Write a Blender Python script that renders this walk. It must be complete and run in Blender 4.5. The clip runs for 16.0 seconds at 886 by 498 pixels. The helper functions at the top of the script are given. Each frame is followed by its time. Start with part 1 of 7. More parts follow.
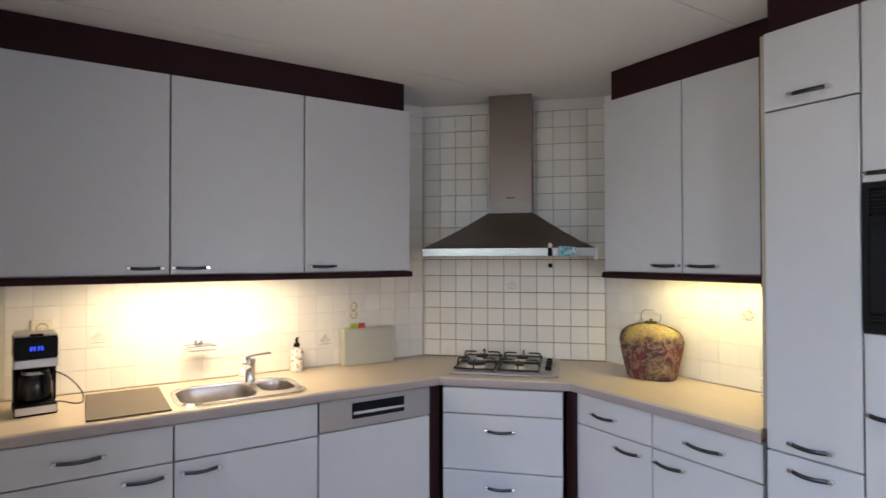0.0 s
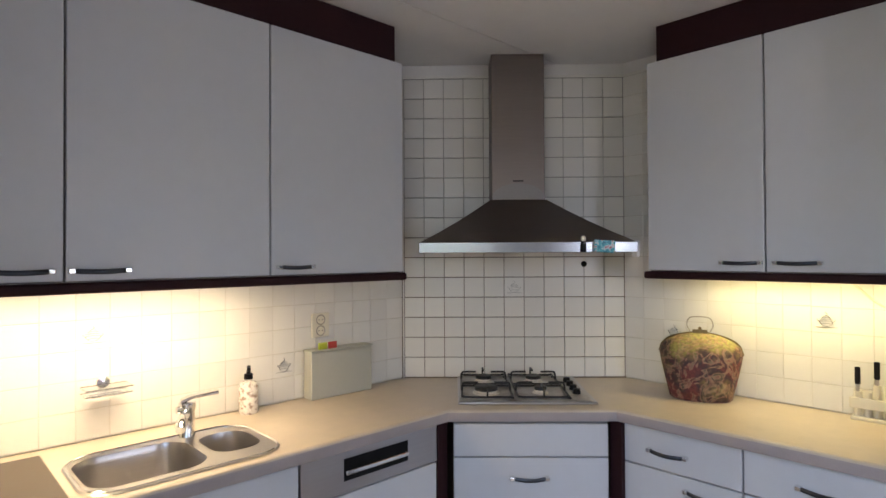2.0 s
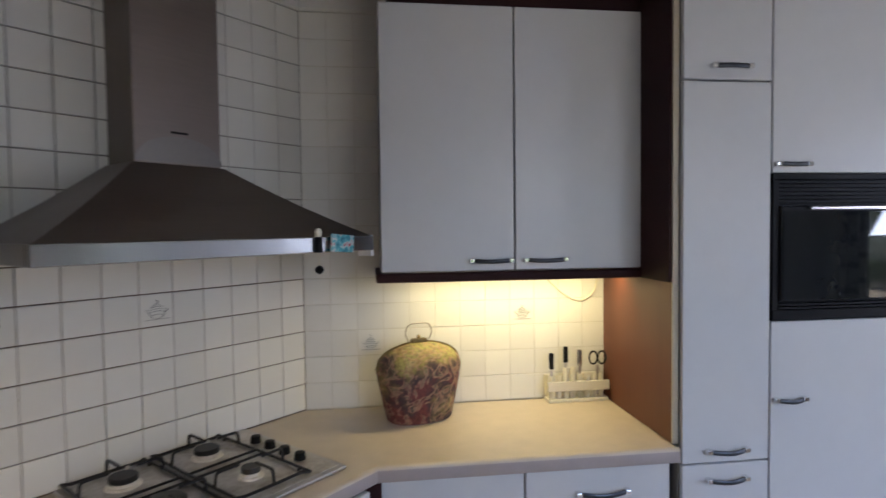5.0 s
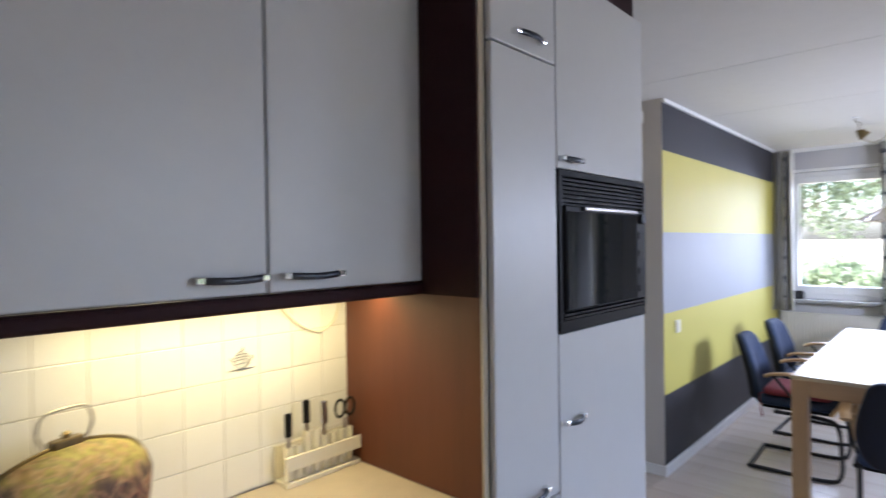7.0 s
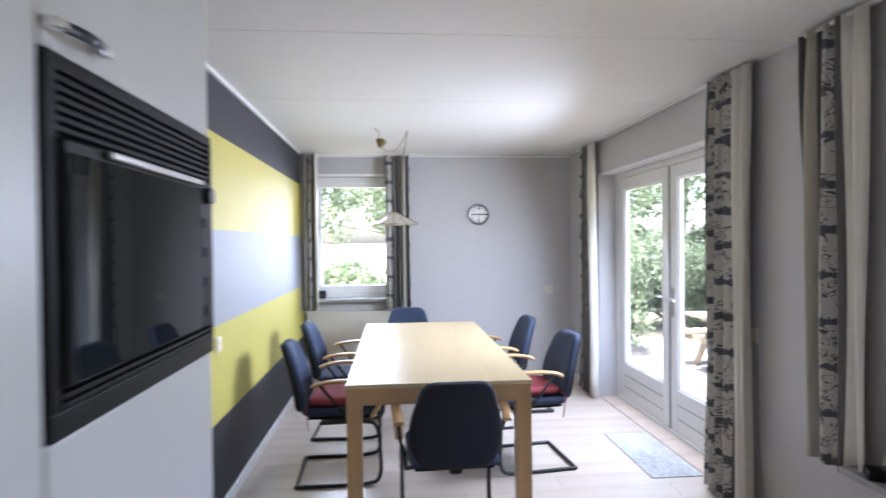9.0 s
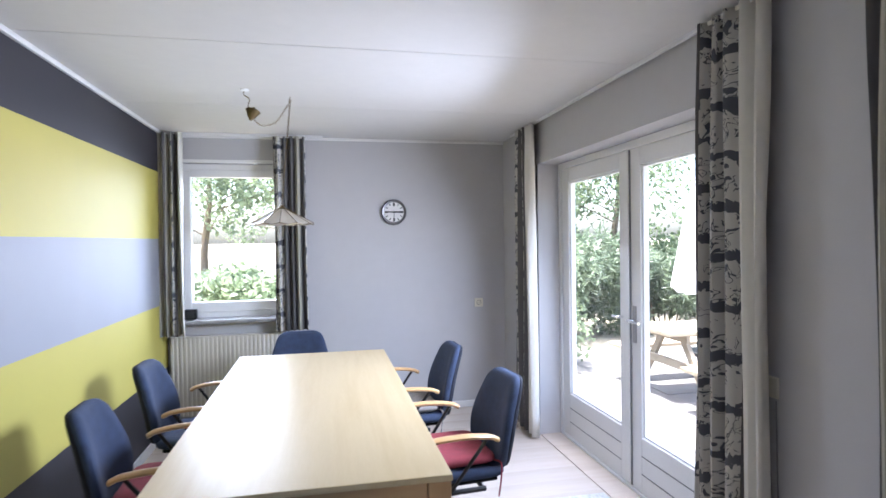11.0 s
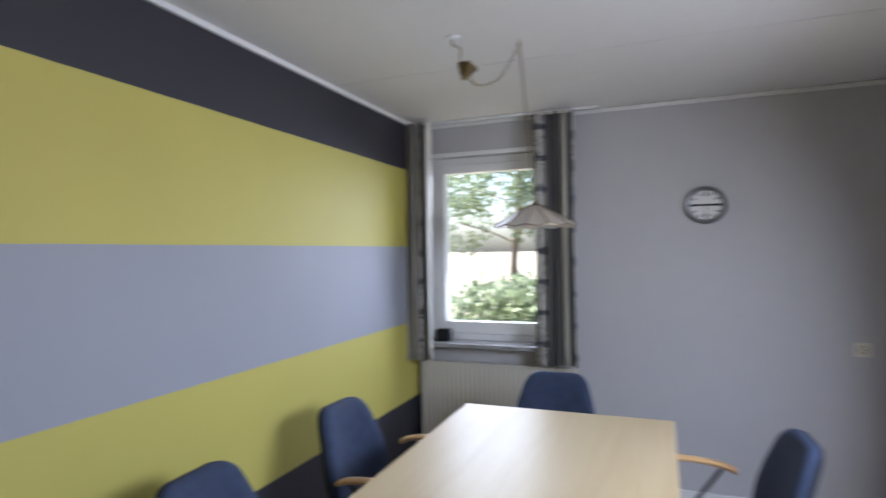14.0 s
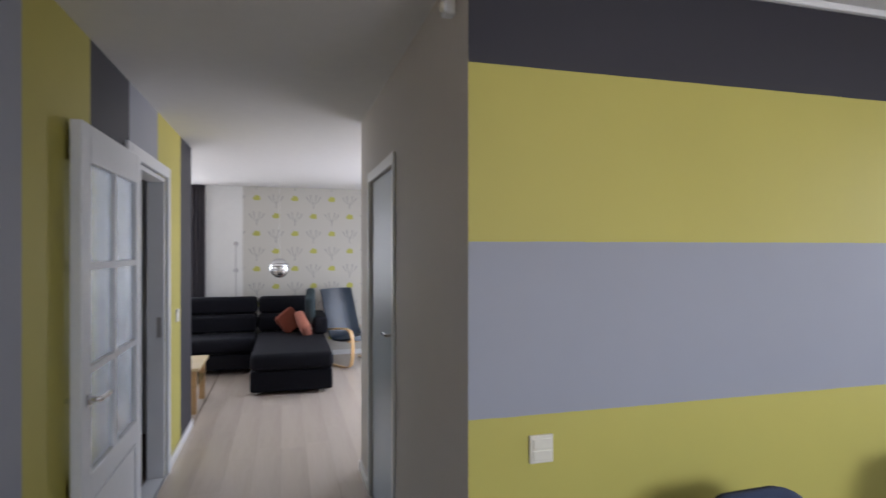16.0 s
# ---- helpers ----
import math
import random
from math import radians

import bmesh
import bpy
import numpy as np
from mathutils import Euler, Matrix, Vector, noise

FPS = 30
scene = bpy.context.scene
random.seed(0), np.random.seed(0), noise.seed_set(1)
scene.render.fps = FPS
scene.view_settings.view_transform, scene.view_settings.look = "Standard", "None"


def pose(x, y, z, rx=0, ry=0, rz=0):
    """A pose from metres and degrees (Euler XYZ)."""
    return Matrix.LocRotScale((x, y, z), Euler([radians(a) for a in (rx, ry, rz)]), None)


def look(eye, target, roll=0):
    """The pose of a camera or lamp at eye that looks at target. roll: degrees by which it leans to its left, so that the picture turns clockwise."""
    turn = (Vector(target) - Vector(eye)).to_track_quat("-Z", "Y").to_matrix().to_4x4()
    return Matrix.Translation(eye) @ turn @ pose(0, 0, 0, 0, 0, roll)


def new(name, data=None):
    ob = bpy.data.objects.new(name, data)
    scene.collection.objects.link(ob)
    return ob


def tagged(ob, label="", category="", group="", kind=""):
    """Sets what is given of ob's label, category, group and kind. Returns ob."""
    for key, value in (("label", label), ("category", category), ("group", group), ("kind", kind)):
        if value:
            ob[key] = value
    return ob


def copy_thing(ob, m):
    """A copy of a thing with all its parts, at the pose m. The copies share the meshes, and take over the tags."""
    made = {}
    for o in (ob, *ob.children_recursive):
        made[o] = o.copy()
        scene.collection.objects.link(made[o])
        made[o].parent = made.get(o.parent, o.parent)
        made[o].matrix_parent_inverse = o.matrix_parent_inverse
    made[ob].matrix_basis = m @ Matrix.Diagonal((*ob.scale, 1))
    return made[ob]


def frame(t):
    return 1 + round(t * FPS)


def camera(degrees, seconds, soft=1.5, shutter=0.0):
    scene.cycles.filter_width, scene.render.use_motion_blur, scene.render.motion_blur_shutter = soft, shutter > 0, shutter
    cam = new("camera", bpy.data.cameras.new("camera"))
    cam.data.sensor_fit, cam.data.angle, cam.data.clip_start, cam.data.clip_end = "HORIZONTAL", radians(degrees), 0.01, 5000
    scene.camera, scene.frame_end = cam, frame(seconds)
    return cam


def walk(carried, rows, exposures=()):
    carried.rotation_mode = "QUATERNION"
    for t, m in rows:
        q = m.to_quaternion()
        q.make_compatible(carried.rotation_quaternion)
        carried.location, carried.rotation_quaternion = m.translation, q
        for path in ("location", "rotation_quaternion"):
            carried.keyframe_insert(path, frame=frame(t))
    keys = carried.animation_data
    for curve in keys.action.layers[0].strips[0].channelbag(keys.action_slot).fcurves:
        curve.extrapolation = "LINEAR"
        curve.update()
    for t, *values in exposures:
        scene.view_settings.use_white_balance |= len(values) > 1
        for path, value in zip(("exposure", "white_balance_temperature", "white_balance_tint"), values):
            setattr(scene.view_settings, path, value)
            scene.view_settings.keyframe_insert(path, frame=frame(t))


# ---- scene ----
cam = camera(76.5, 16.0, shutter=0.5)
PATH = [
    (0, (0.14, 0.346, 1.546), (1.218, 2.031, 1.572), -0.1),
    (0.5, (0.041, 0.453, 1.548), (1.29, 2.015, 1.571), -0.3),
    (1, (0.096, 0.712, 1.552), (1.405, 2.225, 1.565), -0.5),
    (1.5, (0.148, 0.983, 1.535), (1.466, 2.487, 1.562), -0.4),
    (2, (0.14, 1.245, 1.534), (1.526, 2.687, 1.558), -0.3),
    (2.5, (0.164, 1.529, 1.489), (1.678, 2.834, 1.529), -0.6),
    (3, (0.211, 1.81, 1.502), (1.867, 2.931, 1.555), -0.7),
    (3.5, (0.228, 1.985, 1.541), (2.043, 2.824, 1.587), -0.7),
    (4, (0.294, 2.165, 1.581), (2.27, 2.473, 1.578), -1.1),
    (4.2, (0.341, 2.218, 1.614), (2.331, 2.42, 1.581), -0.9),
    (6.3, (1.084, 2.577, 1.562), (2.794, 1.54, 1.55), -1.1),
    (6.5, (1.176, 2.58, 1.546), (2.823, 1.445, 1.539), -0.9),
    (7, (1.388, 2.535, 1.565), (2.736, 1.057, 1.547), -0.8),
    (7.5, (1.569, 2.368, 1.554), (2.681, 0.706, 1.536), -1.0),
    (8, (1.722, 2.204, 1.551), (2.573, 0.394, 1.527), -0.7),
    (8.5, (1.856, 2.05, 1.577), (2.149, 0.072, 1.548), -0.6),
    (9, (1.812, 1.829, 1.539), (1.643, -0.164, 1.514), -0.6),
    (9.5, (1.761, 1.527, 1.586), (1.436, -0.446, 1.557), -0.9),
    (9.7, (1.767, 1.423, 1.588), (1.396, -0.542, 1.553), -0.7),
    (11.8, (1.237, 0.301, 1.579), (0.823, -1.656, 1.556), -0.8),
    (12, (1.18, 0.211, 1.586), (0.775, -1.747, 1.567), -0.8),
    (12.5, (1.035, -0.034, 1.589), (0.707, -2.007, 1.576), -0.9),
    (13, (0.988, -0.268, 1.589), (0.965, -2.268, 1.58), -1.0),
    (13.5, (1.081, -0.474, 1.57), (1.35, -2.456, 1.575), -0.9),
    (14, (1.135, -0.6, 1.58), (1.859, -2.465, 1.59), -0.9),
    (14.5, (1.187, -0.679, 1.612), (2.515, -2.174, 1.616), -0.7),
    (15, (1.197, -0.687, 1.581), (2.887, -1.755, 1.609), -0.6),
    (15.5, (1.192, -0.663, 1.607), (3.031, -1.45, 1.603), -0.3),
    (16, (1.199, -0.66, 1.599), (3.123, -1.203, 1.599), -0.0),
]
EXPOSURES = [(0.0, 3.50, 6250, 16), (1.0, 3.40, 6300, 16), (2.0, 3.34, 6200, 16), (3.5, 3.22, 5850, 15), (4.0, 3.14, 5950, 16), (6.5, 3.34, 5850, 17), (7.5, 3.28, 5900, 16),
             (8.5, 3.46, 6050, 13), (9.0, 3.52, 6050, 14), (12.0, 3.22, 5850, 15), (12.5, 3.14, 5850, 15), (13.2, 2.84, 5950, 14), (14.0, 2.44, 6100, 15),
             (14.5, 2.34, 6200, 15), (15.0, 2.28, 6350, 15), (15.5, 2.34, 6500, 15), (16.0, 2.38, 6600, 15)]
walk(cam, [(t, look(eye, target, roll)) for t, eye, target, roll in PATH], EXPOSURES)

# ---- light ----
world = bpy.data.worlds.new("world")
scene.world = world
world.use_nodes = True
wn = world.node_tree
sky = wn.nodes.new("ShaderNodeTexSky")
sky.sky_type = "NISHITA"
sky.sun_disc = False
sky.sun_elevation = radians(79)
sky.sun_rotation = radians(63)
sky.dust_density = 4.0
wn.links.new(sky.outputs[0], wn.nodes["Background"].inputs[0])
wn.nodes["Background"].inputs[1].default_value = 0.15


def lamp(name, kind, m, energy, colour, **kw):
    data = bpy.data.lights.new(name, kind)
    data.energy, data.color = energy, colour
    for key, value in kw.items():
        if key == "size":
            data.size = value
        if key == "size_y":
            data.shape, data.size_y = "RECTANGLE", value
        if key == "angle":
            data.angle = radians(value)
        if key == "spread":
            data.spread = radians(value)
    ob = new(name, data)
    ob.matrix_world = m
    return ob


lamp("sun", "SUN", look((0, 0, 0), (-0.16, -0.08, -0.98)), 4.2, (1.0, 0.95, 0.88), angle=3)
SKYC = (0.765, 0.84, 1.0)
# daylight standing in the openings
lamp("daylight_garden_doors", "AREA", look((-0.175, -2.16, 1.76), (1.2, -2.36, 1.00)), 7.8, SKYC, size=1.1, size_y=0.55, spread=155)
lamp("daylight_kitchen_window", "AREA", look((-0.175, 0.97, 1.95), (1.2, 1.2, 0.75)), 0.6, SKYC, size=1.5, size_y=0.4, spread=110)
lamp("daylight_south_window", "AREA", look((2.23, -4.45, 1.62), (2.2, -3, 1.0)), 2.4, SKYC, size=0.8, size_y=1.15, spread=115)
lamp("daylight_living_window", "AREA", look((9.80, 1.75, 1.35), (7, 1.0, 1.1)), 13.0, SKYC, size=1.9, size_y=1.7)
# added fill for the living room, in a made-up south window
lamp("added_daylight_living_south", "AREA", look((7.6, -2.95, 1.35), (7.4, 0, 1.1)), 13.0, SKYC, size=2.5, size_y=1.6)
# tubes and spots under the wall cabinets
lamp("under_cabinet_light_sink", "AREA", look((0.62, 3.18, 1.435), (0.62, 3.21, 0.9)), 1.2, (1.0, 0.77, 0.44), size=0.85, size_y=0.06)
lamp("under_cabinet_light_corner", "AREA", look((2.61, 1.85, 1.435), (2.66, 1.85, 0.9)), 0.45, (1.0, 0.81, 0.36), size=0.75, size_y=0.06)

# ---- materials ----
def nodes_of(name):
    m = bpy.data.materials.new(name)
    m.use_nodes = True
    t = m.node_tree
    return m, t, t.nodes["Principled BSDF"]


def tex_noise(t, scale, detail=4.0, coord="Object", stretch=(1, 1, 1)):
    c = t.nodes.new("ShaderNodeTexCoord")
    mp = t.nodes.new("ShaderNodeMapping")
    mp.inputs["Scale"].default_value = stretch
    n = t.nodes.new("ShaderNodeTexNoise")
    n.inputs["Scale"].default_value, n.inputs["Detail"].default_value = scale, detail
    t.links.new(c.outputs[coord], mp.inputs["Vector"])
    t.links.new(mp.outputs["Vector"], n.inputs["Vector"])
    return n


def ramp(t, source, stops):
    r = t.nodes.new("ShaderNodeValToRGB")
    els = r.color_ramp.elements
    while len(els) < len(stops):
        els.new(0.5)
    for el, (p, c) in zip(els, stops):
        el.position, el.color = p, (*c, 1)
    t.links.new(source, r.inputs["Fac"])
    return r


def calc(t, op, a, b=None, c=None):
    n = t.nodes.new("ShaderNodeMath")
    n.operation = op
    for i, v in enumerate((a, b, c)):
        if v is None:
            continue
        if isinstance(v, (int, float)):
            n.inputs[i].default_value = v
        else:
            t.links.new(v, n.inputs[i])
    return n.outputs[0]


def blend(t, fac, a, b, mode="MIX"):
    n = t.nodes.new("ShaderNodeMix")
    n.data_type, n.blend_type = "RGBA", mode
    for sock, v in ((n.inputs[0], fac), (n.inputs[6], a), (n.inputs[7], b)):
        if isinstance(v, (int, float)):
            sock.default_value = v
        elif isinstance(v, tuple):
            sock.default_value = (*v, 1)
        else:
            t.links.new(v, sock)
    return n.outputs[2]


def bump(t, p, height, strength=0.2, distance=0.002):
    b = t.nodes.new("ShaderNodeBump")
    b.inputs["Strength"].default_value, b.inputs["Distance"].default_value = strength, distance
    t.links.new(height, b.inputs["Height"])
    t.links.new(b.outputs[0], p.inputs["Normal"])


def plain(name, colour, rough=0.5, metal=0.0, grain=60.0, vary=0.08, relief=0.15, coat=0.0, stretch=(1, 1, 1), per_object=0.0):
    """Colour with soft mottling at two scales, fine relief and uneven gloss."""
    m, t, p = nodes_of(name)
    fine = tex_noise(t, grain, 5, stretch=stretch)
    wide = tex_noise(t, max(1.3, grain / 22), 3, stretch=stretch)
    dark = tuple(c * (1 - vary) for c in colour)
    light = tuple(min(1, c * (1 + vary)) for c in colour)
    a = ramp(t, fine.outputs["Fac"], [(0.3, dark), (0.7, light)])
    col = blend(t, 0.5, a.outputs[0], ramp(t, wide.outputs["Fac"], [(0.3, dark), (0.7, light)]).outputs[0])
    if per_object:
        info = t.nodes.new("ShaderNodeObjectInfo")
        k = calc(t, "MULTIPLY_ADD", info.outputs["Random"], 2 * per_object, 1 - per_object)
        h = t.nodes.new("ShaderNodeHueSaturation")
        t.links.new(k, h.inputs["Value"])
        t.links.new(col, h.inputs["Color"])
        col = h.outputs[0]
    t.links.new(col, p.inputs["Base Color"])
    p.inputs["Metallic"].default_value = metal
    p.inputs["Coat Weight"].default_value = coat
    r = calc(t, "MULTIPLY_ADD", wide.outputs["Fac"], 0.16 * rough + 0.04, rough * 0.92 - 0.02)
    t.links.new(r, p.inputs["Roughness"])
    if relief:
        bump(t, p, fine.outputs["Fac"], relief)
    return m


def glass_mat(name, colour=(1, 1, 1), rough=0.0, ior=1.45):
    m, t, p = nodes_of(name)
    p.inputs["Base Color"].default_value = (*colour, 1)
    p.inputs["Transmission Weight"].default_value = 1.0
    p.inputs["Roughness"].default_value, p.inputs["IOR"].default_value = rough, ior
    return m


def thin_glass(name):
    """A flat pane: clear, with a faint mirror gloss."""
    m, t, p = nodes_of(name)
    t.nodes.remove(p)
    clear, shine, mixer = (t.nodes.new("ShaderNode" + k) for k in ("BsdfTransparent", "BsdfGlossy", "MixShader"))
    clear.inputs[0].default_value = (0.96, 0.98, 0.975, 1)
    shine.inputs["Roughness"].default_value = 0.0
    mixer.inputs[0].default_value = 0.045
    t.links.new(clear.outputs[0], mixer.inputs[1])
    t.links.new(shine.outputs[0], mixer.inputs[2])
    t.links.new(mixer.outputs[0], t.nodes["Material Output"].inputs[0])
    return m


def glow_mat(name, colour, strength):
    m, t, p = nodes_of(name)
    p.inputs["Base Color"].default_value = (*colour, 1)
    p.inputs["Emission Color"].default_value = (*colour, 1)
    p.inputs["Emission Strength"].default_value = strength
    return m


def wood_mat(name, dark, light, rough=0.4, along="y", scale=7.0, coat=0.0, per_object=0.0, detail=8, end=0.9):
    m, t, p = nodes_of(name)
    s = {"x": (0.12, 1.6, 1.6), "y": (1.6, 0.12, 1.6), "z": (1.6, 1.6, 0.12)}[along]
    n = tex_noise(t, scale, detail, stretch=s)
    f = tex_noise(t, scale * 14, 4, stretch=s)
    a = ramp(t, n.outputs["Fac"], [(0.32, dark), (0.55, light), (0.72, tuple(end * c for c in light))])
    col = blend(t, 0.25, a.outputs[0], ramp(t, f.outputs["Fac"], [(0.3, dark), (0.65, light)]).outputs[0])
    if per_object:
        info = t.nodes.new("ShaderNodeObjectInfo")
        k = calc(t, "MULTIPLY_ADD", info.outputs["Random"], 2 * per_object, 1 - per_object)
        h = t.nodes.new("ShaderNodeHueSaturation")
        t.links.new(k, h.inputs["Value"])
        t.links.new(col, h.inputs["Color"])
        col = h.outputs[0]
    t.links.new(col, p.inputs["Base Color"])
    t.links.new(calc(t, "MULTIPLY_ADD", n.outputs["Fac"], 0.06, rough - 0.03), p.inputs["Roughness"])
    p.inputs["Coat Weight"].default_value = coat
    bump(t, p, f.outputs["Fac"], 0.08, 0.001)
    return m


def stripe_mat(name, axis, edges, colours, rough=0.62):
    """Emulsion paint in straight bands along one world axis, with a rolled texture."""
    m, t, p = nodes_of(name)
    g = t.nodes.new("ShaderNodeNewGeometry")
    x = t.nodes.new("ShaderNodeSeparateXYZ")
    t.links.new(g.outputs["Position"], x.inputs[0])
    wob = tex_noise(t, 9, 3)
    pos = calc(t, "MULTIPLY_ADD", wob.outputs["Fac"], 0.004, x.outputs["XYZ".index(axis)])
    col = colours[0]
    for e, c in zip(edges, colours[1:]):
        col = blend(t, calc(t, "GREATER_THAN", pos, e), col, c)
    n = tex_noise(t, 1.6, 4)
    k = ramp(t, n.outputs["Fac"], [(0.3, (0.93, 0.93, 0.93)), (0.7, (1.0, 1.0, 1.0))])
    col = blend(t, 1.0, col, k.outputs[0], "MULTIPLY")
    t.links.new(col, p.inputs["Base Color"])
    p.inputs["Roughness"].default_value = rough
    p.inputs["Specular IOR Level"].default_value = 0.4
    f = tex_noise(t, 260, 3)
    bump(t, p, f.outputs["Fac"], 0.25, 0.0015)
    return m


YELLOW, SLATE, PALE = (0.50, 0.44, 0.105), (0.034, 0.032, 0.040), (0.315, 0.325, 0.362)
M_WALL = plain("grey_emulsion", (0.48, 0.472, 0.478), 0.7, grain=240, vary=0.03, relief=0.25)
M_BEIGE = plain("beige_emulsion", (0.56, 0.515, 0.468), 0.7, grain=240, vary=0.03, relief=0.25)
M_WHITEWALL = plain("white_emulsion", (0.72, 0.71, 0.68), 0.7, grain=240, vary=0.03, relief=0.25)
M_CEIL = plain("ceiling_white", (0.67, 0.66, 0.645), 0.85, grain=320, vary=0.03, relief=0.35)
M_STRIPES = stripe_mat("striped_paint", "Z", [0.537, 1.080, 1.624, 2.170], [SLATE, YELLOW, PALE, YELLOW, SLATE], 0.6)
M_VSTRIPES = stripe_mat("upright_striped_paint", "X", [3.30, 3.96, 4.60, 5.31, 6.16], [PALE, YELLOW, SLATE, PALE, YELLOW, SLATE])
M_WHITE = plain("white_lacquer", (0.74, 0.745, 0.74), 0.38, grain=90, vary=0.03, relief=0.06)
M_TRIM = plain("white_gloss_paint", (0.76, 0.755, 0.74), 0.32, grain=70, vary=0.03, relief=0.08)
M_CAB = plain("pale_grey_cabinet_laminate", (0.51, 0.52, 0.54), 0.36, grain=420, vary=0.025, relief=0.12)
M_CABEDGE = plain("cabinet_edge_shadow_gap", (0.20, 0.20, 0.205), 0.5, grain=90)
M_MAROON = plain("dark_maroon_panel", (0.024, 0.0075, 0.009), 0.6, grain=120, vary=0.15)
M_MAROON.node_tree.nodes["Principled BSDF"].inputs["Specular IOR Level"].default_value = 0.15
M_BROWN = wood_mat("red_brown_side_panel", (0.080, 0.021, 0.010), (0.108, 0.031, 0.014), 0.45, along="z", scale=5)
M_COUNTER = plain("beige_worktop_laminate", (0.50, 0.425, 0.335), 0.34, grain=380, vary=0.10, relief=0.05)
M_COUNTEREDGE = plain("mauve_worktop_edge", (0.33, 0.285, 0.275), 0.4, grain=380, vary=0.08, relief=0.05)
M_CHROME = plain("chrome", (0.78, 0.78, 0.78), 0.12, 1.0, grain=40, vary=0.02, relief=0)
M_STEEL = plain("brushed_steel", (0.47, 0.45, 0.44), 0.30, 1.0, grain=160, vary=0.05, relief=0.06, stretch=(0.06, 1, 1))
M_HOOD = plain("dull_hood_steel", (0.225, 0.192, 0.175), 0.42, 1.0, grain=160, vary=0.06, relief=0.06, stretch=(0.06, 1, 1))
M_BLACKMETAL = plain("black_metal", (0.02, 0.02, 0.022), 0.42, 0.3, grain=80, vary=0.2)
M_BLACK = plain("black_plastic", (0.006, 0.006, 0.007), 0.45, grain=80, vary=0.2, relief=0.04)
M_BLACK.node_tree.nodes["Principled BSDF"].inputs["Specular IOR Level"].default_value = 0.12
M_HANDLE = plain("gunmetal_handle", (0.055, 0.06, 0.072), 0.3, 0.85, grain=60, vary=0.1, relief=0.03)
M_GROUT = plain("grout", (0.60, 0.57, 0.50), 0.9, grain=200, vary=0.15)
M_GROUTDARK = plain("brown_grout", (0.14, 0.105, 0.078), 0.9, grain=200, vary=0.15)
M_GROUTGREY = plain("grey_grout", (0.27, 0.255, 0.235), 0.9, grain=200, vary=0.2)
M_TILE = plain("glazed_white_tile", (0.72, 0.705, 0.665), 0.25, grain=14, vary=0.03, relief=0.04, per_object=0.045)
M_INK = plain("grey_tile_drawing", (0.10, 0.095, 0.09), 0.4, grain=120, vary=0.3)
M_TABLE = wood_mat("pale_beech_tabletop", (0.52, 0.395, 0.215), (0.585, 0.465, 0.275), 0.40, along="y", scale=9, detail=5, end=0.97)
M_TABLE.node_tree.nodes["Principled BSDF"].inputs["Specular IOR Level"].default_value = 0.22
M_BEECH = wood_mat("honey_beech", (0.36, 0.205, 0.085), (0.47, 0.29, 0.135), 0.38, along="z", scale=6)
M_ARM = wood_mat("bent_beech", (0.48, 0.29, 0.13), (0.62, 0.40, 0.19), 0.32, along="y", scale=6)
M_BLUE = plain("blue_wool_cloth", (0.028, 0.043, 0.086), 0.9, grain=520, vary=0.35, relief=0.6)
M_RED = plain("wine_red_cushion_cloth", (0.27, 0.045, 0.060), 0.9, grain=420, vary=0.25, relief=0.5)
M_PLANK = wood_mat("pale_oak_laminate", (0.50, 0.42, 0.35), (0.58, 0.50, 0.425), 0.25, along="x", scale=4.5, per_object=0.035)
M_GLASS = thin_glass("window_glass")
M_SOFA = plain("charcoal_sofa_cloth", (0.006, 0.006, 0.009), 0.9, grain=420, vary=0.3, relief=0.5)
M_SOFA.node_tree.nodes["Principled BSDF"].inputs["Specular IOR Level"].default_value = 0.2
M_ORANGE = plain("rust_orange_cloth", (0.22, 0.052, 0.028), 0.85, grain=420, vary=0.15, relief=0.4)
M_LEATHER = plain("blue_black_leather", (0.020, 0.032, 0.048), 0.3, grain=60, vary=0.3, relief=0.4)
M_SOCKET = plain("cream_plastic", (0.70, 0.66, 0.54), 0.35, grain=60, vary=0.03, relief=0.02)
M_GRANITE = plain("grey_stone_sill", (0.27, 0.265, 0.26), 0.3, grain=300, vary=0.45, relief=0.05)


# ---- mesh helpers ----
def mesh_of(bm, name, mats):
    me = bpy.data.meshes.new(name)
    bm.normal_update()
    bm.to_mesh(me)
    bm.free()
    for m in mats if isinstance(mats, (list, tuple)) else [mats]:
        me.materials.append(m)
    return me


def part(name, bm, material, parent=None, label="", smooth=False):
    me = mesh_of(bm, name, material)
    if smooth:
        me.polygons.foreach_set("use_smooth", [True] * len(me.polygons))
        me.set_sharp_from_angle(angle=radians(40))
    ob = new(name, me)
    if parent is not None:
        ob.parent = parent
    if label:
        tagged(ob, label)
    return ob


def thing(name, label, category, m=None, group="", kind=""):
    ob = new(name)
    ob.empty_display_size = 0.1
    if m is not None:
        ob.matrix_basis = m
    return tagged(ob, label, category, group, kind)


def box(bm, x0, x1, y0, y1, z0, z1, bevel=0.0, mat=0, seg=2):
    b = bmesh.new()
    bmesh.ops.create_cube(b, size=1.0)
    for v in b.verts:
        v.co = Vector((x0 + (v.co.x + 0.5) * (x1 - x0), y0 + (v.co.y + 0.5) * (y1 - y0), z0 + (v.co.z + 0.5) * (z1 - z0)))
    if bevel:
        bmesh.ops.bevel(b, geom=b.edges[:], offset=bevel, segments=seg, affect="EDGES", profile=0.5)
    for f in b.faces:
        f.material_index = mat
    merge(bm, b)
    return bm


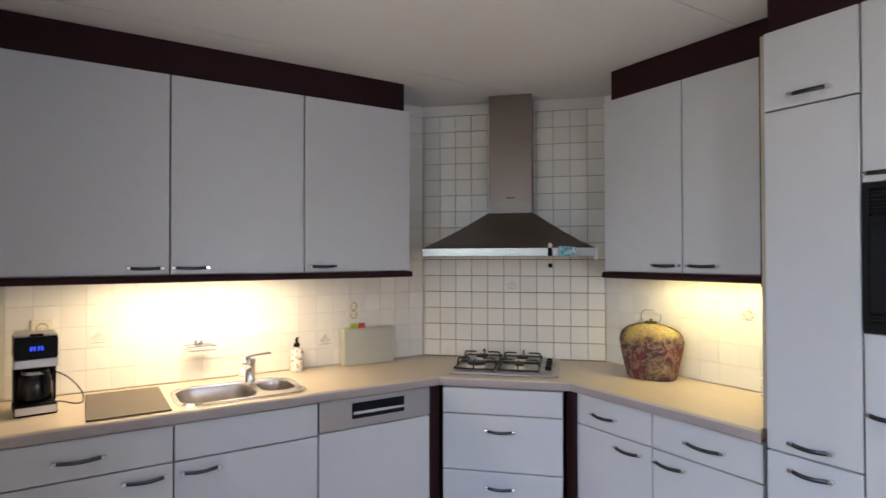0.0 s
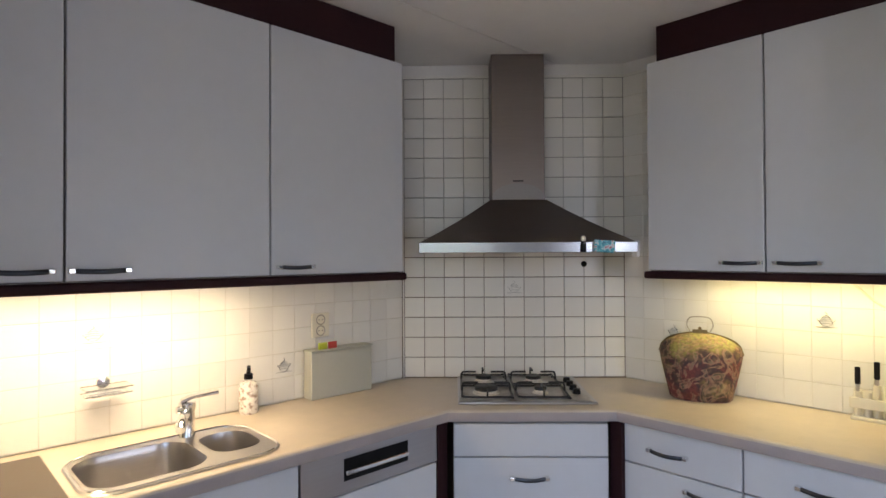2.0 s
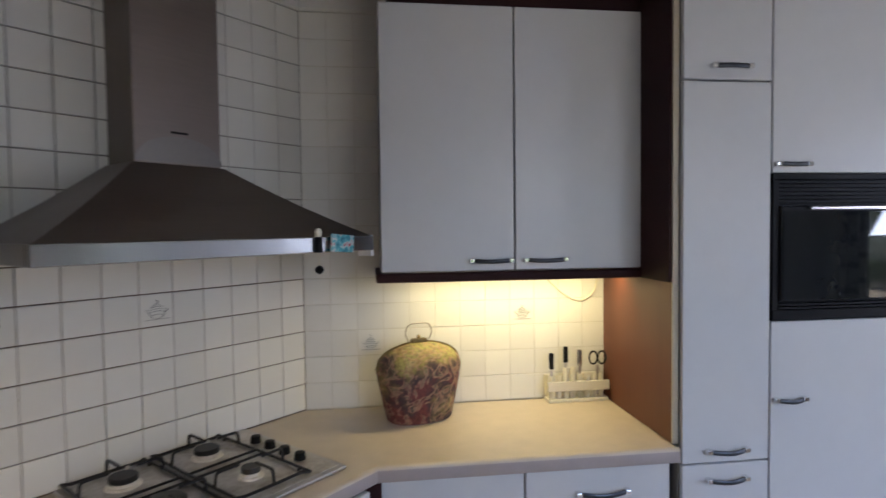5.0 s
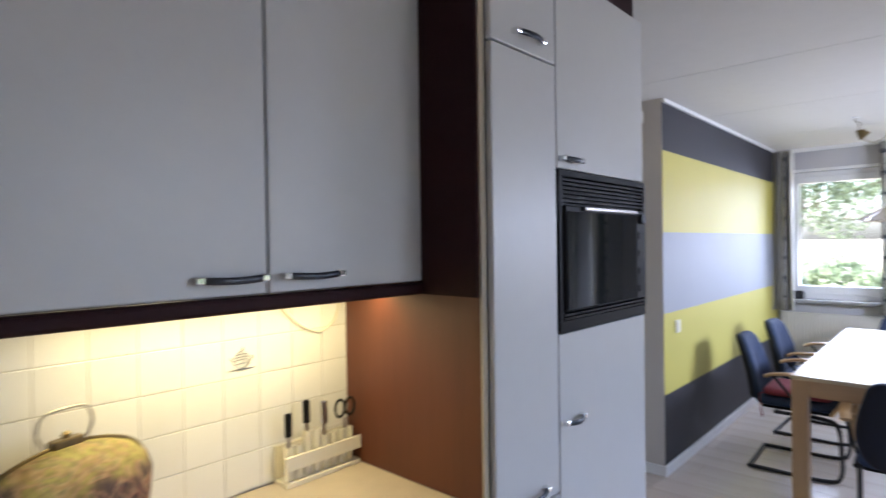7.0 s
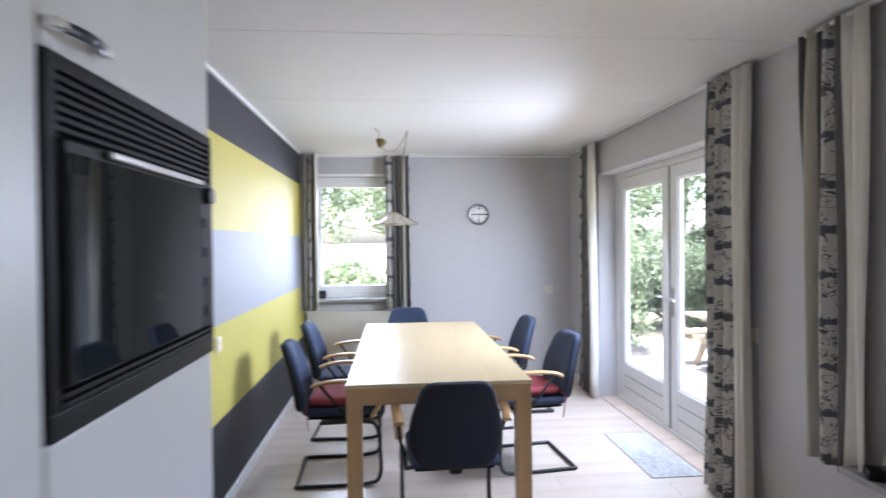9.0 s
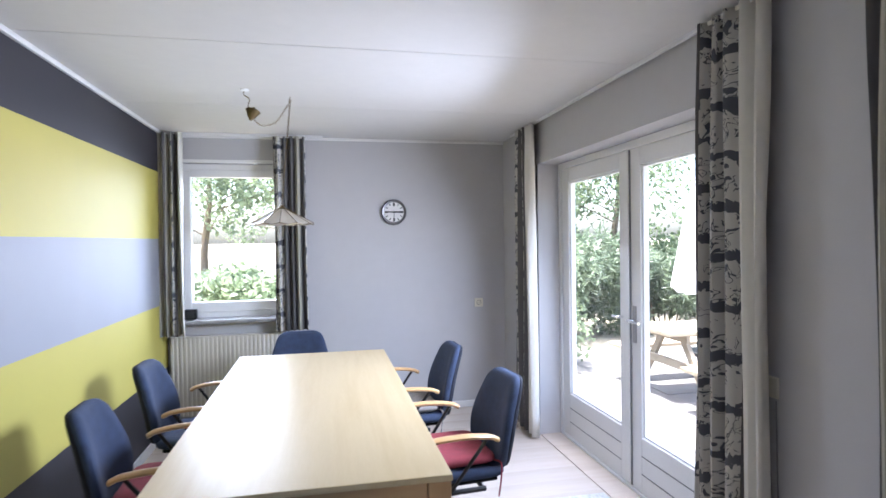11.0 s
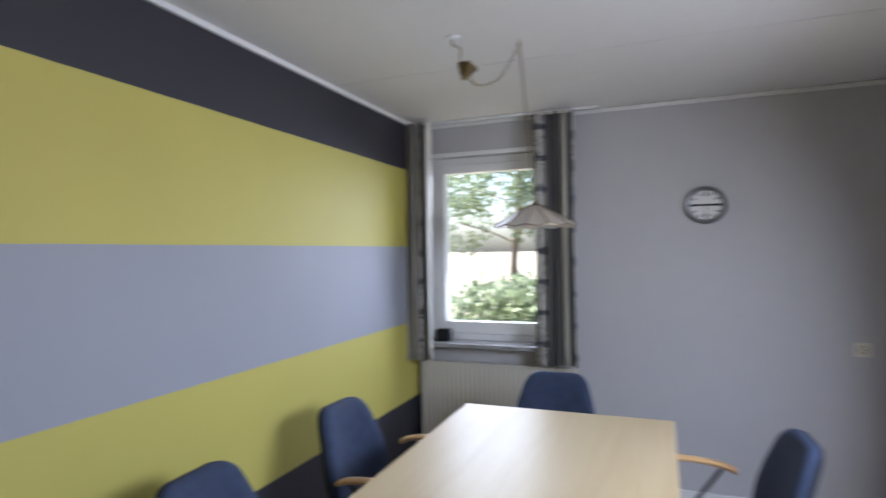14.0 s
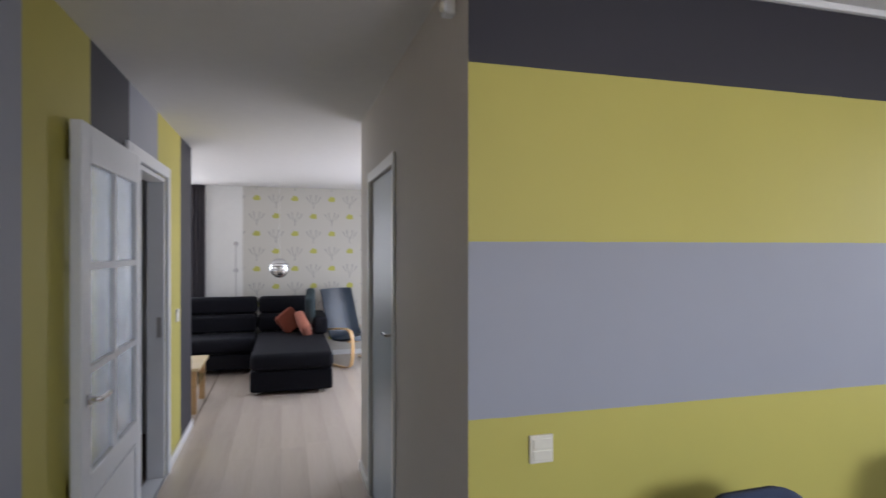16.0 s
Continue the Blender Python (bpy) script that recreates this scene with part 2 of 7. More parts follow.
def merge(bm, b, m=None):
    vs = [bm.verts.new(m @ v.co if m is not None else v.co) for v in b.verts]
    b.verts.index_update()
    for f in b.faces:
        nf = bm.faces.new([vs[v.index] for v in f.verts])
        nf.material_index, nf.smooth = f.material_index, f.smooth
    b.free()


def one_box(*a, **k):
    return box(bmesh.new(), *a, **k)


def tube(bm, pts, r, n=8, closed=False, flat=None):
    """A round (or flat: (across, through)) bar along a line of points."""
    pts = [Vector(p) for p in pts]
    rings, up = [], Vector((0, 0, 1))
    for i, p in enumerate(pts):
        a = pts[i - 1] if (i or closed) else p
        b = pts[(i + 1) % len(pts)] if (i < len(pts) - 1 or closed) else p
        d = (b - a).normalized()
        side = d.cross(up)
        if side.length < 0.05:
            side = d.cross(Vector((0, 1, 0)))
            if rings and side.dot(last) < 0:
                side = -side
        side.normalize()
        if rings and side.dot(last) < -0.2:
            side = -side
        last = side
        top = side.cross(d)
        rx, ry = flat if flat else (r, r)
        rings.append([bm.verts.new(p + side * rx * math.cos(2 * math.pi * k / n + math.pi / n) + top * ry * math.sin(2 * math.pi * k / n + math.pi / n)) for k in range(n)])
    m = len(rings)
    for i in range(m if closed else m - 1):
        for k in range(n):
            bm.faces.new((rings[i][k], rings[i][(k + 1) % n], rings[(i + 1) % m][(k + 1) % n], rings[(i + 1) % m][k]))
    if not closed:
        bm.faces.new(rings[0][::-1])
        bm.faces.new(rings[-1])
    bmesh.ops.recalc_face_normals(bm, faces=bm.faces[:])
    return bm


def curve_pts(ctrl, n=6):
    """A smooth line through control points (Catmull-Rom)."""
    c = [Vector(p) for p in ctrl]
    c = [2 * c[0] - c[1]] + c + [2 * c[-1] - c[-2]]
    out = []
    for i in range(1, len(c) - 2):
        for k in range(n):
            s = k / n
            out.append(0.5 * (2 * c[i] + (c[i + 1] - c[i - 1]) * s + (2 * c[i - 1] - 5 * c[i] + 4 * c[i + 1] - c[i + 2]) * s * s + (3 * c[i] - c[i - 1] - 3 * c[i + 1] + c[i + 2]) * s ** 3))
    out.append(c[-2])
    return out


def lathe(bm, profile, n=24, cx=0.0, cy=0.0, mat=0):
    rings = []
    for r, z in profile:
        rings.append([bm.verts.new((cx + r * math.cos(2 * math.pi * k / n), cy + r * math.sin(2 * math.pi * k / n), z)) for k in range(n)] if r > 1e-5 else [bm.verts.new((cx, cy, z))])
    for a, b in zip(rings, rings[1:]):
        for k in range(n):
            q = (k + 1) % n
            vs = [a[k % len(a)], a[q % len(a)], b[q % len(b)], b[k % len(b)]]
            vs = list(dict.fromkeys(vs))
            if len(vs) > 2:
                f = bm.faces.new(vs)
                f.material_index = mat
    bmesh.ops.recalc_face_normals(bm, faces=bm.faces[:])
    return bm


def prism(bm, pts, z0, z1, bevel=0.0, mat=0):
    b = bmesh.new()
    lo = [b.verts.new((x, y, z0)) for x, y in pts]
    hi = [b.verts.new((x, y, z1)) for x, y in pts]
    b.faces.new(lo[::-1])
    b.faces.new(hi)
    for i in range(len(pts)):
        j = (i + 1) % len(pts)
        b.faces.new((lo[i], lo[j], hi[j], hi[i]))
    bmesh.ops.recalc_face_normals(b, faces=b.faces[:])
    if bevel:
        bmesh.ops.bevel(b, geom=b.edges[:], offset=bevel, segments=2, affect="EDGES", profile=0.5)
    for f in b.faces:
        f.material_index = mat
    merge(bm, b)
    return bm


def wall_mesh(u0, u1, z0, z1, d0, d1, holes, axis, inner=None, outer_slot=0):
    """A wall along x or y from u0 to u1, between the depths d0 and d1, with openings (u0, u1, z0, z1) right through it."""
    us = sorted({u0, u1, *[h[0] for h in holes], *[h[1] for h in holes]})
    zs = sorted({z0, z1, *[h[2] for h in holes], *[h[3] for h in holes]})
    us, zs = [u for u in us if u0 <= u <= u1], [z for z in zs if z0 <= z <= z1]

    def solid(i, j):
        if not (0 <= i < len(us) - 1 and 0 <= j < len(zs) - 1):
            return False
        u, z = (us[i] + us[i + 1]) / 2, (zs[j] + zs[j + 1]) / 2
        return not any(h[0] < u < h[1] and h[2] < z < h[3] for h in holes)

    bm = bmesh.new()
    P = (lambda u, d, z: (u, d, z)) if axis == "x" else (lambda u, d, z: (d, u, z))
    cache = {}

    def V(u, d, z):
        k = (round(u, 5), round(d, 5), round(z, 5))
        if k not in cache:
            cache[k] = bm.verts.new(P(u, d, z))
        return cache[k]

    for i in range(len(us) - 1):
        for j in range(len(zs) - 1):
            if not solid(i, j):
                continue
            a, b, c, d = us[i], us[i + 1], zs[j], zs[j + 1]
            for dd in (d0, d1):
                bm.faces.new((V(a, dd, c), V(b, dd, c), V(b, dd, d), V(a, dd, d)))
            for (di, dj, q) in ((-1, 0, ((a, c), (a, d))), (1, 0, ((b, c), (b, d))), (0, -1, ((a, c), (b, c))), (0, 1, ((a, d), (b, d)))):
                if not solid(i + di, j + dj):
                    (p, r), (s, w) = q
                    bm.faces.new((V(p, d0, r), V(s, d0, w), V(s, d1, w), V(p, d1, r)))
    bmesh.ops.recalc_face_normals(bm, faces=bm.faces[:])
    return bm

# ---- the setting ----
H = 2.51
XW, XE, YN, YS = -0.184, 2.79, 3.47, -4.447
XS, YP, YQ = 2.82, -1.197, 0.15          # striped wall, passage south side, passage north side
XF, YL0, YL1 = 9.85, -3.0, 3.3           # living room
FD = (-3.56, -1.48, 0.0, 2.18)           # garden doors
KW = (0.12, 1.82, 0.575, 2.22)           # kitchen window
SW = (1.76, 2.745, 0.93, 2.27)            # south window
ND = (4.575, 5.56, 0.0, 2.10)             # doorway north of the passage
SD = (4.02, 4.83, 0.0, 2.03)             # door south of the passage


def structure(name, bm, mats, label):
    return tagged(part(name, bm, mats), label, "", "", "structure")


wall_west = structure("wall_west", wall_mesh(YS - 0.3, YN + 0.25, 0, H, XW - 0.30, XW, [FD, KW], "y"), M_WALL, "grey painted outside wall with garden doors and window")
wall_north = structure("wall_north", wall_mesh(XW, XE + 0.12, 0, H, YN, YN + 0.25, [], "x"), M_GROUT, "kitchen wall with white glazed tiles")
wall_south = structure("wall_south", wall_mesh(XW, XS + 0.1, 0, H, YS - 0.30, YS, [SW], "x"), M_WALL, "grey painted dining room wall with a window")
wall_east = structure("wall_east", wall_mesh(YQ + 0.12, YN, 0, H, XE, XE + 0.12, [], "y"), M_GROUT, "kitchen side wall with white glazed tiles")
# slanting corner: dark brown joints up to 1.62 m, grey ones above
bm = bmesh.new()
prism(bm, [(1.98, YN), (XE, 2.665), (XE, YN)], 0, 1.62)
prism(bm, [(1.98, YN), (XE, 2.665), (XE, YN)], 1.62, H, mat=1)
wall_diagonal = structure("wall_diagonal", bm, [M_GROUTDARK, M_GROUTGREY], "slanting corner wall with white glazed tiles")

bm = wall_mesh(YS, YP, 0, H, XS, XS + 0.1, [], "y")
for f in bm.faces:
    if f.normal.y > 0.9:
        f.material_index = 1
wall_striped = structure("wall_striped", bm, [M_STRIPES, M_BEIGE], "dining room wall painted in slate, yellow and grey bands")
wall_passage_south = structure("wall_passage_south", wall_mesh(XS + 0.1, 5.28, 0, H, YP - 0.1, YP, [SD], "x"), M_BEIGE, "plain beige wall of the passage with a door")
wall_passage_north = structure("wall_passage_north", wall_mesh(2.42, 6.70, 0, H, YQ, YQ + 0.12, [ND], "x"), M_VSTRIPES, "passage wall with upright slate, grey and yellow bands")
wall_living_far = structure("wall_living_far", wall_mesh(YL0 - 0.1, YL1 + 0.1, 0, H, XF, XF + 0.2, [(0.75, 2.75, 0.4, 2.2)], "y"), M_WHITEWALL, "pale living room wall")
wall_living_south = structure("wall_living_south", wall_mesh(5.28, XF, 0, H, YL0 - 0.2, YL0, [(6.3, 8.9, 0.5, 2.2)], "x"), M_WHITEWALL, "pale living room wall with an added unseen window")
wall_living_north = structure("wall_living_north", wall_mesh(6.58, XF, 0, H, YL1, YL1 + 0.1, [], "x"), M_WHITEWALL, "pale living room wall")
wall_living_west = structure("wall_living_west", wall_mesh(YL0 - 0.2, YP - 0.1, 0, H, 5.18, 5.28, [], "y"), M_WHITEWALL, "pale living room wall")
wall_hall_east = structure("wall_hall_east", wall_mesh(YQ + 0.12, YL1 + 0.1, 0, H, 6.58, 6.70, [], "y"), M_WHITEWALL, "white hall wall")
wall_hall_west = structure("wall_hall_west", wall_mesh(YQ + 0.12, 2.2, 0, H, 4.1, 4.2, [], "y"), M_WALL, "grey hall wall")
wall_hall_north = structure("wall_hall_north", wall_mesh(4.1, 6.58, 0, H, 2.2, 2.3, [], "x"), M_WHITEWALL, "white hall wall")
wall_back_room = structure("wall_back_room", wall_mesh(XS + 0.1, 5.18, 0, H, -2.4, -2.3, [], "x"), M_WHITEWALL, "white wall behind the closed door")

# ceiling: slabs with narrow open joints
bm = bmesh.new()
lines = [YS - 0.3, -3.29, -2.045, -0.80, 0.43, 1.65, 2.90, YN + 0.25]
for a, b in zip(lines, lines[1:]):
    box(bm, XW - 0.3, XS + 0.02, a + 0.003, b - 0.003, H, H + 0.12)
box(bm, XS + 0.02, XF + 0.2, YS - 0.3, YN + 0.25, H, H + 0.12)
box(bm, XW - 0.3, XF + 0.2, YS - 0.3, YN + 0.25, H + 0.125, H + 0.2)
ceiling = structure("ceiling", bm, M_CEIL, "off-white slab ceiling with narrow joints")

bm = bmesh.new()
box(bm, XW - 0.3, XF + 0.2, YS - 0.3, YN + 0.25, -0.15, -0.012)
M_UNDER = plain("plank_joint", (0.16, 0.12, 0.09), 0.8)
floor = structure("floor", bm, M_UNDER, "pale oak laminate floor")


# baseboards and cornices
def strip(name, x0, x1, y0, y1, z0, z1, mat, label, bevel=0.004):
    return structure(name, one_box(x0, x1, y0, y1, z0, z1, bevel=bevel), mat, label)


strip("baseboard_striped_wall", XS - 0.016, XS, YS + 0.016, YP + 0.016, 0, 0.068, M_TRIM, "white skirting board")
strip("baseboard_south", XW, XS - 0.016, YS, YS + 0.016, 0, 0.06, M_TRIM, "white skirting board")
strip("baseboard_west", XW, XW + 0.014, FD[1], 2.85, 0, 0.06, M_TRIM, "white skirting board")
strip("baseboard_west_corner", XW, XW + 0.014, YS + 0.016, FD[0], 0, 0.06, M_TRIM, "white skirting board")
strip("baseboard_passage", XS, SD[0] - 0.08, YP, YP + 0.016, 0, 0.068, M_TRIM, "white skirting board")
strip("baseboard_passage_end", SD[1] + 0.08, 5.296, YP, YP + 0.016, 0, 0.068, M_TRIM, "white skirting board")
strip("baseboard_passage_north", ND[1] + 0.08, 6.70, YQ - 0.016, YQ, 0, 0.068, M_TRIM, "white skirting board")
strip("baseboard_living", XF - 0.016, XF, YL0, YL1, 0, 0.068, M_TRIM, "white skirting board")
strip("cornice_striped_wall", XS - 0.022, XS, YS, YP, H - 0.028, H - 0.002, M_TRIM, "narrow white ceiling moulding")
strip("cornice_south", XW, XS - 0.022, YS, YS + 0.02, H - 0.026, H - 0.002, M_TRIM, "narrow white ceiling moulding")
strip("curtain_rail_garden", XW + 0.03, XW + 0.05, -4.1, -1.11, H - 0.02, H - 0.002, M_TRIM, "white ceiling curtain rail", 0.002)
strip("curtain_rail_south", 1.5, 2.81, YS + 0.105, YS + 0.125, H - 0.02, H - 0.002, M_TRIM, "white ceiling curtain rail", 0.002)
strip("curtain_rail_kitchen", XW + 0.03, XW + 0.05, -0.67, 1.7, H - 0.02, H - 0.002, M_TRIM, "white ceiling curtain rail", 0.002)

# ---- kitchen ----
CT = 0.912                                # worktop height


def handle_bm(x0, x1, y, z, upright=False):
    """A bowed bar handle with square feet, in front of a door at depth y."""
    bm = bmesh.new()
    n = 8
    pts = []
    for k in range(n + 1):
        s = k / n
        bow = math.sin(math.pi * s)
        pts.append((x0 + (x1 - x0) * s, y - 0.014 - 0.016 * bow, z - 0.003 * bow))
    tube(bm, pts, 0.006, 8, flat=(0.0055, 0.0078))
    return bm


def handle(parent, x0, x1, y, z):
    h = part("handle", handle_bm(x0, x1, y, z), M_HANDLE, parent, "bowed gunmetal handle", True)
    for x in (x0, x1):
        part("handle_foot", one_box(x - 0.009, x + 0.009, y - 0.0225, y + 0.001, z - 0.0075, z + 0.0075, bevel=0.003), M_CHROME, h, "chrome handle foot")
    return h


def front(parent, x0, x1, z0, z1, name="door", hand=None, y=-0.02, gap=0.0028):
    d = part(name, one_box(x0 + gap, x1 - gap, y, -0.001, z0 + gap, z1 - gap, bevel=0.0035), M_CAB, parent)
    if hand:
        handle(d, hand[0], hand[1], y, hand[2])
    return d


def cabinet(name, label, m, w, depth, z0, z1, group=""):
    """A carcass with its front at y = 0; the fronts stand before it."""
    c = thing(name, label, "cabinet", m, group)
    part("body", one_box(0.001, w - 0.001, 0.003, depth, z0, z1, bevel=0.002), M_CABEDGE, c)
    return c


# wall cabinets over the sink
WZ0, WZ1 = 1.465, 2.357
for x0, x1, h0, h1 in ((-0.150, 0.4615, 0.45, 0.58), (0.4615, 1.070, 0.015, 0.155), (1.070, 1.675, 0.028, 0.158)):
    c = cabinet("wall_cabinet", "pale grey wall cabinet with one tall door over the sink", pose(x0, 3.105, 0), x1 - x0, 0.352, WZ0 - 0.001, WZ1, "wall cabinets")
    front(c, 0, x1 - x0, WZ0, WZ1, hand=(h0, h1, 1.497))
# wall cabinets on the side wall
for y0, y1, h0, h1 in ((2.374, 1.918, 0.305, 0.440), (1.918, 1.461, 0.035, 0.175)):
    c = cabinet("wall_cabinet", "pale grey wall cabinet beside the tall larder unit", pose(2.462, y0, 0, 0, 0, -90), y0 - y1, 0.315, WZ0 - 0.001, WZ1, "wall cabinets")
    front(c, 0, y0 - y1, WZ0, WZ1, hand=(h0, h1, 1.502))


def panel(name, label, x0, x1, y0, y1, z0, z1, mat=M_MAROON, bevel=0.004):
    ob = thing(name, label, "panel", pose((x0 + x1) / 2, (y0 + y1) / 2, z0))
    part("board", one_box(x0 - (x0 + x1) / 2, x1 - (x0 + x1) / 2, y0 - (y0 + y1) / 2, y1 - (y0 + y1) / 2, 0, z1 - z0, bevel=bevel), mat, ob)
    return ob


# dark boards that close the gap to the ceiling, and light pelmets under the cabinets
panel("filler_panel", "dark maroon filler board between wall cabinets and ceiling", XW + 0.002, 1.645, 3.098, 3.116, WZ1 + 0.001, H - 0.001)
panel("filler_panel", "dark maroon return board at the end of the wall cabinets", 1.627, 1.645, 3.117, YN - 0.01, WZ1 + 0.001, H - 0.001)
panel("filler_panel", "dark maroon filler board over the side wall cabinets", 2.455, 2.473, 1.461, 2.335, WZ1 + 0.001, H - 0.001)
panel("filler_panel", "dark maroon return board over the side wall cabinets", 2.474, XE - 0.01, 2.317, 2.335, WZ1 + 0.001, H - 0.001)
panel("pelmet", "dark maroon light pelmet under the wall cabinets", XW + 0.002, 1.690, 3.078, 3.12, 1.432, 1.463, bevel=0.008)
panel("pelmet", "dark maroon light pelmet at the end of the wall cabinets", 1.668, 1.690, 3.121, YN - 0.01, 1.432, 1.463)
panel("pelmet", "dark maroon light pelmet under the side wall cabinets", 2.435, 2.477, 1.461, 2.39, 1.432, 1.463, bevel=0.008)
panel("pelmet", "dark maroon light pelmet end under the side wall cabinets", 2.478, XE - 0.01, 2.368, 2.39, 1.432, 1.463)

# lamp housings under the cabinets
for x0, x1, y0, y1 in ((0.24, 0.86, 3.235, 3.305), (2.605, 2.675, 1.60, 2.0)):
    ob = thing("under_cabinet_lamp", "slim white lamp fixed under a wall cabinet", "lamp", pose((x0 + x1) / 2, (y0 + y1) / 2, 1.44))
    a, b = (x1 - x0) / 2, (y1 - y0) / 2
    part("housing", one_box(-a, a, -b, b, 0, 0.023, bevel=0.004), M_WHITE, ob)

# tall unit: narrow larder and oven housing
TF = 2.245
tall = cabinet("larder_cabinet", "tall narrow pale grey larder cabinet", pose(TF, 1.437, 0, 0, 0, -90), 0.304, 0.54, 0.1, 2.357)
front(tall, 0, 0.304, 2.066, 2.357, hand=(0.098, 0.218, 2.108))
front(tall, 0, 0.304, 0.850, 2.066, hand=(0.088, 0.215, 0.893))
front(tall, 0, 0.304, 0.11, 0.850, hand=(0.088, 0.215, 0.80))
ovc = cabinet("oven_cabinet", "tall pale grey cabinet housing a built-in microwave oven", pose(TF, 1.133, 0, 0, 0, -90), 0.60, 0.54, 0.1, 2.357)
front(ovc, 0, 0.60, 1.775, 2.357, hand=(0.015, 0.12, 1.805))
front(ovc, 0, 0.60, 0.11, 1.302, hand=(0.015, 0.115, 1.047))
panel("filler_panel", "dark maroon filler board over the tall cabinets", TF + 0.012, TF + 0.03, 0.53, 1.437, 2.358, H - 0.001)
panel("filler_panel", "dark maroon return board over the tall cabinets", TF + 0.031, XE - 0.01, 1.419, 1.437, 2.358, H - 0.001)
panel("plinth", "dark maroon plinth board", TF + 0.03, TF + 0.05, 0.54, 1.437, 0, 0.1)
M_EDGE = plain("tan_edge_strip", (0.42, 0.37, 0.29), 0.45, grain=120, vary=0.08)
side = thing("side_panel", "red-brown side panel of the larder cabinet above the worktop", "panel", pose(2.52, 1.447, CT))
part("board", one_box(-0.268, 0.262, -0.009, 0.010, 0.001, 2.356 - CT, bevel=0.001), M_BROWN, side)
part("edge_strip", one_box(-0.276, -0.2685, -0.009, 0.010, 0.001, 2.356 - CT, bevel=0.001), M_EDGE, side, "tan edge strip")
# dark sheet over the upper larder side, its colour stands for shade there
shade = thing("side_panel", "thin dark sheet painting shade on the upper larder side", "panel", pose(2.35, 1.4625, 1.432))
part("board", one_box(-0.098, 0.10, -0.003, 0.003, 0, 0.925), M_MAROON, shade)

# built-in microwave oven
ov = thing("microwave_oven", "black built-in microwave oven with glass door", "oven", pose(TF, 1.133, 1.302, 0, 0, -90))
W, Z = 0.60, 0.473
part("frame", box(box(box(box(bmesh.new(), 0.002, W - 0.002, -0.026, 0.0, 0.0, 0.035, bevel=0.003), 0.002, W - 0.002, -0.026, 0.0, Z - 0.02, Z, bevel=0.003), 0.002, 0.022, -0.026, 0, 0.035, Z - 0.02), W - 0.022, W - 0.002, -0.026, 0, 0.035, Z - 0.02), M_BLACK, ov)
for k in range(6):
    part("vent_slat", one_box(0.022, W - 0.022, -0.024, -0.008, Z - 0.032 - 0.0125 * k, Z - 0.025 - 0.0125 * k, bevel=0.001), M_BLACK, ov)
for k in range(2):
    part("vent_slat", one_box(0.022, W - 0.022, -0.03, -0.01, 0.038 + 0.011 * k, 0.045 + 0.011 * k, bevel=0.001), M_BLACK, ov)
part("back_plate", one_box(0.01, W - 0.01, -0.006, -0.002, 0.01, Z - 0.01), M_BLACK, ov)
door = part("door", one_box(0.024, 0.505, -0.034, -0.012, 0.062, Z - 0.103, bevel=0.004), M_BLACK, ov)
M_OVGLASS = plain("dark_oven_glass", (0.010, 0.012, 0.014), 0.03, grain=20, vary=0.05, relief=0)
M_OVGLASS.node_tree.nodes["Principled BSDF"].inputs["Specular IOR Level"].default_value = 0.35
part("window", one_box(0.030, 0.498, -0.037, -0.0345, 0.068, Z - 0.121), M_OVGLASS, door, "dark mirror-like oven glass")
part("door_grip", one_box(0.12, 0.49, -0.046, -0.034, Z - 0.117, Z - 0.105, bevel=0.003), M_STEEL, door, "steel door grip")
cp = part("control_panel", one_box(0.508, W - 0.023, -0.030, -0.012, 0.062, Z - 0.103, bevel=0.002), M_BLACK, ov)
for k in range(4):
    part("button", one_box(0.525, 0.560, -0.034, -0.030, 0.085 + 0.062 * k, 0.108 + 0.062 * k, bevel=0.002), M_BLACK, cp)
part("knob", lathe(bmesh.new(), [(0, 0.0), (0.018, 0.0), (0.017, 0.016), (0, 0.017)], 20), M_BLACKMETAL, cp).matrix_basis = pose(0.5425, -0.030, 0.34 - 0.0, 90, 0, 0)

# base cabinets along the sink wall
BF = 2.915
for x0, x1, kind in ((-0.150, 0.457, "a"), (0.457, 1.073, "b")):
    w = x1 - x0
    c = cabinet("base_cabinet", "pale grey base cabinet with drawer and door", pose(x0, BF, 0), w, 0.52, 0.1, 0.862 if kind == "a" else 0.70, "base cabinets")
    front(c, 0, w, 0.702, 0.858, "drawer_front", hand=(0.20, 0.36, 0.778) if kind == "a" else None)
    front(c, 0, w, 0.11, 0.702, hand=(w - 0.18, w - 0.03, 0.655) if kind == "a" else (0.03, 0.175, 0.655))
dw = cabinet("dishwasher", "built-in dishwasher with steel control panel and grey door", pose(1.075, BF, 0), 0.612, 0.52, 0.1, 0.862)
band = part("control_panel", one_box(0.002, 0.610, -0.022, -0.001, 0.712, 0.858, bevel=0.003), M_STEEL, dw, "brushed steel control panel")
part("grip_recess", one_box(0.168, 0.456, -0.0245, -0.0225, 0.755, 0.832, bevel=0.0), M_BLACK, band, "black recessed grip")
part("grip_bar", one_box(0.172, 0.452, -0.036, -0.025, 0.777, 0.793, bevel=0.003), M_CHROME, band, "bright grip bar")
front(dw, 0, 0.612, 0.11, 0.710)
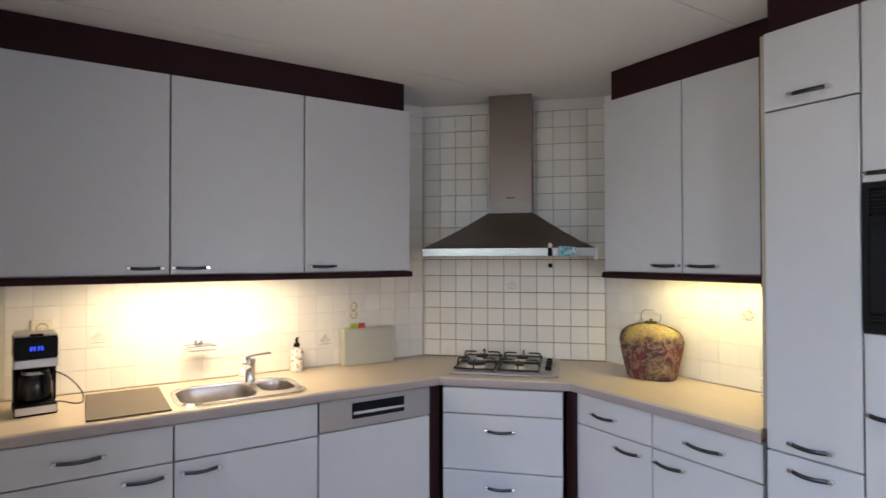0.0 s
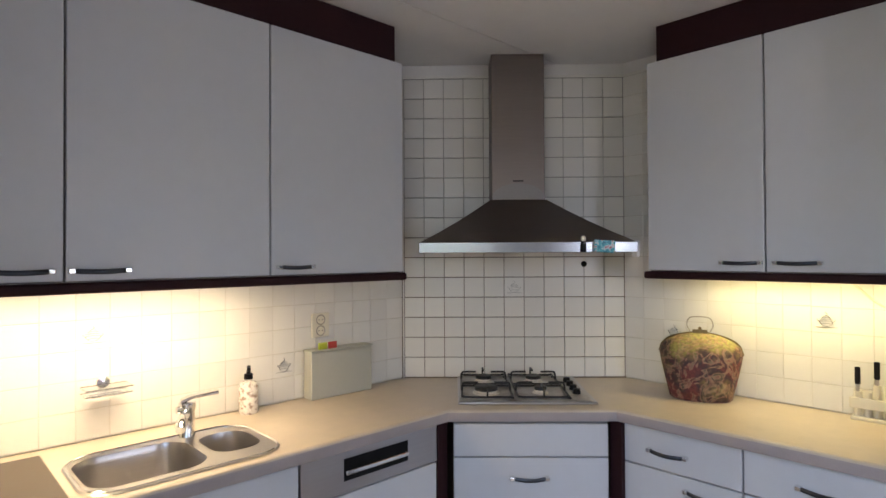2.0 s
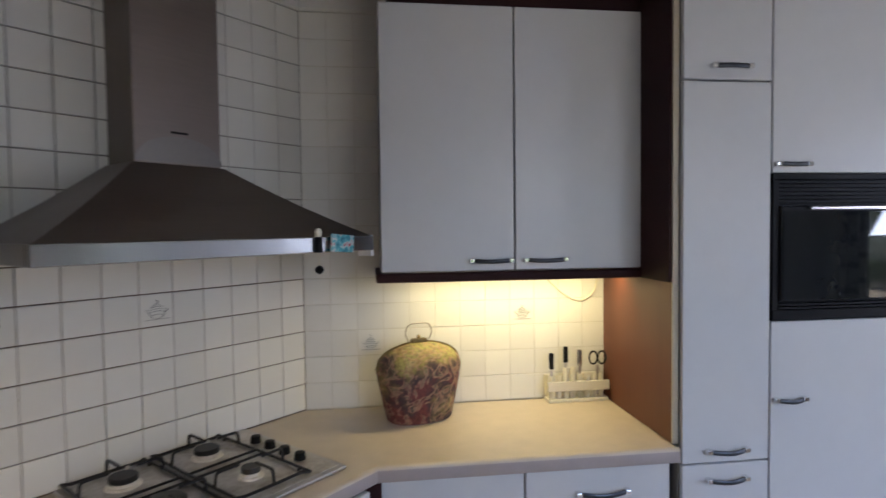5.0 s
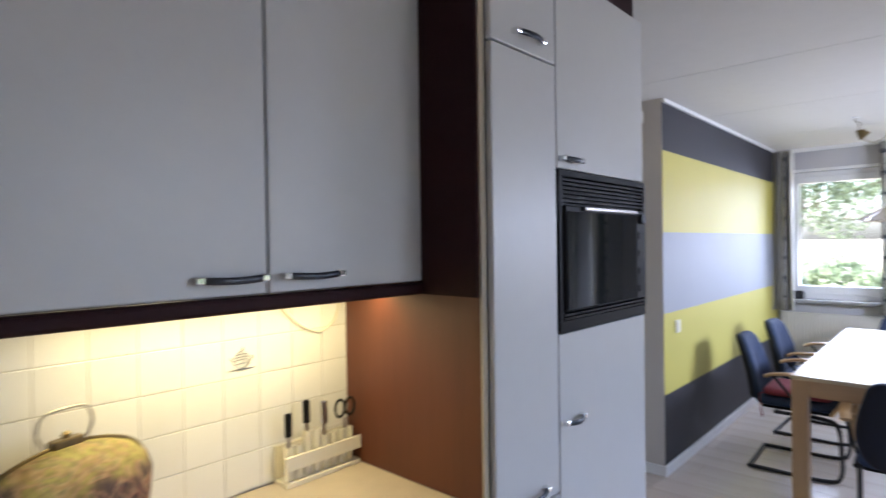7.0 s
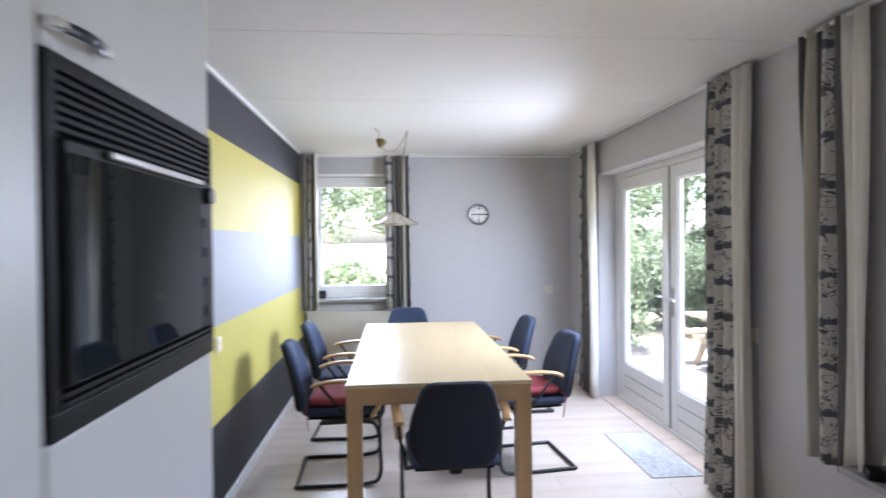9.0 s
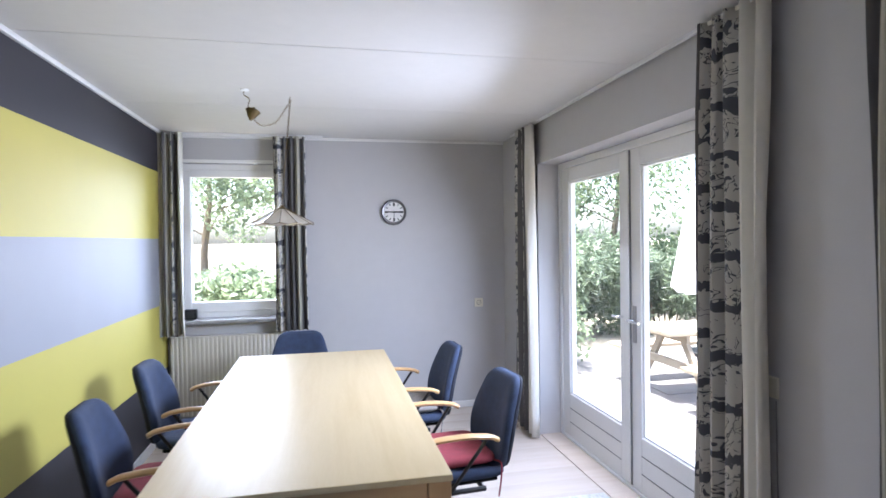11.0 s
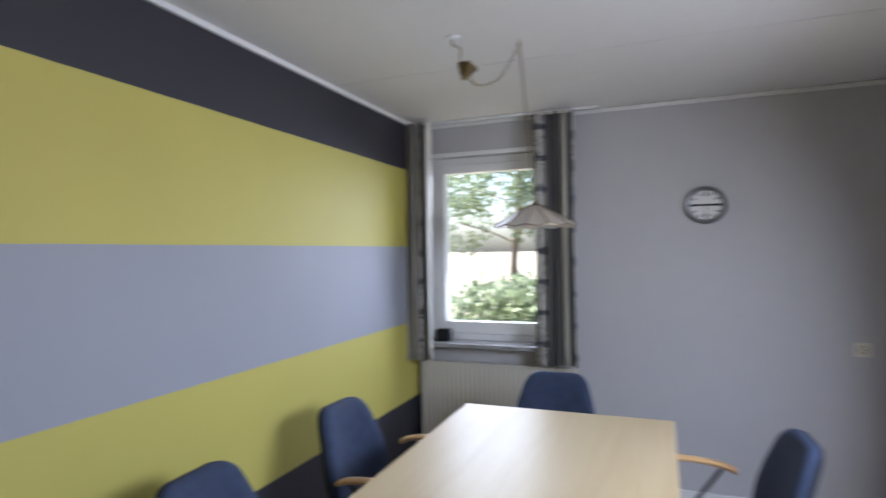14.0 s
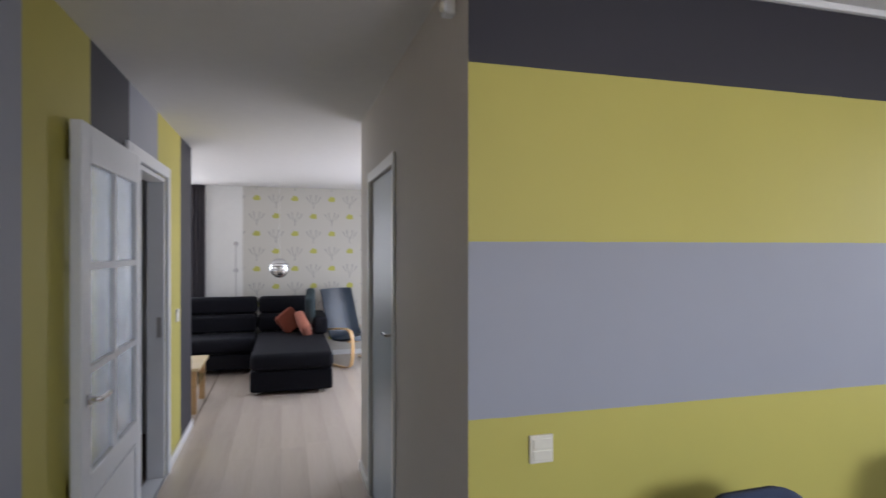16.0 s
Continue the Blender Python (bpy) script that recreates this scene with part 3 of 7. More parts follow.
# slanting drawer unit under the hob
DX, DY = 1.755, 2.872
c = cabinet("drawer_cabinet", "pale grey three-drawer cabinet under the gas hob", pose(DX, DY, 0, 0, 0, -45), 0.625, 0.5, 0.1, 0.862)
front(c, 0.0, 0.625, 0.723, 0.858, "drawer_front")
front(c, 0.0, 0.625, 0.430, 0.723, "drawer_front", hand=(0.235, 0.375, 0.643))
front(c, 0.0, 0.625, 0.11, 0.430, "drawer_front", hand=(0.235, 0.375, 0.352))
post1 = panel("corner_post", "dark maroon corner post beside the dishwasher", 1.690, 1.745, 2.893, 2.93, 0.0, 0.862)
post2 = panel("corner_post", "dark maroon corner post beside the drawer cabinet", 2.222, 2.262, 2.384, 2.435, 0.0, 0.862)
# base cabinets along the side wall
for y0, y1, hd, hdoor in ((2.407, 1.941, (0.13, 0.27), (0.27, 0.41)), (1.941, 1.459, (0.17, 0.33), (0.02, 0.16))):
    w = y0 - y1
    c = cabinet("base_cabinet", "pale grey base cabinet with drawer and door", pose(2.27, y0, 0, 0, 0, -90), w, 0.5, 0.1, 0.862, "base cabinets")
    front(c, 0, w, 0.702, 0.858, "drawer_front", hand=(*hd, 0.774))
    front(c, 0, w, 0.11, 0.702, hand=(*hdoor, 0.652))
panel("plinth", "dark maroon plinth board", XW + 0.002, 1.69, BF + 0.03, BF + 0.05, 0, 0.1)
panel("plinth", "dark maroon plinth board", 2.30, 2.32, 1.46, 2.38, 0, 0.1)

# worktop with cut-outs for the two bowls
top = thing("worktop", "beige laminate worktop running round the slanting corner", "worktop", pose(1.3, 3.1, 0.871))
outline = [(XW + 0.001, YN - 0.008), (XW + 0.001, 2.880), (1.730, 2.880), (2.222, 2.4005), (2.222, 1.458), (XE - 0.008, 1.458), (XE - 0.008, 2.668), (1.984, YN - 0.008)]


def rounded(cx, cy, a, b, r, n=6):
    pts = []
    for (sx, sy, a0) in ((1, -1, -90), (1, 1, 0), (-1, 1, 90), (-1, -1, 180)):
        for k in range(n + 1):
            ang = radians(a0 + 90 * k / n)
            pts.append((cx + sx * (a - r) + r * math.cos(ang), cy + sy * (b - r) + r * math.sin(ang)))
    return pts


BOWLS = [(0.660, 3.105, 0.168, 0.155, 0.085), (0.935, 3.115, 0.084, 0.115, 0.07)]
bm = bmesh.new()
loops = [outline] + [rounded(*b)[::-1] for b in BOWLS]
edges = []
for loop in loops:
    vs = [bm.verts.new((x - 1.3, y - 3.1, 0.041)) for x, y in loop]
    edges += [bm.edges.new((vs[i], vs[(i + 1) % len(vs)])) for i in range(len(vs))]
fill = bmesh.ops.triangle_fill(bm, edges=edges, use_beauty=True)
bmesh.ops.recalc_face_normals(bm, faces=bm.faces[:])
if sum(f.normal.z for f in bm.faces) < 0:
    bmesh.ops.reverse_faces(bm, faces=bm.faces[:])
ext = bmesh.ops.extrude_face_region(bm, geom=bm.faces[:])
for v in ext["geom"]:
    if isinstance(v, bmesh.types.BMVert):
        v.co.z -= 0.0405
bmesh.ops.recalc_face_normals(bm, faces=bm.faces[:])
part("slab", bm, M_COUNTER, top)
# rounded front edge
bm = bmesh.new()
prof = [(0.000, 0.0405), (-0.006, 0.0395), (-0.0105, 0.0365), (-0.0125, 0.0305), (-0.013, 0.024), (-0.013, 0.002), (-0.010, -0.006), (0.0, -0.008)]
path = [(XW + 0.001, 2.880), (1.730, 2.880), (2.222, 2.4005), (2.222, 1.448)]
nrm = [(0, 1), (0.35, 0.94), (0.94, 0.38), (1, 0)]
rows_ = []
for (x, y), (nx, ny) in zip(path, nrm):
    rows_.append([bm.verts.new((x + nx * d - 1.3, y + ny * d - 3.1, z)) for d, z in prof])
for a, b in zip(rows_, rows_[1:]):
    for i in range(len(prof) - 1):
        bm.faces.new((a[i], b[i], b[i + 1], a[i + 1])).material_index = 1 if i < 3 else 0
bmesh.ops.recalc_face_normals(bm, faces=bm.faces[:])
part("front_edge", bm, [M_COUNTEREDGE, M_COUNTER], top, "mauve rounded front edge", True)

# sink with two bowls
sink = thing("sink", "stainless steel sink with a large and a small bowl", "sink", pose(0.762, 3.10, CT))
bm = bmesh.new()
rim_out = rounded(0.0, 0.0, 0.284, 0.192, 0.10, 8)
edges = []
for loop in [rim_out] + [rounded(b[0] - 0.762, b[1] - 3.10, b[2] - 0.004, b[3] - 0.004, b[4] - 0.004)[::-1] for b in BOWLS]:
    vs = [bm.verts.new((x, y, 0.004)) for x, y in loop]
    edges += [bm.edges.new((vs[i], vs[(i + 1) % len(vs)])) for i in range(len(vs))]
bmesh.ops.triangle_fill(bm, edges=edges, use_beauty=True)
n = len(rim_out)
a = [bm.verts.new((x, y, 0.004)) for x, y in rim_out]
b = [bm.verts.new((x * 1.015, y * 1.02, 0.0012)) for x, y in rim_out]
for i in range(n):
    bm.faces.new((a[i], a[(i + 1) % n], b[(i + 1) % n], b[i]))
bmesh.ops.recalc_face_normals(bm, faces=bm.faces[:])
part("rim", bm, M_STEEL, sink, "", True)
tubebm = bmesh.new()
tube(tubebm, [(x, y, 0.004) for x, y in rounded(0, 0, 0.280, 0.188, 0.097, 8)], 0.005, 6, closed=True)
part("rolled_edge", tubebm, M_CHROME, sink, "bright rolled rim", True)
for (cx, cy, ba, bb, br), depth in zip(BOWLS, (0.15, 0.12)):
    bm = bmesh.new()
    rings = []
    for s, z in ((1.0, 0.0035), (0.985, -0.004), (0.965, -0.02), (0.93, -depth + 0.03), (0.88, -depth + 0.008), (0.78, -depth), (0.18, -depth - 0.006)):
        rings.append([bm.verts.new(((x - cx) * s + cx - 0.762, (y - cy) * s + cy - 3.10, z)) for x, y in rounded(cx, cy, ba - 0.004, bb - 0.004, br - 0.004)])
    for p, q in zip(rings, rings[1:]):
        for i in range(len(p)):
            bm.faces.new((p[i], p[(i + 1) % len(p)], q[(i + 1) % len(p)], q[i]))
    bm.faces.new(rings[-1])
    bmesh.ops.recalc_face_normals(bm, faces=bm.faces[:])
    bmesh.ops.reverse_faces(bm, faces=bm.faces[:])
    bowl = part("bowl", bm, M_STEEL, sink, "", True)
    part("drain", lathe(bmesh.new(), [(0, 0.002), (0.02, 0.002), (0.03, 0.004), (0.033, 0.001)], 20, cx - 0.762, cy - 3.10), M_CHROME, bowl).matrix_basis = pose(0, 0, -depth - 0.0045)

# mixer tap
tap = thing("mixer_tap", "chrome single-lever mixer tap behind the sink", "tap", pose(0.850, 3.262, CT + 0.004))
part("base", lathe(bmesh.new(), [(0.0, 0), (0.027, 0), (0.027, 0.006), (0.025, 0.010), (0.024, 0.085), (0.029, 0.10), (0.027, 0.118), (0.0, 0.122)], 24), M_CHROME, tap, "", True)
part("spout", tube(bmesh.new(), curve_pts([(0, 0, 0.06), (-0.025, -0.05, 0.085), (-0.06, -0.12, 0.088), (-0.075, -0.155, 0.07)], 5), 0.016, 10), M_CHROME, tap, "", True)
part("lever", tube(bmesh.new(), curve_pts([(-0.022, 0, 0.124), (0.010, -0.006, 0.134), (0.05, -0.018, 0.139), (0.095, -0.030, 0.143)], 4), 0.008, 10, flat=(0.019, 0.008)), M_CHROME, tap, "", True)
part("side_knob", lathe(bmesh.new(), [(0, 0), (0.012, 0), (0.012, 0.022), (0, 0.024)], 16), M_CHROME, tap).matrix_basis = pose(-0.018, -0.01, 0.095, 0, -80, 0)

# extractor hood, built facing -y and turned into the corner
hood = thing("extractor_hood", "stainless chimney extractor hood over the hob", "extractor hood", pose(2.3955, 3.0645, 0, 0, 0, -44))
M_BAND = plain("bright_hood_rim", (0.36, 0.36, 0.36), 0.22, 1.0, grain=120, vary=0.04, relief=0.03, stretch=(0.05, 1, 1))
ZR = 1.545
bm = bmesh.new()
lo = [(-0.465, -0.475), (0.465, -0.475), (0.465, -0.004), (-0.465, -0.004)]
hi = [(-0.135, -0.172), (0.135, -0.172), (0.135, -0.004), (-0.135, -0.004)]
rings = []
for s in (0, 0.25, 0.5, 0.75, 1.0):
    e = s - 0.04 * math.sin(math.pi * s)
    rings.append([bm.verts.new((a[0] + (b[0] - a[0]) * s, a[1] + (b[1] - a[1]) * s, ZR + 0.045 + 0.212 * e)) for a, b in zip(lo, hi)])
for p, q in zip(rings, rings[1:]):
    for i in range(4):
        bm.faces.new((p[i], p[(i + 1) % 4], q[(i + 1) % 4], q[i]))
bm.faces.new(rings[-1])
bmesh.ops.recalc_face_normals(bm, faces=bm.faces[:])
part("canopy", bm, M_HOOD, hood)
rim = bmesh.new()
box(rim, -0.468, 0.468, -0.478, -0.452, ZR, ZR + 0.046, bevel=0.003)
box(rim, -0.468, -0.445, -0.452, -0.004, ZR, ZR + 0.046, bevel=0.003)
box(rim, 0.445, 0.468, -0.452, -0.004, ZR, ZR + 0.046, bevel=0.003)
part("rim", rim, M_BAND, hood, "bright steel front rim")
part("filter", one_box(-0.444, 0.444, -0.451, -0.006, ZR + 0.012, ZR + 0.02), M_STEEL, hood)
part("chimney", one_box(-0.128, 0.128, -0.166, -0.004, ZR + 0.25, H - 0.001, bevel=0.003), M_HOOD, hood)
bm = bmesh.new()
prism(bm, [(0.132 * math.cos(radians(a)) * 0.98, 0.075 * math.sin(radians(a))) for a in range(0, 181, 12)], 0, 0.003)
part("emblem", bm, plain("grey_emblem", (0.225, 0.21, 0.20), 0.45, 1.0, grain=80, vary=0.05, relief=0.02), hood, "pale grey arched plate").matrix_basis = pose(0, -0.1665, ZR + 0.262, 90, 0, 0)
part("maker_mark", one_box(-0.025, 0.025, -0.1685, -0.1665, ZR + 0.345, ZR + 0.351), M_BLACK, hood)

# gas hob
hob = thing("gas_hob", "stainless four-burner gas hob with black pan supports", "hob", pose(2.206, 2.882, CT + 0.001, 0, 0, -45))
part("plate", one_box(-0.290, 0.290, -0.272, 0.245, 0, 0.010, bevel=0.004), M_STEEL, hob)
M_HOBSTEEL, th, ph_ = nodes_of("stained_hob_steel")
nh1, nh2 = tex_noise(th, 9, 5), tex_noise(th, 55, 4)
stain = ramp(th, nh1.outputs["Fac"], [(0.36, (0.20, 0.165, 0.135)), (0.52, (0.50, 0.475, 0.45)), (0.70, (0.60, 0.585, 0.565))])
th.links.new(blend(th, 0.35, stain.outputs[0], ramp(th, nh2.outputs["Fac"], [(0.35, (0.30, 0.27, 0.24)), (0.6, (0.60, 0.58, 0.56))]).outputs[0]), ph_.inputs["Base Color"])
ph_.inputs["Metallic"].default_value = 0.75
th.links.new(calc(th, "MULTIPLY_ADD", nh2.outputs["Fac"], 0.3, 0.30), ph_.inputs["Roughness"])
M_PALERING = plain("pale_aluminium_ring", (0.62, 0.585, 0.52), 0.5, 0.25, grain=90, vary=0.25)
part("well", one_box(-0.272, 0.272, -0.254, 0.232, 0.0105, 0.0125, bevel=0.001), M_HOBSTEEL, hob, "stained steel well")
for bx, by, r in ((-0.165, -0.115, 0.050), (-0.165, 0.115, 0.036), (0.075, -0.115, 0.026), (0.075, 0.115, 0.036)):
    bn = part("burner", lathe(bmesh.new(), [(0, 0.0315), (r * 0.6, 0.0315), (r * 0.95, 0.030), (r * 1.03, 0.0275), (r * 1.03, 0.0395), (r * 0.96, 0.042), (0, 0.043)], 24, bx, by), M_BLACKMETAL, hob, "black enamel burner cap", True)
    part("burner_ring", lathe(bmesh.new(), [(0, 0.0125), (r + 0.010, 0.0125), (r + 0.008, 0.017), (r * 0.98, 0.0185), (r * 0.98, 0.027), (0, 0.0275)], 24, bx, by), M_PALERING, bn, "pale burner ring")
for cx in (-0.165, 0.075):
    g = bmesh.new()
    a, b = 0.108, 0.222
    tube(g, curve_pts([(cx - a, -b + 0.02, 0.020), (cx - a + 0.02, -b, 0.020), (cx + a - 0.02, -b, 0.020), (cx + a, -b + 0.02, 0.020), (cx + a, b - 0.02, 0.020), (cx + a - 0.02, b, 0.020), (cx - a + 0.02, b, 0.020), (cx - a, b - 0.02, 0.020), (cx - a, -b + 0.02, 0.020)], 2)[:-1], 0.0048, 6, closed=True)
    for y0, sy in ((-b, 1), (b, -1)):
        tube(g, curve_pts([(cx, y0, 0.020), (cx, y0 + sy * 0.004, 0.050), (cx, y0 + sy * 0.016, 0.058), (cx, y0 + sy * 0.080, 0.058)], 3), 0.0046, 6)
    for yy in (-0.115, 0.115):
        for sx in (-1, 1):
            tube(g, curve_pts([(cx + sx * a, yy, 0.020), (cx + sx * (a - 0.004), yy, 0.050), (cx + sx * (a - 0.016), yy, 0.058), (cx + sx * 0.036, yy, 0.058)], 3), 0.0046, 6)
    for yy in (-0.02, 0.02):
        tube(g, [(cx - a, yy, 0.021), (cx + a, yy, 0.021)], 0.0042, 6)
    for sx in (-1, 1):
        for sy in (-1, 1):
            tube(g, [(cx + sx * (a - 0.004), sy * (b - 0.03), 0.0125), (cx + sx * (a - 0.004), sy * (b - 0.03), 0.020)], 0.005, 6)
    part("pan_support", g, M_BLACKMETAL, hob, "black wire pan support", True)
for bx, by in ((-0.165, 0.115), (0.075, 0.115)):
    part("spark_plug", tube(bmesh.new(), [(bx + 0.03, by + 0.045, 0.0125), (bx + 0.03, by + 0.045, 0.045)], 0.004, 6), M_PALERING, hob, "pale ceramic spark plug")
for k in range(4):
    part("knob", lathe(bmesh.new(), [(0, 0.010), (0.018, 0.010), (0.015, 0.034), (0, 0.036)], 18, 0.232, -0.13 + 0.075 * k), M_BLACK, hob)

# ---- windows and doors ----
def frame_bars(y0, y1, z0, z1, x0, x1, w, axis="y", wb=None, wt=None):
    """Four bars of a frame in the plane across x (axis y) or across y (axis x)."""
    wb, wt = wb or w, wt or w
    bm = bmesh.new()
    for a, b, c, d in ((y0, y0 + w, z0, z1), (y1 - w, y1, z0, z1), (y0 + w, y1 - w, z0, z0 + wb), (y0 + w, y1 - w, z1 - wt, z1)):
        if axis == "y":
            box(bm, x0, x1, a, b, c, d, bevel=0.005)
        else:
            box(bm, a, b, x0, x1, c, d, bevel=0.005)
    return bm


def pane(parent, x0, x1, y0, y1, z0, z1, mat=None):
    p = part("pane", one_box(x0, x1, y0, y1, z0, z1), mat or M_GLASS, parent, "clear glass pane")
    p.visible_shadow = False
    return p


# garden doors
dx0, dx1 = -0.430, -0.370
win = tagged(part("door_1", frame_bars(FD[0], FD[1], 0.0, FD[3], dx0 - 0.02, dx1 + 0.012, 0.045, wb=0.02, wt=0.05), M_TRIM), "white double garden doors with large panes, closed", "door", "", "structure")
for y0, y1 in ((FD[0] + 0.047, -2.497), (-2.493, FD[1] - 0.047)):
    leaf = part("door_leaf", frame_bars(y0, y1, 0.022, 2.128, dx0, dx1, 0.12, wb=0.34, wt=0.105), M_TRIM, win)
    pane(leaf, dx0 + 0.025, dx0 + 0.035, y0 + 0.115, y1 - 0.115, 0.355, 2.03)
    bead = frame_bars(y0 + 0.118, y1 - 0.118, 0.36, 2.025, dx0 + 0.008, dx1 - 0.012, 0.016)
    part("glazing_bead", bead, M_TRIM, leaf)
    for z in (0.135, 0.245):
        part("board_joint", one_box(dx1, dx1 + 0.0025, y0 + 0.12, y1 - 0.12, z, z + 0.006), M_CABEDGE, leaf, "grey joint in the lower boards")
part("meeting_strip", one_box(dx1 + 0.001, dx1 + 0.016, -2.535, -2.485, 0.03, 2.125, bevel=0.004), M_TRIM, win)
part("seal", one_box(dx1 + 0.002, dx1 + 0.010, -2.4845, -2.476, 0.03, 2.125), M_CABEDGE, win, "dark rubber seal")
hp = part("handle_plate", one_box(dx1 + 0.001, dx1 + 0.008, -2.455, -2.415, 0.93, 1.16, bevel=0.003), M_STEEL, win, "steel lock plate")
part("door_handle", tube(bmesh.new(), curve_pts([(dx1 + 0.008, -2.435, 1.07), (dx1 + 0.05, -2.435, 1.07), (dx1 + 0.055, -2.40, 1.07), (dx1 + 0.052, -2.315, 1.068)], 4), 0.009, 10), M_CHROME, hp, "", True)
part("door_handle", tube(bmesh.new(), curve_pts([(dx1 + 0.002, -2.58, 1.075), (dx1 + 0.04, -2.58, 1.075), (dx1 + 0.045, -2.60, 1.075), (dx1 + 0.042, -2.64, 1.075)], 4), 0.008, 10), M_CHROME, win, "", True)
part("threshold", one_box(dx0 - 0.05, XW - 0.003, FD[0] + 0.002, FD[1] - 0.002, -0.009, 0.003, bevel=0.001), M_PLANK, win)

# kitchen window
kwin = tagged(part("window_1", frame_bars(KW[0], KW[1], KW[2], KW[3], -0.43, -0.36, 0.06), M_TRIM), "white wooden kitchen window beside the garden", "window", "", "structure")
part("mullion", one_box(-0.425, -0.365, 0.94, 1.01, KW[2] + 0.06, KW[3] - 0.06, bevel=0.004), M_TRIM, kwin)
for a, b in ((KW[0] + 0.06, 0.94), (1.01, KW[1] - 0.06)):
    pane(kwin, -0.40, -0.39, a, b, KW[2] + 0.06, KW[3] - 0.06)
part("window_sill", one_box(-0.36, XW + 0.035, KW[0] + 0.003, KW[1] - 0.003, KW[2] + 0.002, KW[2] + 0.027, bevel=0.005), M_GRANITE, kwin, "grey stone sill")
part("window_board", one_box(XW + 0.002, XW + 0.14, -0.39, KW[1] + 0.05, KW[2] - 0.030, KW[2] - 0.002, bevel=0.005), M_GRANITE, kwin, "grey stone board under the window")

# south window
swin = tagged(part("window_2", frame_bars(SW[0], SW[1], SW[2], SW[3], YS - 0.16, YS - 0.075, 0.05, axis="x"), M_TRIM), "white wooden window over the radiator", "window", "", "structure")
part("sash", frame_bars(SW[0] + 0.051, SW[1] - 0.051, SW[2] + 0.051, SW[3] - 0.051, YS - 0.145, YS - 0.06, 0.062, axis="x", wb=0.085), M_TRIM, swin)
pane(swin, SW[0] + 0.10, SW[1] - 0.10, YS - 0.12, YS - 0.11, SW[2] + 0.12, SW[3] - 0.10)
part("window_sill", one_box(SW[0] - 0.02, SW[1] + 0.04, YS - 0.072, YS + 0.105, SW[2] - 0.034, SW[2] - 0.002, bevel=0.005), M_GRANITE, swin, "grey stone sill")
part("head_trim", one_box(SW[0] - 0.03, SW[1] + 0.03, YS + 0.001, YS + 0.012, SW[3] + 0.002, SW[3] + 0.03, bevel=0.003), M_TRIM, swin)

# living room windows; the south one is unseen, added to let light in
for nm, y0, y1, z0, z1 in (("window_3", 0.75, 2.75, 0.4, 2.2),):
    w3 = tagged(part(nm, frame_bars(y0, y1, z0, z1, XF + 0.06, XF + 0.13, 0.07), M_TRIM), "white living room window out of view", "window", "", "structure")
    pane(w3, XF + 0.09, XF + 0.10, y0 + 0.07, y1 - 0.07, z0 + 0.07, z1 - 0.07)
w4 = tagged(part("window_4", frame_bars(6.3, 8.9, 0.5, 2.2, YL0 - 0.14, YL0 - 0.07, 0.07, axis="x"), M_TRIM), "white living room window out of view", "window", "", "structure")
pane(w4, 6.37, 8.83, YL0 - 0.11, YL0 - 0.10, 0.57, 2.13)

# glazed inner door, swung back along the passage wall
M_DOORPAINT = plain("satin_white_door_paint", (0.66, 0.67, 0.68), 0.35, grain=70, vary=0.03, relief=0.06)
fr = tagged(part("door_2", frame_bars(ND[0] - 0.075, ND[1] + 0.075, -0.01, ND[3] + 0.075, YQ - 0.022, YQ - 0.001, 0.075, axis="x", wb=0.005), M_DOORPAINT), "white door frame with a glazed white door standing open", "door", "", "structure")
part("jamb", frame_bars(ND[0] + 0.002, ND[1] - 0.002, -0.01, ND[3] - 0.002, YQ + 0.001, YQ + 0.115, 0.03, axis="x", wb=0.004), M_DOORPAINT, fr)
part("strike_plate", one_box(ND[1] - 0.0345, ND[1] - 0.0325, YQ + 0.02, YQ + 0.05, 0.98, 1.12), M_STEEL, fr)
ly0, ly1, lx0, lx1 = YQ - 0.075, YQ - 0.033, ND[0] - 0.965, ND[0] - 0.045
leaf = part("door_leaf", frame_bars(lx0, lx1, 0.01, 2.09, ly0, ly1, 0.105, axis="x", wb=0.70, wt=0.15), M_DOORPAINT, fr)
part("glazing_bar", one_box((lx0 + lx1) / 2 - 0.014, (lx0 + lx1) / 2 + 0.014, ly0 + 0.004, ly1 - 0.004, 0.71, 1.94), M_DOORPAINT, leaf)
for k in (1, 2):
    z = 0.71 + k * 1.23 / 3
    part("glazing_bar", one_box(lx0 + 0.105, lx1 - 0.105, ly0 + 0.003, ly1 - 0.005, z - 0.014, z + 0.014), M_DOORPAINT, leaf)
M_FROST = glass_mat("rippled_glass", (0.86, 0.93, 0.96), 0.25)
for i in range(2):
    for k in range(3):
        a = lx0 + 0.105 + i * (lx1 - lx0 - 0.21) / 2
        z = 0.71 + k * 1.23 / 3
        p = part("pane", one_box(a, a + (lx1 - lx0 - 0.21) / 2, ly0 + 0.018, ly0 + 0.024, z, z + 1.23 / 3), M_FROST, leaf, "rippled glass pane")
        p.visible_shadow = False
for yy, s in ((ly0, -1), (ly1, 1)):
    part("door_handle", tube(bmesh.new(), curve_pts([(lx0 + 0.06, yy, 1.015), (lx0 + 0.06, yy + s * 0.040, 1.015), (lx0 + 0.08, yy + s * 0.046, 1.015), (lx0 + 0.19, yy + s * 0.044, 1.010)], 4), 0.0115, 10), M_CHROME, leaf, "chrome lever handle", True)
    part("door_rose", one_box(lx0 + 0.035, lx0 + 0.085, *sorted((yy + s * 0.0005, yy + s * 0.009)), 0.99, 1.04, bevel=0.003), M_CHROME, leaf)
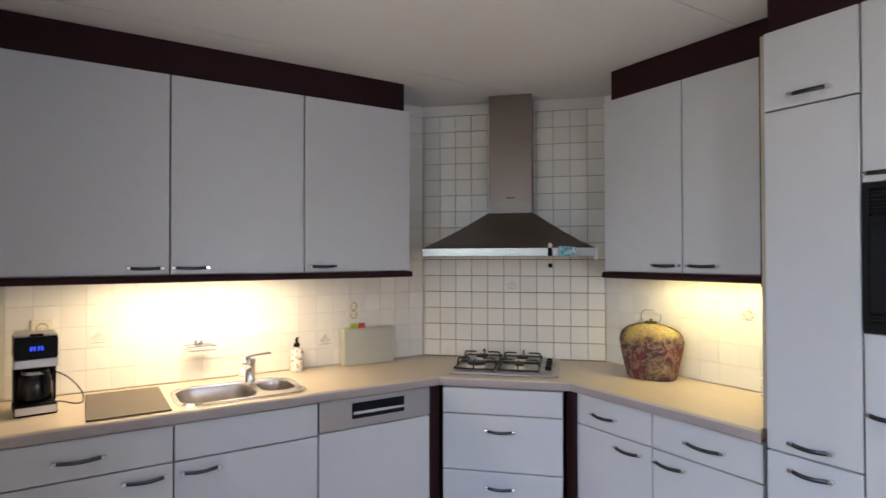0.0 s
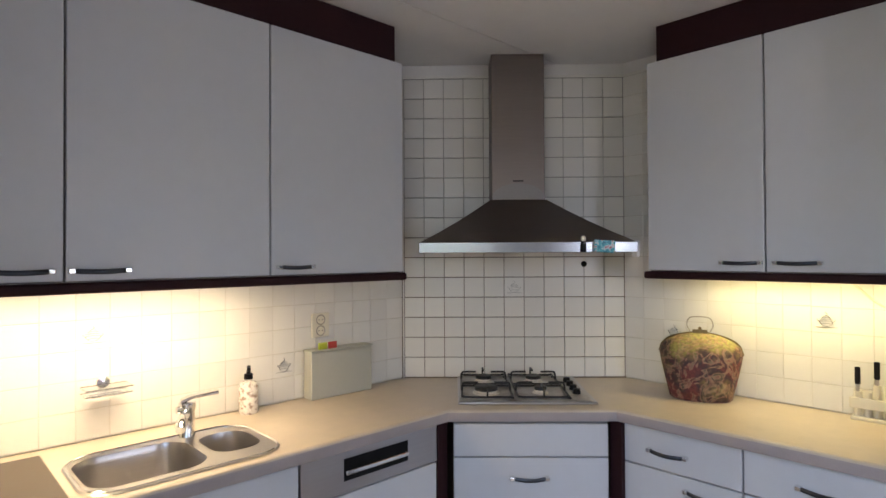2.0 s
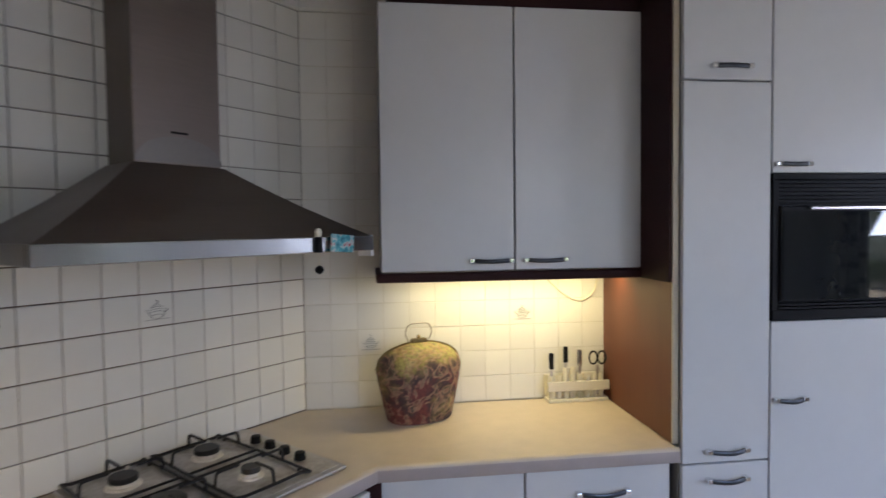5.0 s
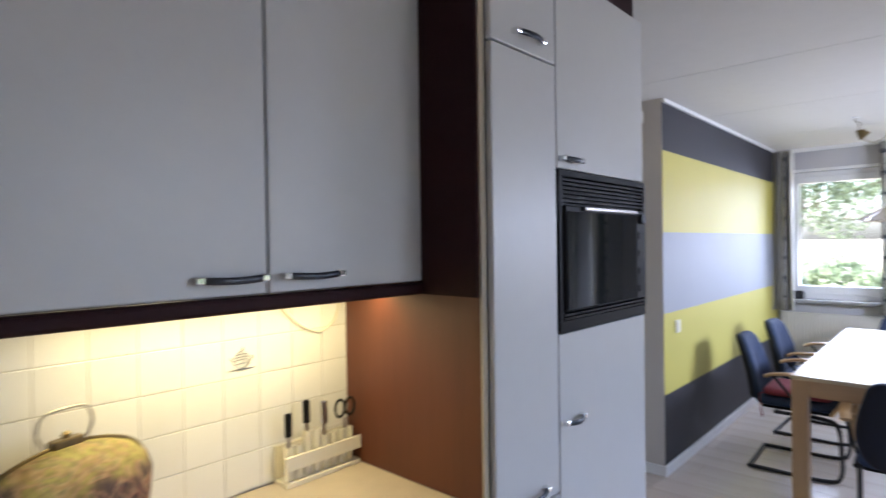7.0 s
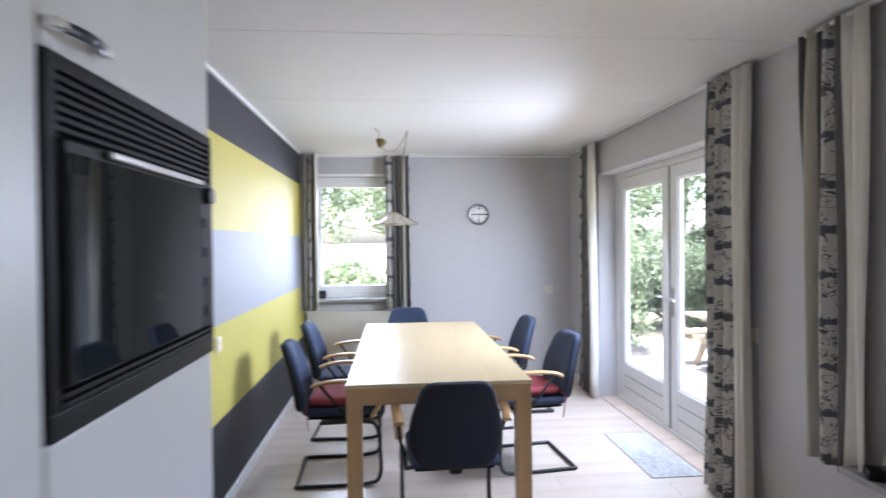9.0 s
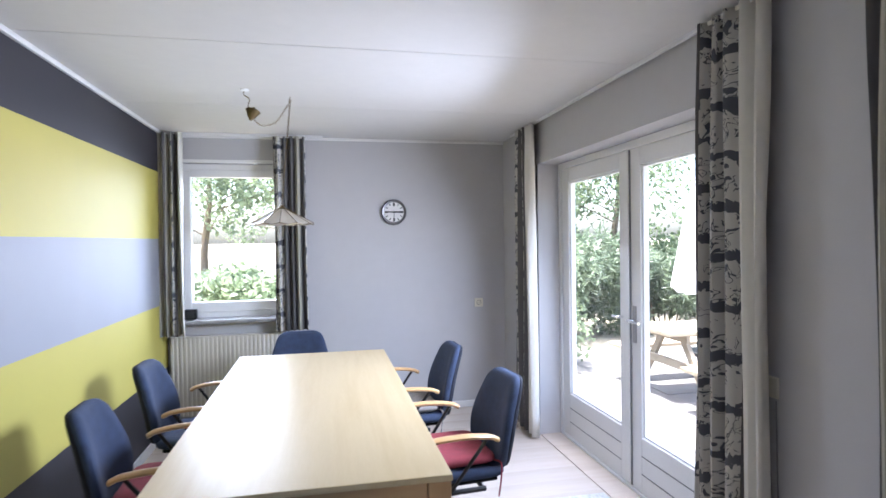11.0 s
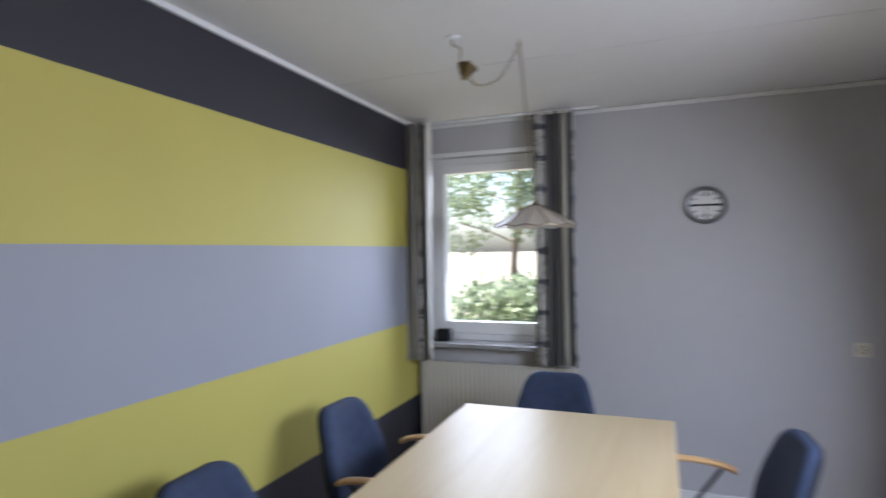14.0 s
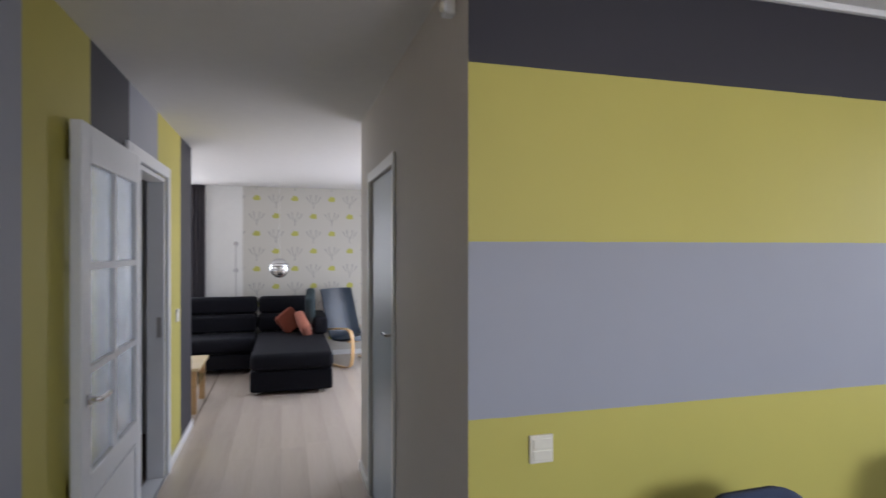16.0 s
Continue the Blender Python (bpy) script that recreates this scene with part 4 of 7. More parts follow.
for a, b, c, d in ((lx0 + 0.13, lx1 - 0.13, 0.16, 0.175), (lx0 + 0.13, lx1 - 0.13, 0.59, 0.605), (lx0 + 0.13, lx0 + 0.145, 0.175, 0.59), (lx1 - 0.145, lx1 - 0.13, 0.175, 0.59)):
    part("panel_moulding", one_box(a, b, ly0 - 0.007, ly0 - 0.0005, c, d, bevel=0.003), M_DOORPAINT, leaf)

# plain closed door on the south side of the passage
fr = tagged(part("door_3", frame_bars(SD[0] - 0.045, SD[1] + 0.045, -0.01, SD[3] + 0.06, YP + 0.001, YP + 0.014, 0.045, axis="x", wb=0.005, wt=0.06), M_TRIM), "white frame with a closed pale blue-grey door", "door", "", "structure")
M_PALEDOOR = plain("pale_blue_grey_door", (0.42, 0.48, 0.52), 0.35, grain=70, vary=0.03, relief=0.05)
leaf = part("door_leaf", one_box(SD[0] + 0.003, SD[1] - 0.003, YP - 0.055, YP - 0.012, 0.006, SD[3] - 0.003, bevel=0.003), M_PALEDOOR, fr)
part("lock_plate", one_box(SD[0] + 0.04, SD[0] + 0.075, YP - 0.012, YP - 0.006, 1.04, 1.22, bevel=0.002), M_STEEL, leaf)
part("door_handle", tube(bmesh.new(), [(SD[0] + 0.057, YP - 0.008, 1.15), (SD[0] + 0.057, YP + 0.03, 1.15), (SD[0] + 0.16, YP + 0.032, 1.15)], 0.009, 8), M_CHROME, leaf)

# ---- dining table ----
TZ = 0.800
TX0, TX1, TY0, TY1 = 1.092, 2.080, -3.342, -1.108
tab = thing("dining_table", "long pale beech dining table with thick square legs", "table", pose((TX0 + TX1) / 2, (TY0 + TY1) / 2, 0))
a, b = (TX1 - TX0) / 2, (TY1 - TY0) / 2
part("tabletop", one_box(-a, a, -b, b, TZ - 0.022, TZ, bevel=0.003), M_TABLE, tab)
for sx in (-1, 1):
    for sy in (-1, 1):
        part("leg", one_box(*sorted((sx * (a - 0.004), sx * (a - 0.084))), *sorted((sy * (b - 0.004), sy * (b - 0.084))), 0, TZ - 0.023, bevel=0.004), M_BEECH, tab)
M_APRON = wood_mat("honey_beech_rail", (0.36, 0.205, 0.085), (0.47, 0.29, 0.135), 0.38, along="x", scale=6)
for sy in (-1, 1):
    part("apron", one_box(-a + 0.085, a - 0.085, *sorted((sy * (b - 0.012), sy * (b - 0.036))), TZ - 0.112, TZ - 0.023, bevel=0.002), M_APRON, tab)
for sx in (-1, 1):
    part("apron", one_box(*sorted((sx * (a - 0.012), sx * (a - 0.036))), -b + 0.085, b - 0.085, TZ - 0.112, TZ - 0.023, bevel=0.002), M_ARM, tab)


# ---- chairs ----
def slab_shape(outline_fn, n, thick, bulge):
    """A padded upholstered panel: rounded outline in (x, z), puffed on both faces along y."""
    bm = bmesh.new()
    pts = outline_fn
    m = len(pts)
    cx, cz = sum(p[0] for p in pts) / m, sum(p[1] for p in pts) / m
    layers = [(-1, 0.0, 0.0), (-1, 0.35, 0.75), (-1, 0.70, 0.95), (-1, 0.90, 0.84), (-1, 0.965, 0.60), (-1, 1.0, 0.18), (1, 1.0, 0.18), (1, 0.965, 0.60), (1, 0.90, 0.84), (1, 0.70, 0.95), (1, 0.35, 1.0), (1, 0.0, 1.0)]
    rings = []
    for s, k, d in layers:
        if k == 0.0:
            rings.append([bm.verts.new((cx, s * thick * (0.9 if s < 0 else 1.0) + bulge(cx, cz), cz))])
        else:
            rings.append([bm.verts.new((cx + (x - cx) * k, s * thick * d + bulge(cx + (x - cx) * k, cz + (z - cz) * k), cz + (z - cz) * k)) for x, z in pts])
    for p, q in zip(rings, rings[1:]):
        for i in range(m):
            j = (i + 1) % m
            vs = list(dict.fromkeys([p[i % len(p)], p[j % len(p)], q[j % len(q)], q[i % len(q)]]))
            if len(vs) > 2:
                bm.faces.new(vs)
    bmesh.ops.recalc_face_normals(bm, faces=bm.faces[:])
    return bm


def soft_outline(corners, r, n=5):
    out = []
    m = len(corners)
    for i in range(m):
        p, c, q = Vector(corners[i - 1]), Vector(corners[i]), Vector(corners[(i + 1) % m])
        a = c + (p - c).normalized() * min(r[i], (p - c).length * 0.48)
        b = c + (q - c).normalized() * min(r[i], (q - c).length * 0.48)
        for k in range(n + 1):
            s = k / n
            out.append(tuple(a * (1 - s) ** 2 + c * 2 * s * (1 - s) + b * s * s))
    return out


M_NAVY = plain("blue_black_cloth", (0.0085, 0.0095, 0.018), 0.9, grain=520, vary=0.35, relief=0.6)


def build_chair(m):
    c = thing("dining_chair", "blue upholstered cantilever armchair with bent beech arms", "chair", m, "chairs round the table")
    back = slab_shape(soft_outline([(-0.190, 0.445), (0.190, 0.445), (0.243, 0.62), (0.160, 0.890), (-0.160, 0.890), (-0.243, 0.62)], [0.085, 0.085, 0.14, 0.07, 0.07, 0.14], 7), 0, 0.034,
                      lambda x, z: 0.262 + (z - 0.5) * 0.20 + 0.25 * (z - 0.62) ** 2 - 0.9 * x * x)
    part("backrest", back, M_BLUE, c, "", True)
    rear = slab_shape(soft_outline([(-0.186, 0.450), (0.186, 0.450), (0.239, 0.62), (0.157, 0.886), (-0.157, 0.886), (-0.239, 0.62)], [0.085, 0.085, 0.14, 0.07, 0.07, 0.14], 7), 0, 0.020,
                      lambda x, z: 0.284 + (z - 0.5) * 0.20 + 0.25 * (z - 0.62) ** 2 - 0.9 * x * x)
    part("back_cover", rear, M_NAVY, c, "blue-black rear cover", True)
    seat = slab_shape(soft_outline([(-0.235, -0.24), (0.235, -0.24), (0.225, 0.24), (-0.225, 0.24)], [0.07] * 4), 0, 0.034, lambda x, z: 0.0)
    for v in seat.verts:
        v.co = Vector((v.co.x, v.co.z, 0.462 - v.co.y * 0.9 + 0.02 * max(0, -v.co.z)))
    bmesh.ops.recalc_face_normals(seat, faces=seat.faces[:])
    part("seat", seat, M_BLUE, c, "", True)
    part("seat_shell", one_box(-0.20, 0.20, -0.20, 0.20, 0.415, 0.438, bevel=0.01), M_BLACK, c)
    part("back_bracket", tube(bmesh.new(), curve_pts([(0, 0.05, 0.42), (0, 0.22, 0.415), (0, 0.262, 0.45), (0, 0.262, 0.49)], 4), 0.02, 8, flat=(0.03, 0.008)), M_BLACK, c)
    fr = bmesh.new()
    for s in (-1, 1):
        tube(fr, [(s * 0.25, 0.27, 0.013)] + curve_pts([(s * 0.25, 0.20, 0.013), (s * 0.25, -0.17, 0.013), (s * 0.25, -0.25, 0.06), (s * 0.25, -0.255, 0.20), (s * 0.25, -0.235, 0.37), (s * 0.24, -0.15, 0.405), (s * 0.235, 0.12, 0.405)], 5), 0.0125, 8)
    tube(fr, [(-0.25, 0.27, 0.013), (0.25, 0.27, 0.013)], 0.0125, 8)
    tube(fr, [(-0.24, -0.10, 0.405), (0.24, -0.10, 0.405)], 0.011, 8)
    tube(fr, [(-0.235, 0.11, 0.405), (0.235, 0.11, 0.405)], 0.011, 8)
    part("frame", fr, M_BLACKMETAL, c, "black bent steel tube frame", True)
    for s in (-1, 1):
        arm = tube(bmesh.new(), curve_pts([(s * 0.262, -0.205, 0.44), (s * 0.272, -0.262, 0.54), (s * 0.280, -0.245, 0.635), (s * 0.285, -0.16, 0.672), (s * 0.285, 0.0, 0.678), (s * 0.278, 0.12, 0.664), (s * 0.272, 0.165, 0.645)], 5), 0.02, 10, flat=(0.026, 0.0125))
        part("armrest", arm, M_ARM, c, "bent beech armrest", True)
        part("arm_strut", tube(bmesh.new(), [(s * 0.276, 0.115, 0.655), (s * 0.262, 0.0, 0.50), (s * 0.24, -0.06, 0.405)], 0.0085, 8), M_BLACKMETAL, c)
    return c


chair = build_chair(pose(1.535, -1.105, 0, 0, 0, 1))
for x, y, r in ((1.70, -3.44, 179), (2.185, -1.99, -88), (2.195, -2.845, -92), (0.915, -2.060, 96), (1.010, -2.940, 93)):
    copy_thing(chair, pose(x, y, 0, 0, 0, r))


def seat_cushion(m, label, mat):
    c = thing("seat_cushion", label, "cushion", m, "seat cushions")
    bm = slab_shape(soft_outline([(-0.205, -0.20), (0.205, -0.20), (0.20, 0.20), (-0.20, 0.20)], [0.06] * 4), 0, 0.028, lambda x, z: 0.006 * math.sin(18 * x) * math.sin(15 * z))
    for v in bm.verts:
        v.co = Vector((v.co.x, v.co.z, 0.028 - v.co.y))
    bmesh.ops.recalc_face_normals(bm, faces=bm.faces[:])
    part("pad", bm, mat, c, "", True)
    for s in (-1, 1):
        part("tie", tube(bmesh.new(), curve_pts([(s * 0.18, 0.18, 0.02), (s * 0.215, 0.21, 0.01), (s * 0.235, 0.20, -0.06), (s * 0.23, 0.19, -0.14)], 4), 0.004, 6), mat, c)


seat_cushion(pose(2.185, -1.99, 0.494, 0, 0, -88), "wine red seat cushion on a blue chair", M_RED)
seat_cushion(pose(0.915, -2.060, 0.494, 0, 0, 96), "wine red striped seat cushion on a blue chair", M_RED)
M_CHECK = plain("grey_checked_cloth", (0.30, 0.28, 0.26), 0.9, grain=60, vary=0.3, relief=0.4)
seat_cushion(pose(1.010, -2.940, 0.494, 0, 0, 93), "grey checked seat cushion on a blue chair", M_CHECK)

# ---- hanging lamp ----
LX, LY = 1.822, -3.86
lampo = thing("pendant_lamp", "cream glass panel pendant lamp swagged on a brass chain", "lamp", pose(LX, LY, 1.715))
M_SHADE, ts, ps = nodes_of("cream_opal_glass")
ps.inputs["Base Color"].default_value = (0.66, 0.60, 0.50, 1)
ps.inputs["Roughness"].default_value = 0.3
ps.inputs["Transmission Weight"].default_value = 0.15
M_BRASS = plain("aged_brass", (0.20, 0.15, 0.075), 0.35, 1.0, grain=60, vary=0.2)
NS = 12
for k in range(NS):
    bm = bmesh.new()
    a0, a1 = 2 * math.pi * k / NS, 2 * math.pi * (k + 1) / NS
    am = (a0 + a1) / 2
    P = lambda r, a, z: Vector((r * math.cos(a), r * math.sin(a), z))
    lo, mid, hi = [P(0.243, a0, 0.012), P(0.243, am, 0.0), P(0.243, a1, 0.012)], None, [P(0.034, a1, 0.128), P(0.034, a0, 0.128)]
    loop = lo + hi
    f = bm.faces.new([bm.verts.new(v) for v in loop])
    ex = bmesh.ops.extrude_face_region(bm, geom=[f])
    for v in ex["geom"]:
        if isinstance(v, bmesh.types.BMVert):
            v.co.z -= 0.004
    bmesh.ops.recalc_face_normals(bm, faces=bm.faces[:])
    sh = part("shade_panel", bm, M_SHADE, lampo)
    part("lead_strip", tube(bmesh.new(), [P(0.244, a0, 0.013), P(0.034, a0, 0.130)], 0.003, 5), M_BRASS, sh)
rimbm = bmesh.new()
tube(rimbm, [Vector((0.243 * math.cos(math.pi * k / NS), 0.243 * math.sin(math.pi * k / NS), 0.012 if k % 2 == 0 else 0.0)) for k in range(2 * NS)], 0.003, 5, closed=True)
part("rim", rimbm, M_BRASS, lampo)
part("cap", lathe(bmesh.new(), [(0.0, 0.160), (0.012, 0.158), (0.018, 0.145), (0.038, 0.130), (0.036, 0.124), (0, 0.124)], 16), M_BRASS, lampo, "", True)
part("bulb", lathe(bmesh.new(), [(0, 0.02), (0.02, 0.024), (0.032, 0.045), (0.028, 0.07), (0.014, 0.095), (0.013, 0.123)], 16), M_WHITE, lampo, "unlit bulb", True)


def link(bm, p, d, k):
    d = Vector(d).normalized()
    s = d.cross(Vector((0.3, 0.2, 1)) if abs(d.z) < 0.9 else Vector((0, 1, 0))).normalized()
    if k % 2:
        s = s.cross(d)
    tube(bm, [Vector(p) + d * 0.011 * math.cos(2 * math.pi * i / 8) + s * 0.0055 * math.sin(2 * math.pi * i / 8) for i in range(8)], 0.0017, 4, closed=True)


def chain(pts, step=0.0175):
    bm = bmesh.new()
    pts = [Vector(p) for p in pts]
    k, left = 0, 0.0
    for a, b in zip(pts, pts[1:]):
        length = (b - a).length
        s = left
        while s < length:
            link(bm, a + (b - a) * (s / length), b - a, k)
            k, s = k + 1, s + step
        left = s - length
    return bm


HK = (1.70, -3.02)
zt = H - 1.715
part("chain", chain([(HK[0] - LX, HK[1] - LY, zt - 0.03), (0, 0, 0.16)]), M_BRASS, lampo)
CA = (1.925, -2.95)
rel = lambda x, y, z: (x - LX, y - LY, z - 1.715)
part("swag_chain", chain(curve_pts([rel(CA[0], CA[1], 2.355), rel(1.875, -2.98, 2.315), rel(1.79, -3.0, 2.34), rel(1.73, -3.015, 2.43), rel(HK[0], HK[1], H - 0.03)], 4)), M_BRASS, lampo)
part("hook", tube(bmesh.new(), curve_pts([rel(HK[0], HK[1], H - 0.001), rel(HK[0], HK[1], H - 0.012), rel(HK[0] + 0.01, HK[1], H - 0.025), rel(HK[0], HK[1], H - 0.035), rel(HK[0] - 0.008, HK[1], H - 0.027)], 3), 0.002, 6), M_BRASS, lampo)
cpy = part("canopy", lathe(bmesh.new(), [(0, 0.050), (0.008, 0.048), (0.010, 0.032), (0.040, 0.028), (0.046, 0.022), (0.044, 0.017), (0.034, 0.004), (0.026, -0.016), (0.014, -0.028), (0.010, -0.040), (0, -0.042)], 16), M_BRASS, lampo, "brass ceiling cup hanging loose", True)
cpy.matrix_basis = Matrix.Translation(rel(CA[0], CA[1], 2.375)) @ pose(0, 0, 0, 12, -14, 0)
part("flex", tube(bmesh.new(), curve_pts([rel(1.958, -2.88, H - 0.002), rel(1.965, -2.89, H - 0.03), rel(1.935, -2.91, H - 0.05), rel(1.945, -2.93, H - 0.09), rel(1.925, -2.95, 2.412)], 5), 0.003, 6), M_BRASS, lampo)
part("ceiling_plate", lathe(bmesh.new(), [(0, -0.001), (0.028, -0.001), (0.024, -0.008), (0, -0.010)], 16), M_WHITE, lampo).matrix_basis = Matrix.Translation(rel(1.958, -2.88, H))

# ---- curtains ----
def curtain_mat(name, period, strips):
    """Cloth in upright strips given as (start, kind): plain slate, plain olive cream, or dark blocks and scrolls on cream."""
    m, t, p = nodes_of(name)
    u = t.nodes.new("ShaderNodeUVMap")
    x = t.nodes.new("ShaderNodeSeparateXYZ")
    t.links.new(u.outputs[0], x.inputs[0])
    U, V = x.outputs[0], x.outputs[1]
    olive, slate, white, ink = (0.47, 0.45, 0.375), (0.125, 0.12, 0.12), (0.60, 0.58, 0.53), (0.10, 0.105, 0.12)
    per = calc(t, "FRACT", calc(t, "MULTIPLY", U, 1.0 / period))
    cb = t.nodes.new("ShaderNodeCombineXYZ")
    t.links.new(U, cb.inputs[0])
    t.links.new(V, cb.inputs[1])
    n = t.nodes.new("ShaderNodeTexNoise")
    n.inputs["Scale"].default_value, n.inputs["Detail"].default_value, n.inputs["Distortion"].default_value = 13, 1.5, 1.8
    t.links.new(cb.outputs[0], n.inputs["Vector"])
    big = t.nodes.new("ShaderNodeTexNoise")
    big.inputs["Scale"].default_value, big.inputs["Detail"].default_value = 7, 1
    t.links.new(cb.outputs[0], big.inputs["Vector"])
    line = ramp(t, n.outputs["Fac"], [(0.485, (0, 0, 0)), (0.50, (1, 1, 1)), (0.525, (1, 1, 1)), (0.54, (0, 0, 0))])
    leaf = calc(t, "GREATER_THAN", n.outputs["Fac"], 0.63)
    strip_no = calc(t, "FLOOR", calc(t, "MULTIPLY", U, 1.0 / period))
    wob = calc(t, "MULTIPLY_ADD", n.outputs["Fac"], 0.42, calc(t, "MULTIPLY", V, 1.0 / 0.205))
    bl = calc(t, "FRACT", calc(t, "MULTIPLY_ADD", strip_no, 0.381, wob))
    ink_on = calc(t, "MAXIMUM", calc(t, "MULTIPLY", line.outputs[0], calc(t, "GREATER_THAN", big.outputs["Fac"], 0.47)), leaf)
    ink_on = calc(t, "MAXIMUM", ink_on, calc(t, "GREATER_THAN", bl, 0.81))
    printed = blend(t, ink_on, white, ink)
    kinds = {"slate": slate, "olive": olive, "print": printed}
    col = kinds[strips[0][1]]
    for start, kind in strips[1:]:
        col = blend(t, calc(t, "GREATER_THAN", per, start), col, kinds[kind])
    f = tex_noise(t, 420, 3)
    col = blend(t, 0.3, col, blend(t, f.outputs["Fac"], (0.45, 0.45, 0.45), (0.9, 0.9, 0.9)), "MULTIPLY")
    t.links.new(col, p.inputs["Base Color"])
    p.inputs["Roughness"].default_value = 0.9
    bump(t, p, f.outputs["Fac"], 0.4)
    return m


M_CURTAIN = curtain_mat("printed_curtain_cloth", 0.345, [(0, "slate"), (0.16, "print"), (0.58, "slate"), (0.72, "print"), (0.93, "slate")])
M_CURTAINWIDE = curtain_mat("striped_curtain_cloth", 0.58, [(0, "slate"), (0.20, "olive"), (0.36, "slate"), (0.52, "print"), (0.80, "slate")])
M_CURTAINPALE = curtain_mat("pale_striped_curtain_cloth", 0.59, [(0, "olive"), (0.20, "slate"), (0.30, "olive"), (0.46, "print"), (0.62, "slate"), (0.70, "olive")])
M_LINING = plain("cream_lining", (0.70, 0.68, 0.62), 0.9, grain=420, vary=0.06, relief=0.4)


def curtain(m, width, z0, folds, label, depth=0.035, seed=1, lining=0.0, cloth=2.3, shift=0.0, mat=None):
    """A gathered curtain along local x from 0 to width, with the lining showing along its last edge."""
    c = thing("curtain", label, "curtain", m, "curtains")
    rnd = random.Random(seed)
    nx, nz = folds * 10, 14
    ph = [rnd.uniform(-0.5, 0.5) for _ in range(folds + 1)]
    am = [rnd.uniform(0.7, 1.15) for _ in range(folds + 1)]
    for name, u0, u1, cover in (("cloth", 0.0, 1.0 - lining, mat or M_CURTAIN), ("lining", 1.0 - lining, 1.0, M_LINING)):
        if u1 - u0 < 0.01:
            continue
        bm = bmesh.new()
        uv = bm.loops.layers.uv.new("UVMap")
        grid, uvs = [], {}
        i0, i1 = round(u0 * nx), round(u1 * nx)
        for i in range(i0, i1 + 1):
            s = i / nx
            k = int(min(s * folds, folds - 1e-6))
            row = []
            for j in range(nz + 1):
                v = j / nz
                z = z0 + (H - 0.022 - z0) * v
                tight = 0.75 + 0.25 * min(1, (1 - v) * 6)
                w = math.sin(2 * math.pi * s * folds + ph[k] * 0.6 + 0.5 * math.sin(3 * v + ph[k] * 4))
                w = math.copysign(abs(w) ** 0.75, w)
                y = depth * am[k] * tight * w + 0.006 * math.sin(5 * v + 9 * s)
                x = width * (s + 0.012 * math.sin(4 * v + 6 * ph[k])) * (1.0 + 0.04 * (1 - v))
                vert = bm.verts.new((x, y, z))
                uvs[vert] = (s * width * cloth + shift, z)
                row.append(vert)
            grid.append(row)
        for a, b in zip(grid, grid[1:]):
            for j in range(nz):
                f = bm.faces.new((a[j], b[j], b[j + 1], a[j + 1]))
                for lp in f.loops:
                    lp[uv].uv = uvs[lp.vert]
        ob = part(name, bm, cover, c, "", True)
        sol = ob.modifiers.new("thickness", "SOLIDIFY")
        sol.thickness = 0.003
    part("heading_tape", one_box(0.02, width - 0.02, -0.004, 0.004, H - 0.036, H - 0.021, bevel=0.001), M_LINING, c)
    return c


CX = XW + 0.075
curtain(pose(CX, -3.885, 0, 0, 0, 90), 0.43, 0.02, 5, "long printed grey and cream curtain beside the garden doors", seed=3, lining=0.40)
curtain(pose(CX, -1.482, 0, 0, 0, 90), 0.40, 0.02, 5, "long printed grey and cream curtain beside the garden doors", seed=4, lining=0.33, depth=0.045, shift=0.10)
curtain(pose(CX, -0.68, 0, 0, 0, 90), 0.36, 0.53, 4, "short striped slate and cream curtain at the kitchen window", seed=6, lining=0.28, cloth=2.24, mat=M_CURTAINWIDE)
curtain(pose(2.814, YS + 0.215, 0, 0, 0, 180), 0.185, 0.82, 3, "short printed curtain in the corner by the window", seed=8, lining=0.25, depth=0.045, cloth=3.2, mat=M_CURTAINPALE)
curtain(pose(1.915, YS + 0.15, 0, 0, 0, 180), 0.262, 0.82, 5, "short printed curtain beside the window", seed=9, lining=0.0, depth=0.03, shift=0.30, mat=M_CURTAINWIDE)

# ---- radiator under the window ----
rad = thing("radiator", "cream ribbed panel radiator under the window", "radiator", pose(2.22, YS + 0.065, 0.12))
M_RAD = plain("cream_radiator_enamel", (0.60, 0.57, 0.50), 0.35, grain=60, vary=0.03, relief=0.03)
bm = bmesh.new()
prof = []
n = 32
for i in range(n):
    x0 = -0.56 + 1.12 * i / n
    for dx, dy in ((0.0, 0.0), (0.010, 0.0), (0.0145, 0.009), (0.0305, 0.009)):
        prof.append((x0 + dx, dy))
prof.append((0.56, 0.0))
fr_, bk = [], []
for x, d in prof:
    fr_.append((bm.verts.new((x, 0.012 + d, 0.0)), bm.verts.new((x, 0.012 + d, 0.66))))
for a, b in zip(fr_, fr_[1:]):
    bm.faces.new((a[0], b[0], b[1], a[1]))
box(bm, -0.56, 0.56, -0.03, 0.0115, 0.0, 0.66, bevel=0.004)
part("panel", bm, M_RAD, rad)
part("top_grille", one_box(-0.56, 0.56, -0.045, 0.022, 0.6605, 0.672, bevel=0.003), M_RAD, rad)
part("valve", lathe(bmesh.new(), [(0, 0), (0.018, 0), (0.02, 0.05), (0.014, 0.06), (0, 0.06)], 16), M_WHITE, rad).matrix_basis = pose(0.59, 0, 0.06, 0, 0, 0)
part("pipe", tube(bmesh.new(), [(0.575, 0, -0.12), (0.575, 0, 0.07)], 0.008, 8), M_RAD, rad)

